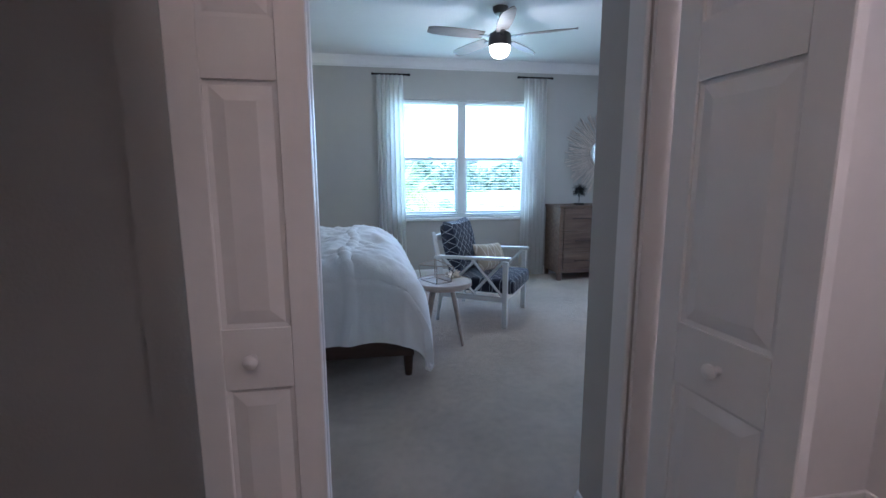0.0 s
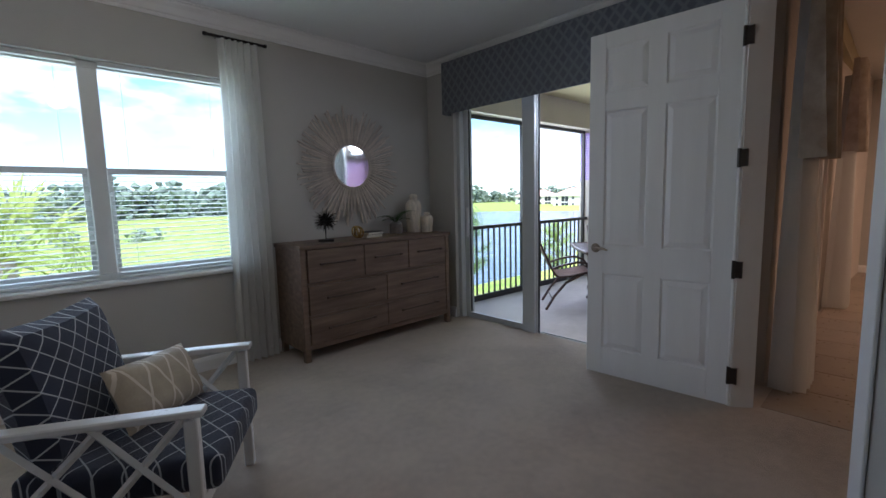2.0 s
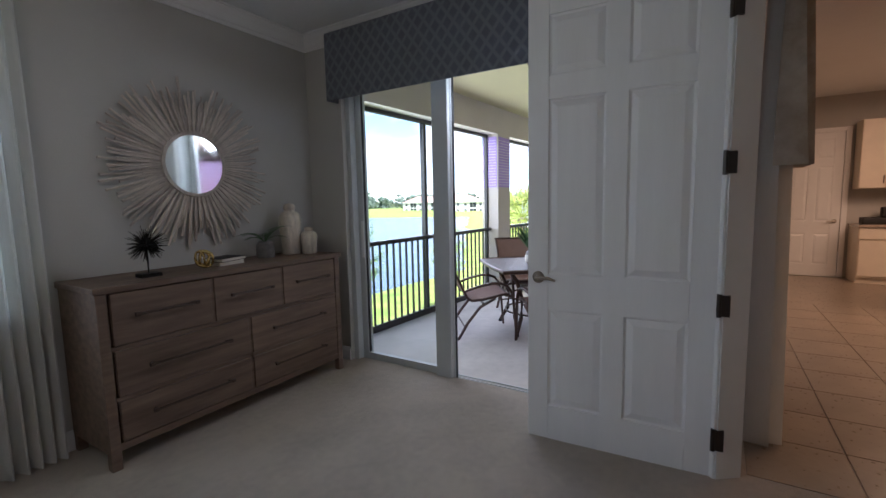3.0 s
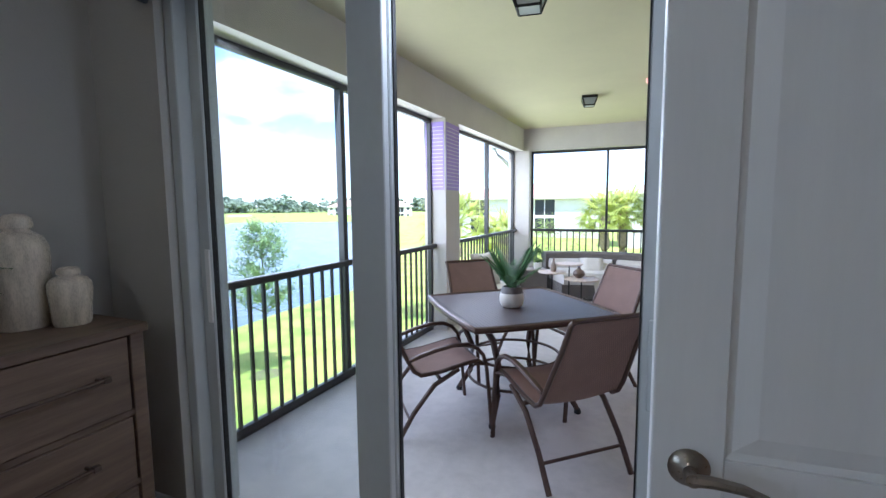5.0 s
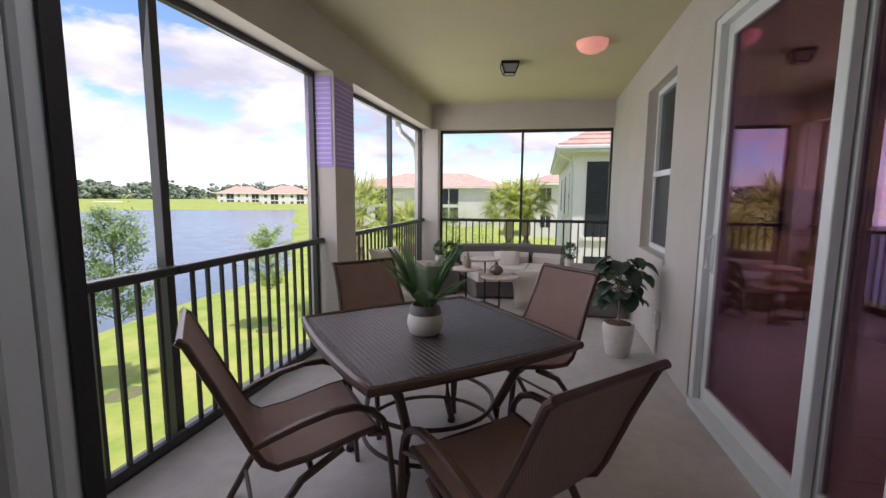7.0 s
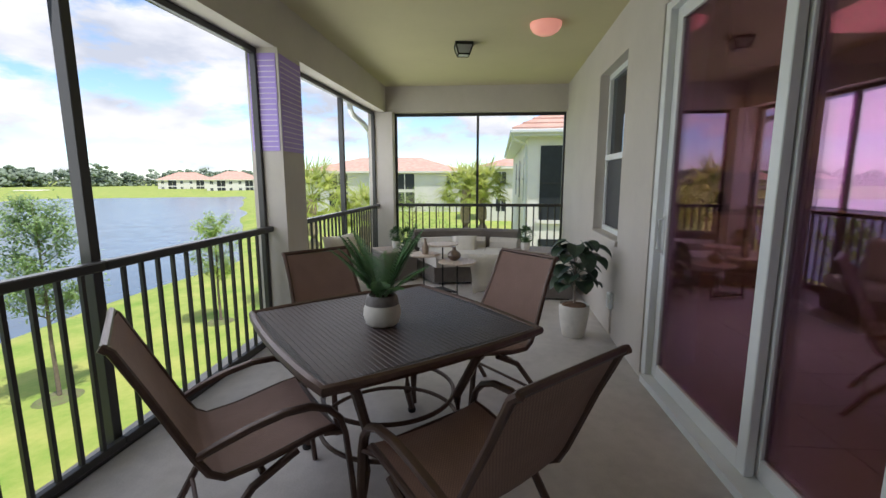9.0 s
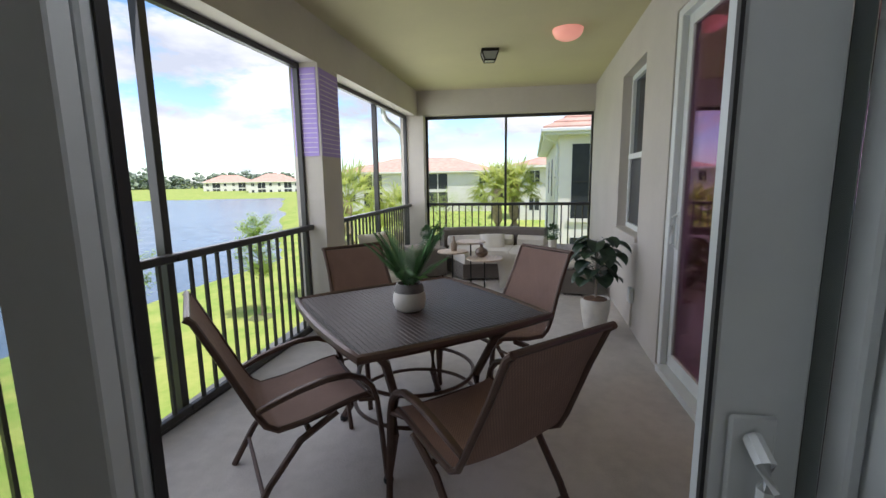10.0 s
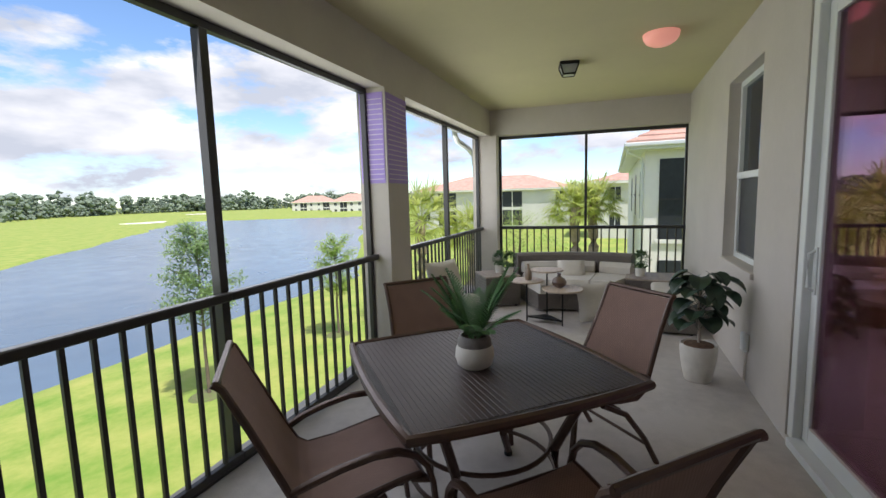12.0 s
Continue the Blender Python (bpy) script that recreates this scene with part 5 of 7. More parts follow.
def lanai_window():
    x0, x1, z0, z1 = 8.08, 9.06, 0.83, 2.375
    w = skewed(thing("window_2", "white single-hung window in a deep stucco reveal", "window", (0, 0, 0), kind="structure"))
    bm = bmesh.new()
    for a, b in ((x0, x0 + 0.05), (x1 - 0.05, x1)):
        box(bm, a, b, 3.33, 3.40, z0, z1, 0.003)
    box(bm, x0 + 0.05, x1 - 0.05, 3.33, 3.40, z1 - 0.05, z1)
    box(bm, x0 + 0.05, x1 - 0.05, 3.33, 3.40, z0, z0 + 0.05)
    part("window_frame", bm, M_VINYL, w)
    zm = 1.56
    bm = bmesh.new()
    box(bm, x0 + 0.05, x1 - 0.05, 3.345, 3.415, zm - 0.028, zm + 0.028, 0.004)
    part("meeting_rail", bm, M_VINYL, w)
    part("pane", a_box(x0 + 0.05, x1 - 0.05, 3.360, 3.366, zm + 0.028, z1 - 0.05), M_LOWE2, w)
    part("screen", a_box(x0 + 0.05, x1 - 0.05, 3.375, 3.379, z0 + 0.05, zm - 0.028), M_MESH, w, "dark insect screen")
    part("window_sill", a_box(x0 - 0.02, x1 + 0.02, 3.40, 3.515, z0 - 0.05, z0 - 0.002, 0.006), M_STUCCO, w)


M_LOWE2 = glass_material("window_coated_glass", (0.25, 0.27, 0.28), 0.35, tint=(0.80, 0.86, 0.95))
M_MESH = material("dark_insect_screen", (0.05, 0.05, 0.055), 0.6, vary=0.1, scale=30)
lanai_window()
ou = thing("outlet_box", "white weatherproof outlet cover on the stucco wall", "outlet", (8.12, 3.455, 0.30))
part("cover", a_box(-0.04, 0.04, 0.0, 0.04, -0.07, 0.07, 0.008), M_VINYL, ou)
part("conduit", rod(bmesh.new(), (0, 0.012, -0.07), (0, 0.012, -0.30), 0.009), M_STUCCO, ou)


# ---------------------------------------------------------------- ceiling lanterns and the coral dome
M_FROST = material("frosted_lantern_glass", (0.62, 0.64, 0.62), 0.35, vary=0.05, trans=0.3)
M_CORAL = glow_material("coral_glow", (0.92, 0.38, 0.30), 0.42)


def lantern(at, size=1.0):
    t = thing("ceiling_lantern", "square black ceiling lantern with frosted panes", "ceiling light", at, 8, "lanai lanterns")
    k0 = 0.92 * size
    part("base_plate", a_box(-0.125 * k0, 0.125 * k0, -0.125 * k0, 0.125 * k0, -0.03, 0.0, 0.006), M_IRON, t)
    top, bot, z0, z1 = 0.115 * k0, 0.075 * k0, -0.03, -0.15 * k0
    c = [(-1, -1), (1, -1), (1, 1), (-1, 1)]
    for i in range(4):
        a, b = c[i], c[(i + 1) % 4]
        part("corner_bar", rod(bmesh.new(), (a[0] * top, a[1] * top, z0), (a[0] * bot, a[1] * bot, z1), 0.009, n=4), M_IRON, t)
        part("bottom_bar", rod(bmesh.new(), (a[0] * bot, a[1] * bot, z1), (b[0] * bot, b[1] * bot, z1), 0.009, n=4), M_IRON, t)
        bm = bmesh.new()
        k = 0.96
        bm.faces.new([bm.verts.new(v) for v in ((a[0] * top * k, a[1] * top * k, z0), (b[0] * top * k, b[1] * top * k, z0), (b[0] * bot * k, b[1] * bot * k, z1), (a[0] * bot * k, a[1] * bot * k, z1))])
        bmesh.ops.solidify(bm, geom=list(bm.faces), thickness=0.003)
        part("pane", bm, M_FROST, t)
    part("bottom_pane", a_box(-bot * 0.95, bot * 0.95, -bot * 0.95, bot * 0.95, z1 - 0.003, z1 + 0.001), M_FROST, t)


lantern((6.06, 4.94, LCEIL))
lantern((9.14, 4.795, LCEIL), 0.82)
# glowing coral dome, built where a pink spot sits on the ceiling
pd = thing("dome_light", "coral pink glowing dome on the lanai ceiling", "ceiling light", (8.60, 4.035, LCEIL))
part("bowl", lathe(bmesh.new(), [(0.0, 0.0), (0.142, 0.0), (0.138, -0.03), (0.116, -0.065), (0.073, -0.09), (0.0, -0.10)], 28), M_CORAL, pd, "", True)

# violet light reflected onto the column, painted as thin striped sheets
M_VIOLET = material("violet_reflection", (0.38, 0.27, 0.66), 0.5, vary=0.08, scale=4)
M_VIOLET2 = material("pale_violet_reflection", (0.68, 0.60, 0.74), 0.5, vary=0.05, scale=4)
vp = thing("violet_slat_panel", "violet striped light reflection on the column, built as thin panels", "panel", (7.80, 6.20, 1.575))
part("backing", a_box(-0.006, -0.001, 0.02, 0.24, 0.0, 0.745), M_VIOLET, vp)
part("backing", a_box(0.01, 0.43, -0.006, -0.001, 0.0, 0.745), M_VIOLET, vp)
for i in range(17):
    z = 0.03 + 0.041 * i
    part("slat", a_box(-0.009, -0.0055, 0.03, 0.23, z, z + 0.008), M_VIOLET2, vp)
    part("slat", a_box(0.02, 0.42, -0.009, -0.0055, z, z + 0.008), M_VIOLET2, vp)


# ---------------------------------------------------------------- patio table and chairs
M_FRAME = material("brown_powder_coat", (0.085, 0.048, 0.036), 0.38, 0.3, vary=0.15, scale=20, bump=0.08, bump_scale=300)
M_SLING = lattice_material("taupe_sling_mesh", (0.29, 0.18, 0.143), (0.215, 0.132, 0.105), 0.012, ("X", "Y"), 0.30, 0.75, soft=0.3, sheen=0.0)
M_SLAT = material("dark_brown_resin_slat", (0.054, 0.034, 0.028), 0.44, vary=0.25, scale=30, stretch=(0.5, 3, 3), bump=0.15, bump_scale=160)
M_WEAVE = lattice_material("dark_brown_weave", (0.05, 0.032, 0.026), (0.014, 0.010, 0.008), 0.024, ("X", "Y"), 0.34, 0.45, lean=1.0, soft=0.25, sheen=0.0, bump=0.6)


def bowed_square(half, bow, n=10):
    pts = []
    for k in range(4):
        a = Matrix.Rotation(math.pi / 2 * k, 3, "Z")
        for i in range(n):
            t = -1 + 2 * i / n
            pts.append(a @ Vector((half + bow * (1 - t * t), t * half, 0)))
    return pts


def patio_table():
    t = thing("patio_table", "square dark brown woven-top patio table with ring base", "table", (6.285, 5.065, LANAI_Z), 39.5)
    H = 0.715

    def plate(half, bow, z0, z1):
        bm = bmesh.new()
        ps = bowed_square(half, bow)
        a = [bm.verts.new((p.x, p.y, z0)) for p in ps]
        b = [bm.verts.new((p.x, p.y, z1)) for p in ps]
        k = len(ps)
        for i in range(k):
            bm.faces.new((a[i], a[(i + 1) % k], b[(i + 1) % k], b[i]))
        bm.faces.new(a[::-1])
        bm.faces.new(b)
        return bm
    part("tabletop", plate(0.485, 0.028, H - 0.020, H), M_WEAVE, t, "dark brown basket-weave top")
    me = None
    for i in range(40):
        y = -0.468 + 0.024 * i
        if me is None:
            ob = part("slat", a_box(-0.490, 0.490, -0.0108, 0.0108, H - 0.0005, H + 0.0022, 0.0016), M_SLAT, t)
            me = ob.data
        else:
            ob = new("slat", me)
            ob.parent = t
        ob.location = (0, y, 0)
    rim = [p + Vector((0, 0, H - 0.010)) for p in bowed_square(0.50, 0.030)]
    part("rim", tube(bmesh.new(), rim, 0.021, 8, closed=True), M_FRAME, t, "", True)
    for sx in (-1, 1):
        for sy in (-1, 1):
            pts = [(sx * 0.40, sy * 0.40, H - 0.03), (sx * 0.31, sy * 0.31, H - 0.14), (sx * 0.235, sy * 0.235, 0.36), (sx * 0.25, sy * 0.25, 0.18), (sx * 0.315, sy * 0.315, 0.03)]
            leg = part("leg", tube(bmesh.new(), pts, [0.020, 0.022, 0.022, 0.022, 0.019], 8), M_FRAME, t, "", True)
            part("foot", lathe(bmesh.new(), [(0, 0), (0.022, 0), (0.024, 0.012), (0.018, 0.034), (0, 0.035)], 12, (sx * 0.318, sy * 0.318, 0)), M_BLACK, leg)
    for z, r in ((0.36, 0.315), (0.205, 0.335)):
        part("ring", tube(bmesh.new(), [(r * math.cos(q), r * math.sin(q), z) for q in (2 * math.pi * k / 40 for k in range(40))], 0.0105, 8, closed=True), M_FRAME, t, "", True)


patio_table()


def patio_chair():
    c = thing("patio_chair", "brown tubular patio chair with taupe sling seat", "chair", (0, 0, 0), 0, "chairs round the patio table")
    hw = 0.244
    side = [(0.26, 0.425), (0.235, 0.452), (0.17, 0.445), (-0.02, 0.405), (-0.14, 0.395), (-0.185, 0.425), (-0.22, 0.49), (-0.33, 0.735), (-0.40, 0.885), (-0.425, 0.905)]
    for s in (-1, 1):
        y = s * hw
        part("side_frame", tube(bmesh.new(), [(x, y * (0.92 if x < -0.3 else 1), z) for x, z in side], 0.0135, 8), M_FRAME, c, "", True)
        arm = [(0.315, y * 1.08, 0.0), (0.295, y * 1.08, 0.25), (0.278, y * 1.08, 0.42), (0.258, y * 1.08, 0.49), (0.215, y * 1.08, 0.54), (0.15, y * 1.08, 0.568), (0.06, y * 1.08, 0.572), (-0.05, y * 1.07, 0.552), (-0.15, y * 1.05, 0.522), (-0.215, y * 1.02, 0.495)]
        part("arm_and_front_leg", tube(bmesh.new(), arm, [0.016] * 4 + [0.018] * 5 + [0.015], 8, 0.8), M_FRAME, c, "", True)
        leg = [(0.10, y * 1.04, 0.415), (-0.06, y * 1.04, 0.33), (-0.19, y * 1.04, 0.17), (-0.29, y * 1.04, 0.0)]
        part("rear_leg", tube(bmesh.new(), leg, 0.0155, 8), M_FRAME, c, "", True)
        part("link", rod(bmesh.new(), (0.20, y, 0.435), (0.272, y * 1.08, 0.43), 0.010), M_FRAME, c)
    for x, z in ((0.25, 0.43), (-0.415, 0.902), (-0.02, 0.36)):
        part("cross_bar", rod(bmesh.new(), (x, -hw * (0.92 if x < -0.3 else 1), z), (x, hw * (0.92 if x < -0.3 else 1), z), 0.0125, n=8), M_FRAME, c, "", True)
    part("stretcher", rod(bmesh.new(), (-0.215, -hw * 1.04, 0.125), (-0.215, hw * 1.04, 0.125), 0.009, n=8), M_FRAME, c)
    pts = [Vector((x, 0, z)) for x, z in side[1:9]]

    def along(q):
        k = q * (len(pts) - 1)
        i = min(int(k), len(pts) - 2)
        return pts[i].lerp(pts[i + 1], k - i)

    def fn(u, v):
        p = along(u)
        sag = 0.018 * (1 - (2 * v - 1) ** 2)
        nar = 0.92 if p.x < -0.3 else 1.0
        return Vector((p.x - sag * (0.9 if u > 0.62 else 0.1), (v - 0.5) * 2 * (hw - 0.008) * nar, p.z + 0.006 - sag * (0.2 if u > 0.62 else 1.0)))
    part("sling", grid_surface(bmesh.new(), 36, 8, fn, 0.004), M_SLING, c, "taupe woven sling seat and back", True)
    return c


ch = patio_chair()
ch.matrix_basis = pose(5.842, 5.521, LANAI_Z, 0, 0, -51.5)
copy_thing(ch, pose(5.672, 4.668, LANAI_Z, 0, 0, 42))
copy_thing(ch, pose(6.86, 4.62, LANAI_Z, 0, 0, 132))
copy_thing(ch, pose(6.87, 5.43, LANAI_Z, 0, 0, 225))

M_WHITEPOT = material("chalk_white_pot", (0.66, 0.63, 0.57), 0.7, vary=0.07, scale=20, bump=0.1)
M_SOIL = material("potting_soil", (0.05, 0.032, 0.02), 0.95, vary=0.4, scale=60, bump=0.8, bump_scale=120)
M_FERN = material("fern_green", (0.085, 0.21, 0.075), 0.5, vary=0.3, scale=18, rnd=0.2)
M_DKLEAF = material("dark_glossy_leaf", (0.030, 0.058, 0.036), 0.42, vary=0.35, scale=12, rnd=0.15)


def table_fern():
    p = thing("potted_fern", "green fern in a white and grey pot on the patio table", "plant", (6.215, 5.075, LANAI_Z + 0.719))
    part("pot", lathe(bmesh.new(), [(0.0, 0), (0.062, 0), (0.076, 0.012), (0.086, 0.045), (0.084, 0.080), (0.076, 0.098), (0.0, 0.099)], 28), M_WHITEPOT, p, "", True)
    part("rim", lathe(bmesh.new(), [(0.060, 0.096), (0.076, 0.097), (0.074, 0.118), (0.066, 0.140), (0.060, 0.142), (0.056, 0.130), (0.060, 0.096)], 28, caps=False), M_POTGREY, p, "grey glazed rim", True)
    part("soil", lathe(bmesh.new(), [(0.0, 0.110), (0.058, 0.110), (0.058, 0.128), (0.0, 0.132)], 18), M_SOIL, p)
    rng = random.Random(21)
    for i in range(24):
        a = 2.399 * i
        el = 0.62 + 0.46 * (i % 4)
        bm = bmesh.new()
        frond(bm, (0.02 * math.cos(a), 0.02 * math.sin(a), 0.125), (math.cos(a), math.sin(a), el * 1.5), rng.uniform(0.25, 0.36), 24, 0.052, 0.80 - 0.2 * (i % 3), rng, 0.0115)
        part("frond", bm, M_FERN, p)


table_fern()


def fig_plant():
    p = thing("potted_fig", "dark-leaved rubber plant in a white tapered pot", "plant", (8.13, 3.775, LANAI_Z))
    part("pot", lathe(bmesh.new(), [(0.0, 0), (0.088, 0), (0.096, 0.008), (0.112, 0.09), (0.126, 0.18), (0.131, 0.245), (0.128, 0.285), (0.124, 0.290), (0.117, 0.280), (0.0, 0.268)], 32), M_WHITEPOT, p, "", True)
    part("coir", lathe(bmesh.new(), [(0.0, 0.26), (0.116, 0.262), (0.10, 0.288), (0.05, 0.298), (0.0, 0.300)], 20), M_COIR, p, "brown coir on the soil")
    part("trunk", tube(bmesh.new(), [(0, 0, 0.27), (0.006, 0.0, 0.42), (-0.004, 0.01, 0.60), (0.0, 0.0, 0.76)], [0.011, 0.010, 0.008, 0.005], 7), M_GREYWOOD, p)
    rng = random.Random(33)
    for i in range(34):
        a = 2.399 * i
        z = 0.42 + 0.40 * (i / 34)
        out = 0.05 + 0.10 * rng.random()
        tip = Vector((out * math.cos(a), out * math.sin(a), z + 0.05))
        part("stalk", tube(bmesh.new(), [(0, 0, z - 0.04), tip * 0.5 + Vector((0, 0, z * 0.5)), tip], 0.003, 5), M_DKLEAF, p)
        bm = bmesh.new()
        leaf_blade(bm, tip, (math.cos(a), math.sin(a), rng.uniform(-0.3, 0.5)), rng.uniform(0.13, 0.20), rng.uniform(0.13, 0.17), rng.uniform(0.9, 1.7), 6, 0.16)
        part("leaf", bm, M_DKLEAF, p)


M_COIR = material("brown_coir", (0.17, 0.095, 0.055), 0.95, vary=0.4, scale=40, bump=0.9, bump_scale=140)
fig_plant()


# ---------------------------------------------------------------- curved wicker seating and small tables
M_WICKER = lattice_material("grey_brown_wicker", (0.20, 0.172, 0.150), (0.10, 0.084, 0.072), 0.022, ("Y", "Z"), 0.30, 0.7, lean=0.6, soft=0.3, bump=0.6)
M_CUSH = material("oatmeal_outdoor_cushion", (0.62, 0.58, 0.52), 0.9, vary=0.06, scale=5, bump=0.3, bump_scale=240)
M_PALEWOOD = material("pale_wood_top", (0.56, 0.45, 0.35), 0.5, vary=0.15, scale=5, stretch=(1, 7, 1), bump=0.1)


def arc_block(bm, r0, r1, a0, a1, z0, z1, n=18, round_top=0.0):
    rows = []
    for i in range(n + 1):
        a = radians(a0 + (a1 - a0) * i / n)
        sec = [(r0, z0), (r1, z0), (r1, z1 - round_top), (r1 - round_top, z1), (r0 + round_top, z1), (r0, z1 - round_top)] if round_top else [(r0, z0), (r1, z0), (r1, z1), (r0, z1)]
        rows.append([bm.verts.new((r * math.cos(a), r * math.sin(a), z)) for r, z in sec])
    k = len(rows[0])
    for p, q in zip(rows, rows[1:]):
        for j in range(k):
            bm.faces.new((p[j], p[(j + 1) % k], q[(j + 1) % k], q[j]))
    bm.faces.new(rows[0][::-1])
    bm.faces.new(rows[-1])
    return bm


sofa = thing("curved_sofa", "curved grey-brown wicker sofa with oatmeal cushions", "sofa", (9.0, 4.72, LANAI_Z))
part("base", arc_block(bmesh.new(), 1.02, 1.95, -25, 27, 0.03, 0.24), M_WICKER, sofa)
part("back", arc_block(bmesh.new(), 1.80, 1.98, -22, 27, 0.24, 0.65, 24, 0.03), M_WICKER, sofa)
for a0, a1 in ((-24.5, -8.7), (-8.3, 7.9), (8.3, 26.5)):
    part("seat_cushion", arc_block(bmesh.new(), 0.97, 1.66, a0, a1, 0.242, 0.41, 12, 0.05), M_CUSH, sofa, "", True)
    part("back_cushion", arc_block(bmesh.new(), 1.62, 1.80, a0 + 1, a1 - 1, 0.40, 0.545, 12, 0.05), M_CUSH, sofa, "", True)
for a in (-22, -8, 8, 21):
    for r in (1.10, 1.85):
        part("foot", rod(bmesh.new(), (r * math.cos(radians(a)), r * math.sin(radians(a)), 0), (r * math.cos(radians(a)), r * math.sin(radians(a)), 0.032), 0.02), M_BLACK, sofa)
seat = thing("wicker_lounge_seat", "wicker lounge seat with oatmeal cushion by the railing", "lounge seat", (8.78, 5.93, LANAI_Z), 10)
part("base", a_box(-0.36, 0.36, -0.24, 0.26, 0.02, 0.25, 0.02, 2), M_WICKER, seat)
part("back", a_box(-0.36, 0.36, 0.20, 0.28, 0.25, 0.56, 0.025, 2), M_WICKER, seat)
part("seat_cushion", a_box(-0.34, 0.34, -0.24, 0.19, 0.252, 0.39, 0.045, 3), M_CUSH, seat, "", True)


def throw_pillow(at, turn, tilt, w=0.45):
    p = thing("throw_pillow", "oatmeal outdoor throw pillow leaning upright", "pillow", at, turn, "pillows on the lanai")
    part("cover", tilted(pillow_mesh(w, w, 0.16), Matrix.Rotation(radians(tilt), 4, "X")), M_CUSH, p, "", True)


throw_pillow((9.63, 4.50, LANAI_Z + 0.235), -64, -17)
throw_pillow((10.44, 4.80, LANAI_Z + 0.445), -84, -42, 0.36)
throw_pillow((8.72, 6.02, LANAI_Z + 0.60), -28, -18, 0.44)


def wicker_box(at, turn, w, d, h, label):
    b = thing("wicker_side_table", label, "side table", at, turn)
    part("body", a_box(-w / 2, w / 2, -d / 2, d / 2, 0.02, h - 0.02, 0.012, 2), M_WICKER, b)
    part("top", a_box(-w / 2 - 0.005, w / 2 + 0.005, -d / 2 - 0.005, d / 2 + 0.005, h - 0.021, h, 0.006), M_GREYWOOD, b)
    for x in (-w / 2 + 0.05, w / 2 - 0.05):
        for y in (-d / 2 + 0.05, d / 2 - 0.05):
            part("foot", rod(bmesh.new(), (x, y, 0), (x, y, 0.022), 0.018), M_BLACK, b)


wicker_box((10.40, 3.84, LANAI_Z), -8, 0.56, 0.56, 0.42, "grey-brown wicker corner table by the wall")
wicker_box((10.30, 5.78, LANAI_Z), 30, 0.52, 0.48, 0.42, "grey-brown wicker corner table by the railing")
bench = thing("wicker_bench", "low wicker bench with an oatmeal seat cushion", "bench", (9.70, 3.70, LANAI_Z), -6)
part("base", a_box(-0.42, 0.42, -0.21, 0.21, 0.02, 0.31, 0.015, 2), M_WICKER, bench)
part("seat_cushion", a_box(-0.42, 0.42, -0.20, 0.215, 0.312, 0.40, 0.04, 3), M_CUSH, bench, "", True)
for x in (-0.36, 0.36):
    for y in (-0.16, 0.16):
        part("foot", rod(bmesh.new(), (x, y, 0), (x, y, 0.022), 0.018), M_BLACK, bench)


def shrub_pot(at, r):
    s = thing("potted_shrub", "small clipped green shrub in a pale pot", "plant", at)
    part("pot", lathe(bmesh.new(), [(0, 0), (0.055, 0), (0.065, 0.09), (0.06, 0.10), (0, 0.098)], 20), M_WHITEPOT, s, "", True)
    rng = random.Random(int(at[0] * 10))
    bm = bmesh.new()
    for i in range(420):
        v = Vector((rng.gauss(0, 1), rng.gauss(0, 1), rng.gauss(0, 1))).normalized()
        leaf_blade(bm, Vector((0, 0, 0.10 + r * 0.85)) + v * r * rng.uniform(0.45, 0.9), v + Vector((rng.uniform(-0.6, 0.6), rng.uniform(-0.6, 0.6), 0.3)), 0.035, 0.018, 0.4, 2)
    part("foliage", bm, M_LEAF, s)


shrub_pot((10.38, 3.96, LANAI_Z + 0.42), 0.125)
shrub_pot((10.22, 5.60, LANAI_Z + 0.42), 0.12)
shrub_pot((10.38, 5.76, LANAI_Z + 0.42), 0.11)

nt_ = thing("tiered_table", "three round pale tops on a black triangular stand", "side table", (9.49, 5.05, LANAI_Z))
for (x, y, z, r) in ((0.12, 0.0, 0.585, 0.185), (0.0, 0.22, 0.475, 0.19), (-0.13, -0.19, 0.415, 0.22)):
    part("top", lathe(bmesh.new(), [(0, z), (r, z), (r + 0.004, z + 0.008), (r, z + 0.018), (0, z + 0.0185)], 32, (x, y, 0)), M_PALEWOOD, nt_, "", True)
    part("leg", rod(bmesh.new(), (x, y, 0), (x, y, z), 0.009), M_IRON, nt_)
bm = bmesh.new()
q = [(0.12, 0.0), (0.0, 0.22), (-0.13, -0.19)]
lo, hi = [bm.verts.new((x, y, 0.045)) for x, y in q], [bm.verts.new((x, y, 0.065)) for x, y in q]
bm.faces.new(lo)
bm.faces.new(hi[::-1])
for i in range(3):
    bm.faces.new((lo[i], lo[(i + 1) % 3], hi[(i + 1) % 3], hi[i]))
part("base_shelf", bm, M_IRON, nt_)
M_TANVASE = material("tan_glazed_vase", (0.33, 0.25, 0.19), 0.35, vary=0.2, scale=14)
M_BROWNVASE = material("brown_glazed_vase", (0.15, 0.10, 0.075), 0.3, vary=0.25, scale=14, coat=0.4)
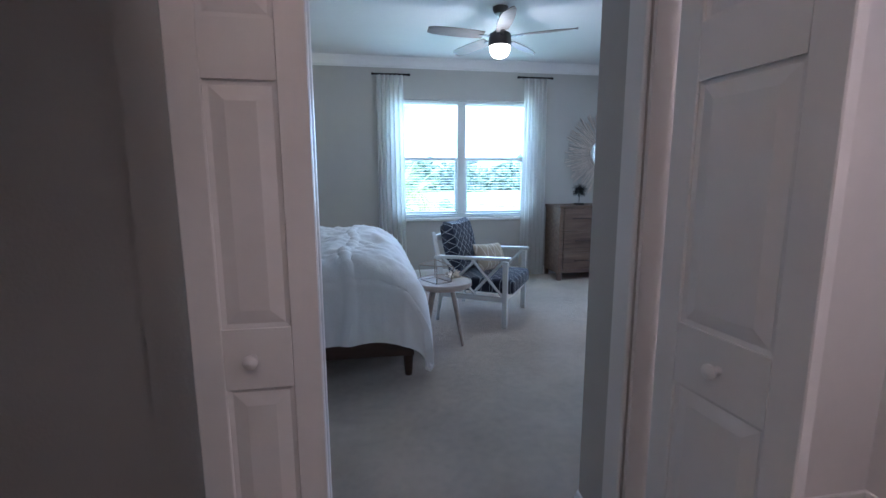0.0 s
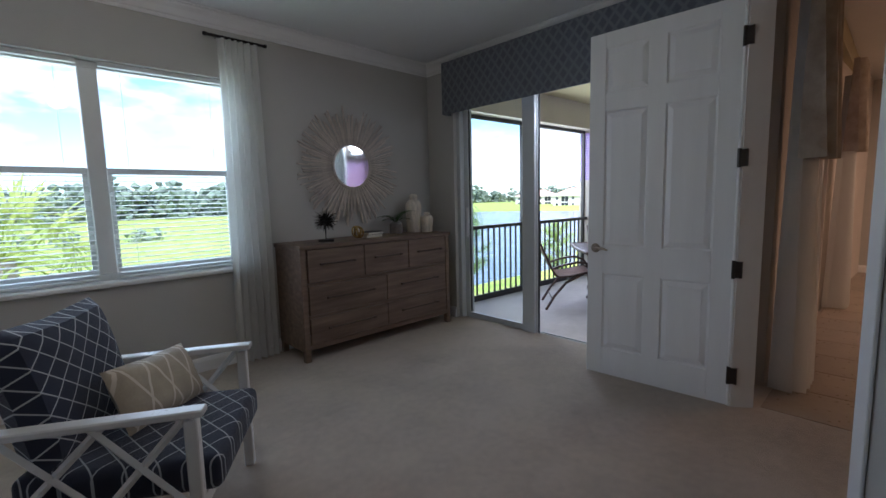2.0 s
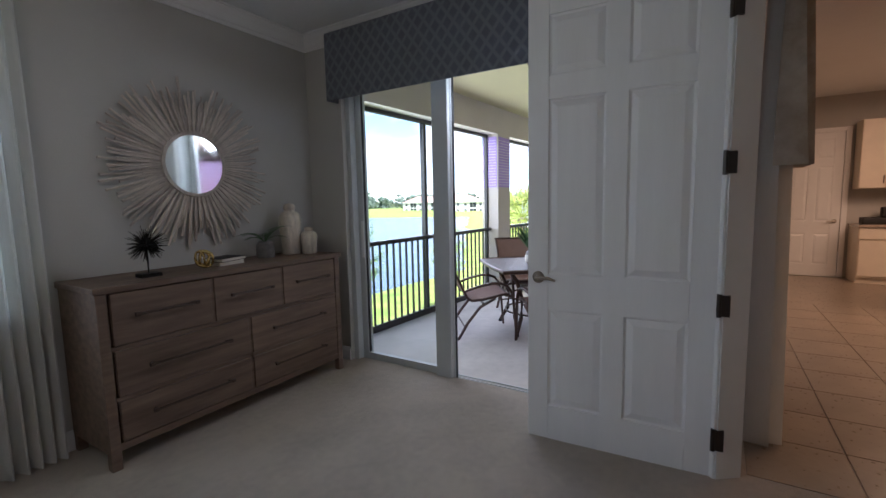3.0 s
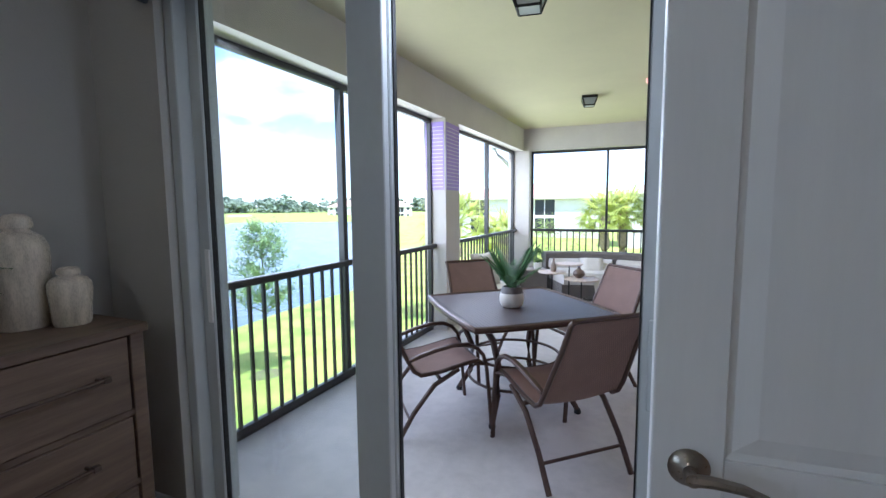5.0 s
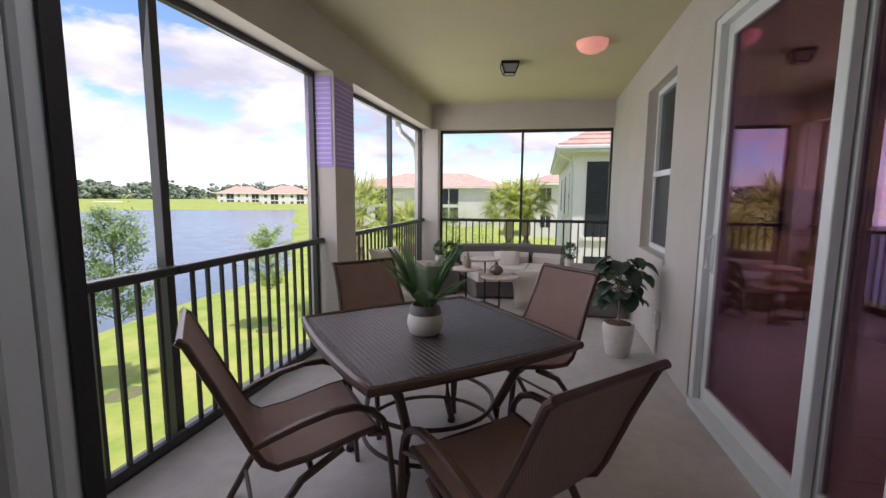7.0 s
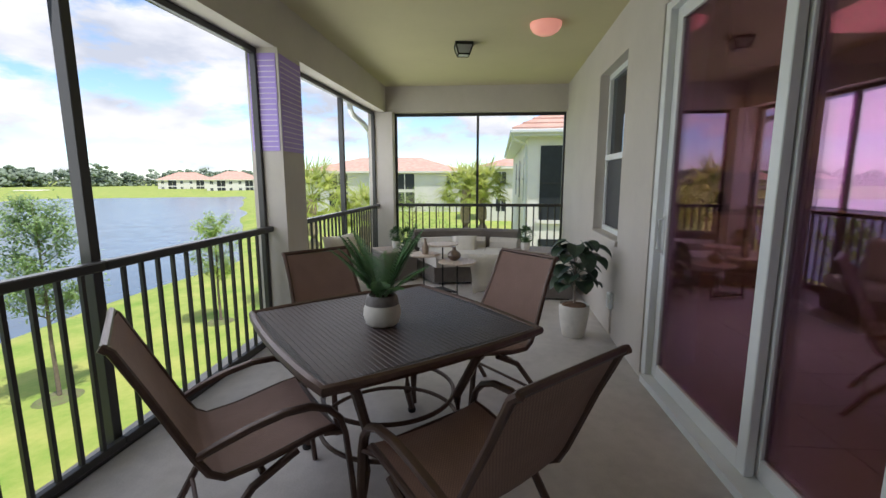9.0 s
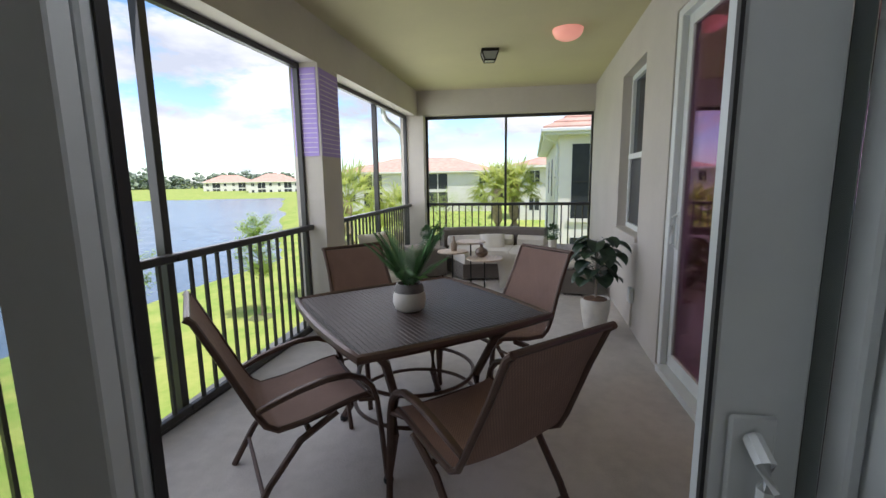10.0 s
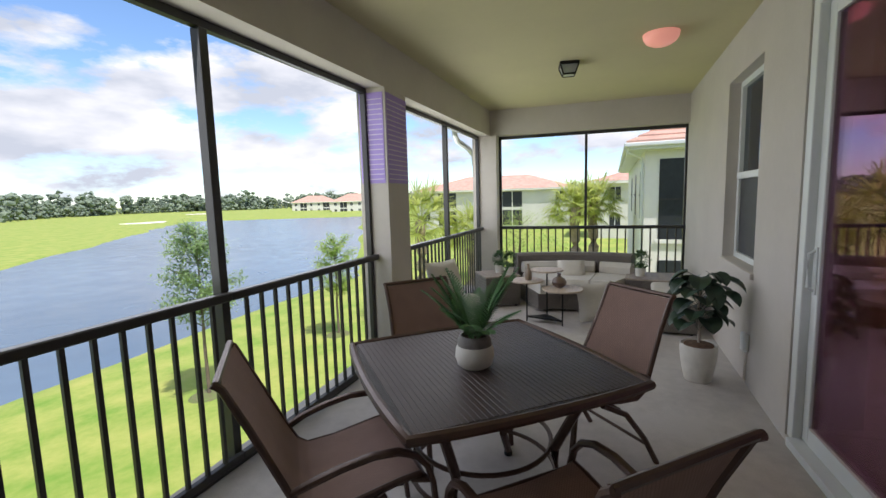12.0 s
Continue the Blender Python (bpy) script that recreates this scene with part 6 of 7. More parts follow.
for at, k, label in (((9.42, 4.90, LANAI_Z + 0.434), 1.0, "round brown bottle vase on the tiered table"), ((9.48, 5.25, LANAI_Z + 0.494), 0.85, "slim tan bottle vase on the tiered table")):
    v = thing("bottle_vase", label, "vase", at)
    if k == 1.0:
        part("body", lathe(bmesh.new(), [(0, 0), (0.04, 0), (0.075, 0.03), (0.082, 0.06), (0.065, 0.095), (0.025, 0.12), (0.018, 0.145), (0.024, 0.158), (0, 0.156)], 24), M_BROWNVASE, v, "", True)
    else:
        part("body", lathe(bmesh.new(), [(0, 0), (0.036, 0), (0.042, 0.03), (0.040, 0.09), (0.022, 0.125), (0.013, 0.15), (0.017, 0.19), (0, 0.189)], 24), M_TANVASE, v, "", True)
ds = thing("downspout", "white bent rain pipe outside the lanai corner", "downspout", (0, 0, 0))
part("pipe", tube(bmesh.new(), [(10.55, 6.42, 2.50), (10.58, 6.42, 2.33), (10.70, 6.42, 2.26), (11.25, 6.40, 2.20), (11.50, 6.38, 2.12), (11.58, 6.38, 1.9), (11.58, 6.38, -3.4)], 0.04, 8), M_VINYL, ds, "", True)

# ---------------------------------------------------------------- the great room, seen through the door
M_FLORAL = material("floral_curtain", (0.66, 0.62, 0.54), 0.9, vary=0.1, scale=7, second=(0.40, 0.33, 0.25), bump=0.1, fine=0.15)
M_CAB = material("cream_cabinet", (0.70, 0.62, 0.50), 0.4, vary=0.04)
M_STONE = material("granite_counter", (0.36, 0.29, 0.23), 0.2, vary=0.3, scale=25)
for x0, x1 in ((4.52, 4.86), (7.40, 7.72)):
    drape("curtain", "white floor-length curtain with floral top", x0, x1, 3.16, 0.015, 2.50, 4, M_SHEER, int(x0 * 10), 1.05, 0.10)
    drape("curtain_swag", "floral swag valance over the curtain", x0 - 0.05, x1 + 0.06, 3.10, 1.72 if x0 > 5 else 1.52, 2.66, 4, M_FLORAL, int(x0 * 7), 0.85, 0.09)
slab("wall_great_jog", 10.55, 11.25, 2.58, 3.29, 0, 2.95, M_WALL)
d2 = panel_door("pantry_door", "closed cream six-panel door with lever handle", 0.76, 2.36, [(0.20, 0.72), (0.92, 1.82), (1.94, 2.26)], 2, (11.225, 2.44, 0.005), -90, mat=M_TRIM)
lever_set(d2, 0.69, 0.92, -1, M_NICKEL, 1)
for z in (0.25, 1.15, 2.1):
    part("hinge", a_box(-0.02, 0.012, -0.026, -0.017, z - 0.05, z + 0.05), M_HINGE, d2)
bm = bmesh.new()
box(bm, 11.215, 11.249, 2.455, 2.53, 0, 2.44, 0.004)
box(bm, 11.215, 11.249, 1.595, 1.67, 0, 2.44, 0.004)
box(bm, 11.215, 11.249, 1.67, 2.455, 2.37, 2.44, 0.004)
tagged(mesh_object("trim_pantry_casing", bm, M_TRIM), kind="structure")
for i in range(3):
    y1 = 1.55 - 0.62 * i
    c = thing("wall_cabinet", "cream shaker wall cabinet with two doors", "cabinet", (11.25, y1, 1.44), group="kitchen wall cabinets")
    part("body", a_box(-0.34, 0.0, -0.61, 0.0, 0.0, 1.05), M_CAB, c)
    for k in range(2):
        dd = part("cabinet_door", a_box(-0.362, -0.341, -0.605 + 0.303 * k, -0.308 + 0.303 * k, 0.01, 1.04, 0.003), M_CAB, c)
        part("handle", rod(bmesh.new(), (-0.38, -0.33 + 0.05 * k, 0.08), (-0.38, -0.33 + 0.05 * k, 0.20), 0.006), M_HINGE, dd)
    b = thing("base_cabinet", "cream base cabinet under the counter", "cabinet", (11.25, y1, 0.0), group="kitchen base cabinets")
    part("body", a_box(-0.58, 0.0, -0.61, 0.0, 0.09, 0.86), M_CAB, b)
    part("plinth", a_box(-0.54, 0.0, -0.61, 0.0, 0.0, 0.09), M_CAB, b)
    part("cabinet_door", a_box(-0.602, -0.581, -0.60, -0.01, 0.12, 0.66, 0.003), M_CAB, b)
    part("drawer", a_box(-0.602, -0.581, -0.60, -0.01, 0.68, 0.845, 0.003), M_CAB, b)
tagged(mesh_object("counter_top", a_box(10.63, 11.25, -0.30, 1.56, 0.86, 0.90, 0.006), M_STONE), "speckled brown granite counter top", "counter")
cm = thing("coffee_maker", "black coffee maker on the kitchen counter", "appliance", (11.0, 1.25, 0.90))
part("body", a_box(-0.12, 0.12, -0.22, 0.22, 0.0, 0.10, 0.02, 2), M_BLACK, cm)
part("tower", a_box(0.0, 0.12, -0.22, -0.02, 0.10, 0.26, 0.02, 2), M_BLACK, cm)
isl = thing("kitchen_island", "grey kitchen island with granite top", "island", (8.25, 1.30, 0.0))
part("body", a_box(0.0, 1.1, -2.2, 0.0, 0.0, 1.0, 0.004), M_WALL, isl)
part("baseboard", a_box(-0.014, 1.114, -2.2, 0.014, 0.0, 0.11, 0.003), M_TRIM, isl)
part("top", a_box(-0.06, 1.16, -2.24, 0.06, 1.0, 1.045, 0.006), M_STONE, isl)
st = thing("dining_chair", "white upholstered dining chair by the island", "chair", (7.55, 1.15, 0.0))
part("seat", a_box(-0.24, 0.24, -0.24, 0.24, 0.42, 0.50, 0.03, 2), M_CUSH, st)
part("backrest", tilted(a_box(-0.23, 0.23, -0.035, 0.035, 0.48, 0.95, 0.03, 2), pose(0, 0.235, 0, 0, 0, 0)), M_CUSH, st)
for sx in (-1, 1):
    for sy in (-1, 1):
        part("leg", rod(bmesh.new(), (sx * 0.21, sy * 0.21, 0), (sx * 0.19, sy * 0.19, 0.43), 0.014, 0.02, 8), M_DKWOOD, st)
sw = thing("switch_plate", "white wall switch plate in the great room", "switch", (10.549, 2.85, 1.15))
part("plate", a_box(-0.006, 0.0, -0.06, 0.06, -0.06, 0.06, 0.002), M_TRIM, sw)
profile_run("baseboard_great", [(11.249, 1.60), (11.249, 2.58), (10.55, 2.58), (10.55, 3.29), (7.9, 3.29)], BASE, M_TRIM)

# floor tiles near the bedroom door
great_floor = bpy.data.objects["floor_great_room"]
tile_mesh = None
for i in range(10):
    for j in range(7):
        x, y = 4.42 + 0.455 * i, 0.28 + 0.455 * j
        if tile_mesh is None:
            ob = part("tile", a_box(-0.2245, 0.2245, -0.2245, 0.2245, -0.004, 0.004, 0.002), M_TILE, great_floor)
            tile_mesh = ob.data
        else:
            ob = new("tile", tile_mesh)
            ob.parent = great_floor
        ob.location = (x, y, 0.0)

# ---------------------------------------------------------------- outside: ground, lake, golf course
WATER_Z = -4.3


def near_shore(x):
    return 21.7 if x < 34 else 21.7 + 0.54 * (x - 34)


def far_shore(x):
    if x < 25:
        return 53.0
    if x < 114:
        return 53 + (x - 25) * 0.86
    return 129.5 + (x - 114) * 0.55


def ground_z(x, y):
    w = 0.7 * noise.noise((x * 0.06, y * 0.06, 0)) * min(4, 1 + abs(x) * 0.02)
    d = min(y - near_shore(x) + w, (far_shore(x) - y) * 0.75 + w, 165 - 0.94 * x - 0.34 * y + w)
    if y < 40 or d > 0:
        land = -3.35 - 0.75 * min(1, max(0, (y - 9) / 12.0)) if y < near_shore(x) and x < 60 else -3.9
    else:
        land = -4.05 + 0.9 * min(1, max(0, (-d - 3) / 60)) + 0.35 * noise.noise((x * 0.02, y * 0.02, 3))
    t = min(1, max(0, (d + 1.0) / 2.2))
    return land * (1 - t) + (-5.2) * t


def make_ground():
    def axis(lo, hi, c0, c1, step):
        v = list(np.arange(c0, c1, step))
        s, q = step, c1
        while q < hi:
            v.append(q)
            s *= 1.07
            q += s
        v.append(hi)
        s, q = step, c0
        while q > lo:
            s *= 1.07
            q -= s
            v.append(q)
        return sorted(v)
    xs, ys = axis(-2500, 3000, -10, 70, 1.3), axis(-2500, 3000, -6, 75, 1.1)
    verts = [(x, y, ground_z(x, y)) for x in xs for y in ys]
    k = len(ys)
    faces = [(i * k + j, (i + 1) * k + j, (i + 1) * k + j + 1, i * k + j + 1) for i in range(len(xs) - 1) for j in range(k - 1)]
    me = bpy.data.meshes.new("ground")
    me.from_pydata(verts, [], faces)
    me.polygons.foreach_set("use_smooth", [True] * len(faces))
    me.materials.append(M_GRASS)
    tagged(new("ground", me), "bright mown lawn and golf course grass", "lawn", kind="structure")


make_ground()
slab("water", -600, 600, 15, 600, -5.15, WATER_Z, M_LAKE, "rippled grey-blue lake", "lake")
for k, (x, y, a, b) in enumerate(((112, 142, 7, 4), (176, 188, 6, 4))):
    bm = lathe(bmesh.new(), [(0.0, 0.0), (0.55, 0.02), (0.85, 0.10), (1.0, 0.28), (1.02, 0.0)], 28)
    for v in bm.verts:
        q = 1 + 0.22 * math.sin(3 * math.atan2(v.co.y, v.co.x) + k)
        v.co = Vector((v.co.x * a * q, v.co.y * b * q, v.co.z * 0.8))
    ob = mesh_object("sand_bunker", bm, M_SAND, True)
    ob.location = (x, y, ground_z(x, y) + 0.05)
    tagged(ob, "pale sand bunker in the golf course grass", "bunker", "golf bunkers")

# foliage green with distance haze mixed into the colour
M_TREE = material("hazy_far_foliage", (0.22, 0.27, 0.19), 0.9, vary=0.4, scale=0.2, second=(0.13, 0.17, 0.13), bump=0.9, bump_scale=3)
M_BARK = material("grey_bark", (0.16, 0.125, 0.095), 0.9, vary=0.3, scale=14, bump=0.6, bump_scale=40)
M_YLEAF = material("fresh_leaf", (0.27, 0.38, 0.11), 0.6, vary=0.35, scale=8)
M_PALMLEAF = material("palm_leaf", (0.40, 0.46, 0.14), 0.5, vary=0.4, scale=3, second=(0.22, 0.31, 0.08))


def let_light_through(m, colour, share):
    """Thin leaves pass a part of the sunlight."""
    n, l = m.node_tree.nodes, m.node_tree.links
    out, b = n["Material Output"], n["Principled BSDF"]
    tl, mx = n.new("ShaderNodeBsdfTranslucent"), n.new("ShaderNodeMixShader")
    tl.inputs["Color"].default_value = (*colour, 1)
    mx.inputs["Fac"].default_value = share
    l.new(b.outputs[0], mx.inputs[1])
    l.new(tl.outputs[0], mx.inputs[2])
    l.new(mx.outputs[0], out.inputs["Surface"])


let_light_through(M_PALMLEAF, (0.74, 0.78, 0.24), 0.5)
let_light_through(M_YLEAF, (0.58, 0.72, 0.18), 0.45)


def tree_belt(name, label, line, count, seed, hmin, hmax, spread):
    """Far woods: clump upon clump of uneven crowns."""
    rng = np.random.RandomState(seed)
    bm = bmesh.new()
    bmesh.ops.create_icosphere(bm, subdivisions=1, radius=1)
    base = np.array([v.co[:] for v in bm.verts])
    tri = np.array([[v.index for v in f.verts] for f in bm.faces])
    bm.free()
    pts = np.array(line, float)
    seg = np.linalg.norm(np.diff(pts, axis=0), axis=1)
    cum = np.concatenate([[0], np.cumsum(seg)])
    V, F, n = [], [], 0
    for _ in range(count):
        s = rng.uniform(0, cum[-1])
        i = min(len(seg) - 1, int(np.searchsorted(cum, s) - 1))
        p = pts[i] + (pts[i + 1] - pts[i]) * (s - cum[i]) / seg[i] + rng.uniform(-spread, spread, 2)
        h = rng.uniform(hmin, hmax) * (1.25 if rng.rand() < 0.12 else 1)
        r = h * rng.uniform(0.34, 0.5)
        for _ in range(34):
            q = rng.uniform(0.10, 0.95)
            w = r * 0.62 * math.sin(math.pi * min(1.0, 0.2 + 0.75 * q))
            o = np.array([rng.normal(0, w), rng.normal(0, w), h * q])
            sc = r * rng.uniform(0.12, 0.34) * np.array([1, 1, 0.75])
            v = base * (1 + rng.uniform(-0.45, 0.45, (len(base), 1))) * sc + o + np.array([p[0], p[1], -4.1])
            V.append(v)
            F.append(tri + n)
            n += len(base)
    V, F = np.concatenate(V), np.concatenate(F)
    me = bpy.data.meshes.new(name)
    me.from_pydata(V.tolist(), [], F.tolist())
    me.materials.append(M_TREE)
    tagged(new(name, me), label, "woods", kind="stuff")


tree_belt("far_trees", "belt of dark green trees beyond the golf course", [(-260, 190), (-60, 165), (40, 190), (110, 250), (190, 300), (270, 290), (330, 230), (360, 150), (370, 60), (340, -60)], 640, 4, 7, 13.5, 16)
tree_belt("hedge_trees", "dark hedge along the far lake shore", [(-160, 72), (-40, 74), (18, 78)], 90, 6, 1.6, 3.0, 2)


# mulch colour that also carries the tree's shadow on the lawn
M_MULCH = material("mulch_and_tree_shadow", (0.15, 0.125, 0.075), 0.95, vary=0.4, scale=9, bump=0.8, bump_scale=40, second=(0.14, 0.20, 0.05))
M_DULLLEAF = material("dull_tree_leaf", (0.25, 0.35, 0.16), 0.6, vary=0.35, scale=8)
let_light_through(M_DULLLEAF, (0.42, 0.56, 0.22), 0.4)


def leafy_tree(name, label, at, h, crown_r, leaves, seed, crown_z=0.62, mat=None, lean=0.0):
    t = thing(name, label, "tree", at)
    rng = random.Random(seed)
    tr = tube(bmesh.new(), [(0, 0, -0.1), (lean * 0.3, 0.02, h * 0.3), (lean * 0.6, -0.02, h * 0.6), (lean, 0, h * 0.95)], [0.05, 0.04, 0.028, 0.008], 8)
    tips = []
    for i in range(26):
        a = 2.399 * i
        z = h * (0.38 + 0.55 * i / 26)
        ln = crown_r * (1.05 - 0.65 * abs(i / 26 - 0.35)) * rng.uniform(0.7, 1.1)
        b = Vector((lean * z / h, 0, z))
        e = b + Vector((math.cos(a) * ln, math.sin(a) * ln, ln * rng.uniform(0.25, 0.8)))
        mid = b.lerp(e, 0.5) + Vector((0, 0, -0.05))
        tube(tr, [b, mid, e], [0.014, 0.010, 0.004], 5)
        tips.append((b, e))
    part("trunk", tr, M_BARK, t, "", True)
    bm = bmesh.new()
    for _ in range(leaves):
        b, e = tips[rng.randrange(len(tips))]
        p = b.lerp(e, rng.uniform(0.25, 1.1)) + Vector((rng.gauss(0, 0.12), rng.gauss(0, 0.12), rng.gauss(0, 0.11))) * crown_r
        leaf_blade(bm, p, (rng.uniform(-1, 1), rng.uniform(-1, 1), rng.uniform(-0.3, 0.7)), rng.uniform(0.07, 0.13), 0.045, 0.4, 2)
    part("crown", bm, mat or M_YLEAF, t)
    part("mulch_shadow_ring", lathe(bmesh.new(), [(0.0, -0.02), (0.52, -0.02), (0.42, 0.04), (0.15, 0.08), (0.0, 0.08)], 24), M_MULCH, t, "mulch ring round the trunk, darkened as tree shadow")


leafy_tree("young_tree", "young staked shade tree with light foliage on the lawn", (13.2, 14.25, ground_z(13.2, 14.25)), 4.8, 0.92, 6800, 5, mat=M_DULLLEAF)
leafy_tree("young_tree", "slim young tree with fresh leaves on the lawn", (18.7, 13.6, ground_z(18.7, 13.6)), 3.9, 0.8, 4000, 9)
leafy_tree("young_tree", "slim young tree with fresh leaves on the lawn", (31.0, 8.5, ground_z(31, 8.5)), 3.9, 1.2, 1300, 19)


M_PALMBARK = material("pale_palm_bark", (0.36, 0.29, 0.23), 0.9, vary=0.3, scale=9, bump=0.7, bump_scale=24)


def palm(name, label, at, h, fronds, reach, seed, blades=16, mat=None):
    """A fan palm: rough trunk and arching stalks that end in split fans."""
    t = thing(name, label, "palm", at)
    rng = random.Random(seed)
    n = 12
    part("trunk", tube(bmesh.new(), [(0.04 * math.sin(i), 0.03 * math.cos(i * 1.3), -0.1 + (h + 0.1) * i / n) for i in range(n + 1)], [0.20 + 0.035 * (i % 2) for i in range(n + 1)], 10), M_PALMBARK, t)
    bm, stalks = bmesh.new(), bmesh.new()
    for i in range(fronds):
        a = 2.399 * i
        el = -0.45 + 1.75 * (i / fronds)
        d = Vector((math.cos(a) * math.cos(el), math.sin(a) * math.cos(el), math.sin(el)))
        base = Vector((0, 0, h))
        ln = reach * rng.uniform(0.45, 0.6)
        hub = base + d * ln + Vector((0, 0, -0.12 * ln))
        tube(stalks, [base, base + d * ln * 0.55, hub], [0.016, 0.013, 0.008], 5)
        side = d.cross(Vector((0, 0, 1)))
        side = side.normalized() if side.length > 0.05 else Vector((1, 0, 0))
        up = side.cross(d).normalized()
        for k in range(blades):
            f = (k / (blades - 1) - 0.5) * 2
            w = (d * math.cos(f * 1.9) + side * math.sin(f * 1.9) + up * 0.15 * math.cos(f * 3)).normalized()
            leaf_blade(bm, hub, w, reach * 0.52 * (1 - 0.25 * abs(f)) * rng.uniform(0.8, 1.05), 0.052, rng.uniform(0.4, 1.2), 4)
    part("leaf_base", stalks, M_PALMLEAF, t)
    part("crown", bm, mat or M_PALMLEAF, t)


palm("sabal_palm", "fan palm with a bushy bright crown", (24.2, 5.10, -3.4), 4.30, 38, 1.60, 1, 18)
palm("sabal_palm", "fan palm with a bushy bright crown", (24.9, 4.35, -3.4), 4.45, 38, 1.60, 2, 18)
palm("sabal_palm", "low fan palm beside the lanai", (21.0, 11.0, -3.4), 4.0, 40, 2.1, 3, 20)
palm("sabal_palm", "low fan palm beside the lanai", (21.5, 9.0, -3.4), 3.5, 32, 1.5, 4, 20)
palm("sabal_palm", "low fan palm beside the lanai", (30.0, 10.6, -3.4), 3.4, 22, 1.7, 6)
palm("sabal_palm", "fan palm outside the bedroom window", (0.75, 12.6, -3.4), 3.9, 30, 1.9, 7)


def bush(at, r, seed):
    b = thing("garden_bush", "rounded green garden bush", "bush", at, group="garden bushes")
    rng = random.Random(seed)
    bm = bmesh.new()
    for _ in range(700):
        v = Vector((rng.gauss(0, 1), rng.gauss(0, 1), abs(rng.gauss(0, 0.8)))).normalized()
        leaf_blade(bm, v * r * rng.uniform(0.55, 1.0), v + Vector((rng.uniform(-0.8, 0.8), rng.uniform(-0.8, 0.8), 0.4)), 0.16, 0.07, 0.4, 2)
    part("foliage", bm, M_YLEAF, b)
    part("stem", tube(bmesh.new(), [(0, 0, -0.1), (0.02, 0, r * 0.7)], [0.05, 0.02], 6), M_BARK, b)


for i, (x, y, r) in enumerate(((30.0, 7.4, 1.1), (33.0, 6.4, 1.2), (35.5, 8.6, 1.3), (38, 5.6, 1.4), (22.6, 4.15, 0.8), (26.6, 5.2, 0.9), (64, 14.5, 1.5), (66, 18.0, 1.3), (62, 9.5, 1.8), (42, 10.5, 1.6), (45, 8.0, 1.5))):
    bush((x, y, -3.38), r, 40 + i)


# ---------------------------------------------------------------- neighbouring houses
M_HOUSE = material("white_house_stucco", (0.79, 0.77, 0.72), 0.9, vary=0.05, scale=0.6, bump=0.2, bump_scale=30)
M_ROOF = material("terracotta_roof_tile", (0.53, 0.32, 0.25), 0.75, vary=0.2, scale=1.5, stretch=(1, 1, 1), bump=0.6, bump_scale=5, rnd=0.06)
M_WINDARK = material("dark_window_glass", (0.035, 0.04, 0.045), 0.3, vary=0.1, spec=0.25)
# the same white stucco, darkened in colour for the far walls' shade
M_HOUSESHADE = material("shaded_house_stucco", (0.63, 0.62, 0.58), 0.9, vary=0.05, scale=0.6, bump=0.2, bump_scale=30)


def hip_roof(bm, x0, x1, y0, y1, z, rise, over):
    x0, x1, y0, y1 = x0 - over, x1 + over, y0 - over, y1 + over
    w = min(x1 - x0, y1 - y0) / 2
    if x1 - x0 > y1 - y0:
        r = [(x0 + w, (y0 + y1) / 2), (x1 - w, (y0 + y1) / 2)]
    else:
        r = [((x0 + x1) / 2, y0 + w), ((x0 + x1) / 2, y1 - w)]
    c = [bm.verts.new((x, y, z)) for x, y in ((x0, y0), (x1, y0), (x1, y1), (x0, y1))]
    t = [bm.verts.new((x, y, z + rise)) for x, y in r]
    if x1 - x0 > y1 - y0:
        fs = [(c[0], c[1], t[1], t[0]), (c[1], c[2], t[1]), (c[2], c[3], t[0], t[1]), (c[3], c[0], t[0])]
    else:
        fs = [(c[0], c[1], t[0]), (c[1], c[2], t[1], t[0]), (c[2], c[3], t[1]), (c[3], c[0], t[0], t[1])]
    for f in fs:
        bm.faces.new(f)
    bm.faces.new(c[::-1])
    return bm


def tile_courses(h, x0, x1, y0, y1, z, rise, over, n, names="tile_course"):
    """Stepped courses of barrel tile on the four slopes of a hip roof."""
    w = min(x1 - x0, y1 - y0) / 2 + over
    for i in range(n):
        f0, f1 = i / n, (i + 1) / n
        a, b = w * f0, w * f1
        bm = bmesh.new()
        xa, xb, ya, yb = x0 - over + a, x1 + over - a, y0 - over + a, y1 + over - a
        xc, xd, yc, yd = x0 - over + b, x1 + over - b, y0 - over + b, y1 + over - b
        za, zb = z + rise * f0 + 0.06, z + rise * f1 + 0.02
        lo = [bm.verts.new(v) for v in ((xa, ya, za), (xb, ya, za), (xb, yb, za), (xa, yb, za))]
        dn = [bm.verts.new((v.co.x, v.co.y, za - 0.06)) for v in lo]
        hi = [bm.verts.new(v) for v in ((xc, yc, zb), (xd, yc, zb), (xd, yd, zb), (xc, yd, zb))]
        for j in range(4):
            k = (j + 1) % 4
            bm.faces.new((lo[j], lo[k], hi[k], hi[j]))
            bm.faces.new((dn[j], dn[k], lo[k], lo[j]))
        part(names, bm, M_ROOF, h)


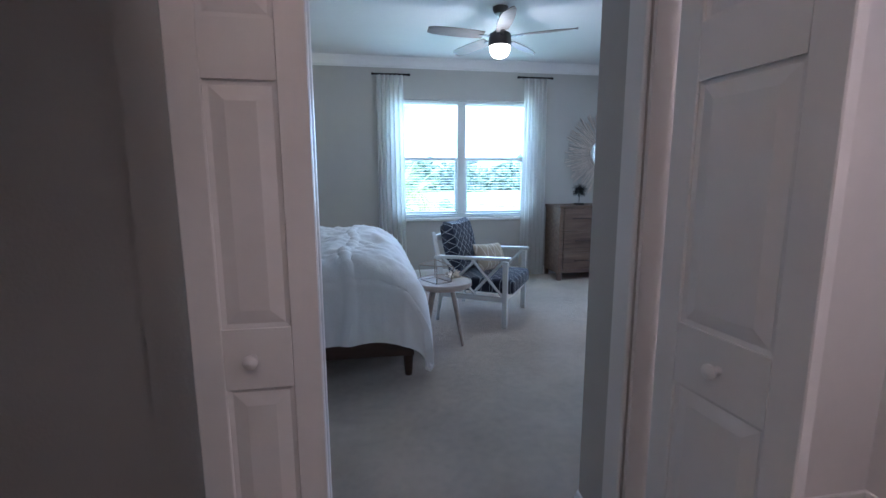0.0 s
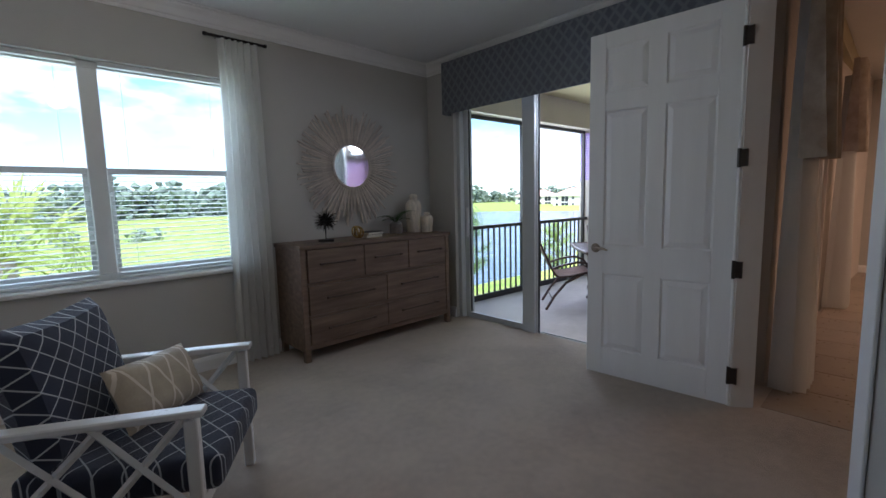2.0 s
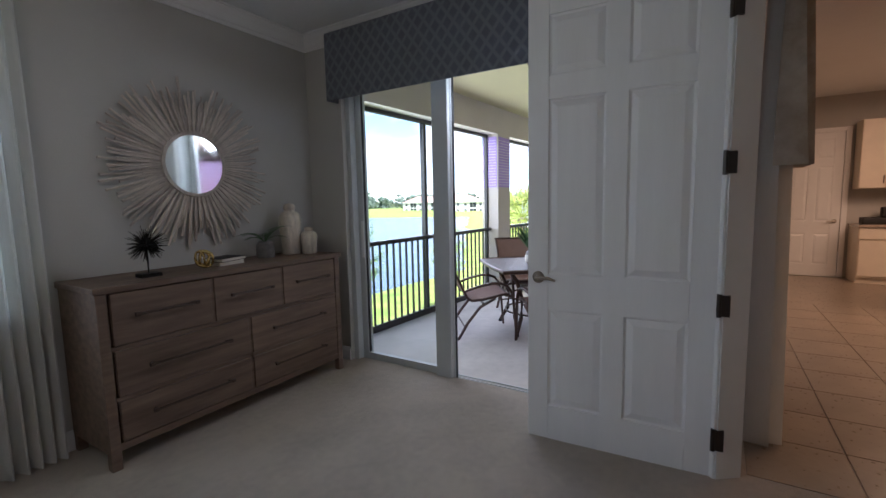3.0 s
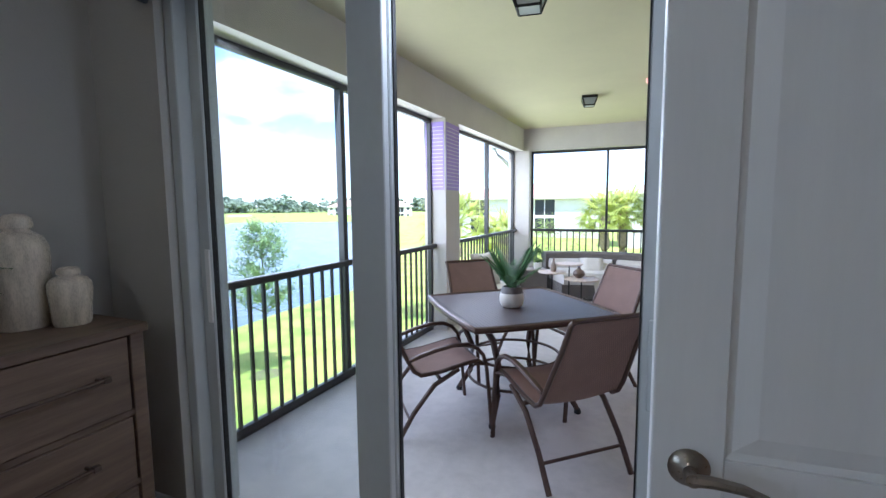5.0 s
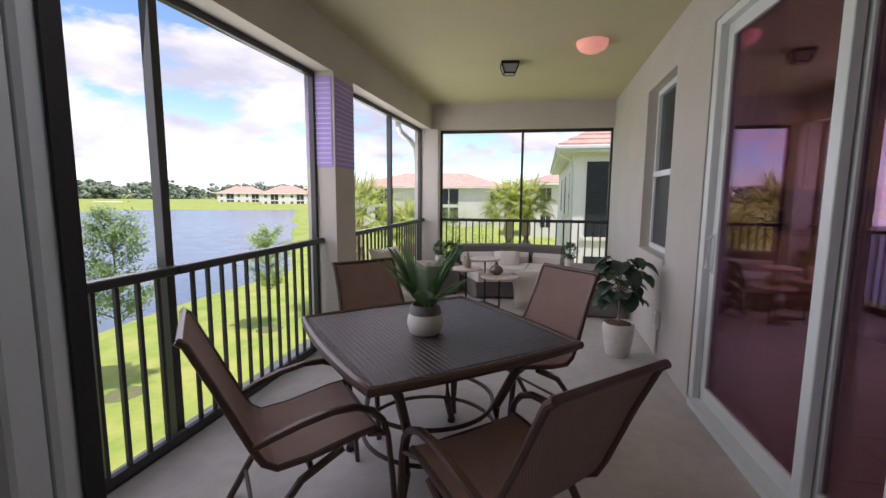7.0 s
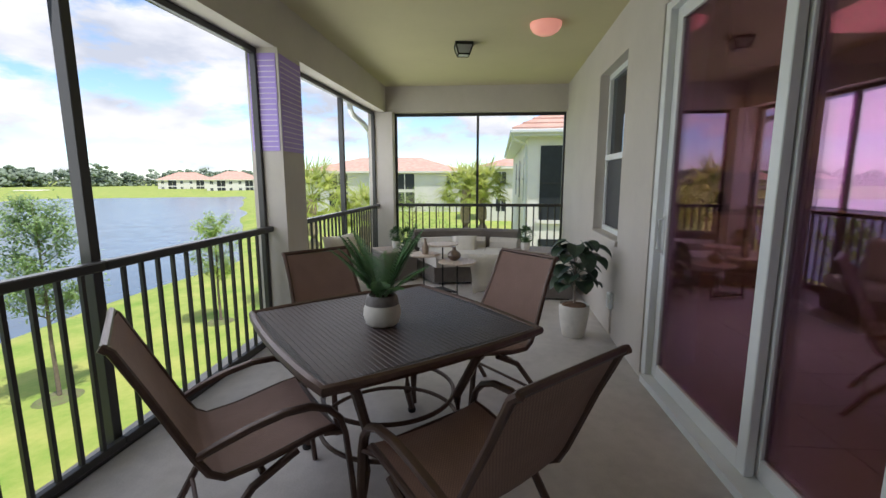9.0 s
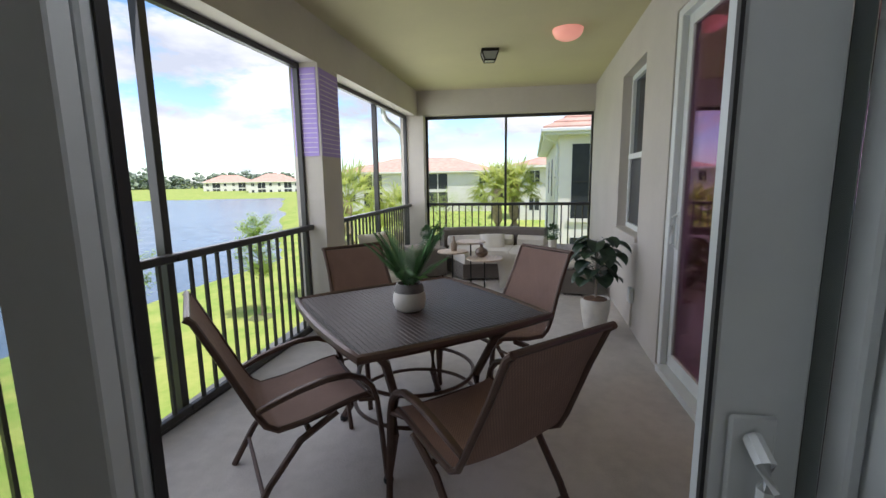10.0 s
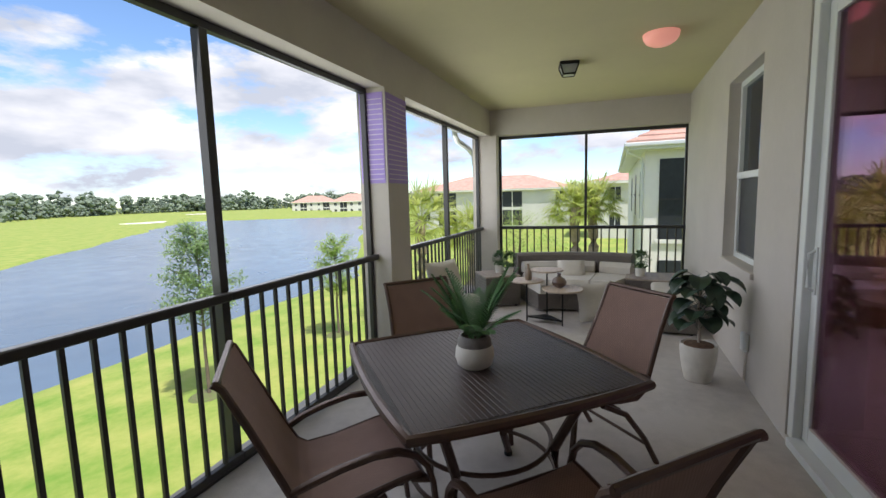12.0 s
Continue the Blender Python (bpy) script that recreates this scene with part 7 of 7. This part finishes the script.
def villa(label, at, turn, w, d, floors, rise, cols, gaps, blank=()):
    """A block of flats: w wide (x), d deep (y); its front is the -x face. gaps: columns that are open dark lanais."""
    h = thing("apartment_house", label, "building", at, turn, "houses across the lawn and lake")
    H = floors * 3.0 + 0.3
    part("wall", a_box(-d / 2, d / 2, -w / 2, w / 2, -1.0, H), M_HOUSESHADE, h)
    part("roof", hip_roof(bmesh.new(), -d / 2, d / 2, -w / 2, w / 2, H, rise, 0.7), M_ROOF, h, "terracotta tile hip roof")
    part("eave_board", a_box(-d / 2 - 0.68, d / 2 + 0.68, -w / 2 - 0.68, w / 2 + 0.68, H - 0.28, H - 0.004), M_HOUSE, h)
    for f in range(floors):
        for c in range(cols):
            y = -w / 2 + w * (c + 0.5) / cols
            z = f * 3.0 + 0.3
            if c in blank:
                continue
            if c in gaps:
                win = part("balcony", a_box(-d / 2 - 0.012, -d / 2 + 0.02, y - w / cols * 0.43, y + w / cols * 0.43, z + 0.05, z + 2.55), M_WINDARK, h, "dark screened balcony")
                part("balcony_rail", a_box(-d / 2 - 0.09, -d / 2 - 0.03, y - w / cols * 0.43, y + w / cols * 0.43, z + 0.95, z + 1.05), M_BRONZE, win)
                part("balcony_post", a_box(-d / 2 - 0.09, -d / 2 - 0.02, y - 0.06, y + 0.06, z + 0.05, z + 2.55), M_HOUSE, win)
            else:
                win = part("window", a_box(-d / 2 - 0.012, -d / 2 + 0.02, y - 0.55, y + 0.55, z + 0.95, z + 2.35), M_WINDARK, h)
                part("frame", a_box(-d / 2 - 0.05, -d / 2 - 0.013, y - 0.03, y + 0.03, z + 0.95, z + 2.35), M_VINYL, win)
    for s in (-1, 1):
        for f in range(floors):
            for x in (-d / 4, d / 4):
                part("window", a_box(x - 0.5, x + 0.5, s * w / 2 - 0.02, s * w / 2 + 0.012, f * 3.0 + 1.25, f * 3.0 + 2.55), M_WINDARK, h)
    return h


villa("white two-storey house with terracotta roof across the lawn", (84, 19.95, -3.6), 0, 25.9, 15, 2, 2.5, 7, (2, 5), (1, 4))
villa("white two-storey house with terracotta roof by the lake", (197, 112.5, -4.9), 30, 22, 16, 2, 3.6, 6, (1, 4))
villa("white two-storey house with terracotta roof by the lake", (221, 151, -4.9), 30, 24, 16, 2, 3.6, 6, (1, 4))
villa("white two-storey house with terracotta roof behind the palms", (62, -6.2, -3.5), 0, 20, 14, 2, 2.3, 5, (1, 3))


def next_house():
    """The neighbouring unit: stucco walls, white eaves and a tiled hip roof."""
    h = thing("neighbour_house", "neighbouring cream stucco house with tiled roof and gutters", "building", (0, 0, 0))
    skewed(h, 19.06, 2.97)
    X0, X1, Y0, Y1, Z0, Z1 = 19.06, 34.0, -13.0, 2.97, -4.4, 2.69
    part("wall", a_box(X0, X1, Y0, Y1, Z0, Z1), M_HOUSE, h)
    part("soffit", a_box(X0 - 0.48, X1 + 0.48, Y0 - 0.48, Y1 + 0.48, Z1, Z1 + 0.05), M_VINYL, h)
    part("fascia", a_box(X0 - 0.5, X1 + 0.5, Y0 - 0.5, Y1 + 0.5, Z1 + 0.05, Z1 + 0.19), M_VINYL, h, "white eave board")
    part("gutter", a_box(X0 - 0.60, X0 - 0.5, Y0 - 0.55, Y1 + 0.6, Z1 + 0.08, Z1 + 0.20, 0.02), M_VINYL, h)
    part("gutter", a_box(X0 - 0.5, X1 + 0.55, Y1 + 0.5, Y1 + 0.6, Z1 + 0.08, Z1 + 0.20, 0.02), M_VINYL, h)
    part("downpipe", tube(bmesh.new(), [(X0 - 0.42, Y1 + 0.54, Z1 + 0.10), (X0 - 0.36, Y1 + 0.50, Z1 - 0.08), (X0 + 0.10, Y1 + 0.10, Z1 - 0.22), (X0 + 0.14, Y1 + 0.06, Z1 - 0.4), (X0 + 0.14, Y1 + 0.06, Z0)], 0.045, 8), M_VINYL, h, "white rain pipe", True)
    part("roof", hip_roof(bmesh.new(), X0, X1, Y0, Y1, Z1 + 0.19, 4.3, 0.52), M_ROOF, h, "terracotta tile hip roof")
    tile_courses(h, X0, X1, Y0, Y1, Z1 + 0.20, 4.3, 0.54, 24)
    for (y0, y1, z0, z1) in ((0.3, 2.57, 0.02, 2.42), (-2.9, -0.6, 0.02, 2.42), (0.3, 2.57, -3.0, -0.62), (-2.9, -0.6, -3.0, -0.62)):
        w = part("window", a_box(X0 - 0.02, X0 + 0.02, y0, y1, z0, z1), M_WINDARK, h, "dark screened opening")
        part("frame", a_box(X0 - 0.045, X0 - 0.02, y0, y1, (z0 + z1) / 2 - 0.025, (z0 + z1) / 2 + 0.025), M_BRONZE, w)
        part("sill", a_box(X0 - 0.07, X0 + 0.01, y0 - 0.08, y1 + 0.08, z0 - 0.12, z0 - 0.003), M_HOUSE, w)
    for x in (19.45, 20.55, 24.2, 28.0):
        w = part("window", a_box(x, x + 0.75, Y1 - 0.02, Y1 + 0.02, 0.55, 2.15), M_WINDARK, h, "tall dark window")
        part("frame", a_box(x, x + 0.75, Y1 + 0.02, Y1 + 0.045, 1.33, 1.38), M_BRONZE, w)


next_house()
slab("wall_lower_storey", 4.62, 11.40, -4.0, 6.40, -4.6, -0.36, M_STUCCO)
slab("wall_lower_bedroom", -3.0, 4.62, -4.0, 6.68, -4.6, -0.26, M_STUCCO)
slab("roof_house", -3.6, 12.0, -4.6, 7.1, 3.12, 3.3, M_CEIL)
wall("wall_upper_north", "x", -1.64, 4.72, 6.52, 6.70, 2.99, 3.12, M_STUCCO)
wall("wall_upper_lanai", "x", 4.72, 11.46, 6.22, 6.46, 2.94, 3.12, M_STUCCO)
wall("wall_upper_east", "y", 3.49, 6.2, 11.22, 11.46, 2.94, 3.12, M_STUCCO)
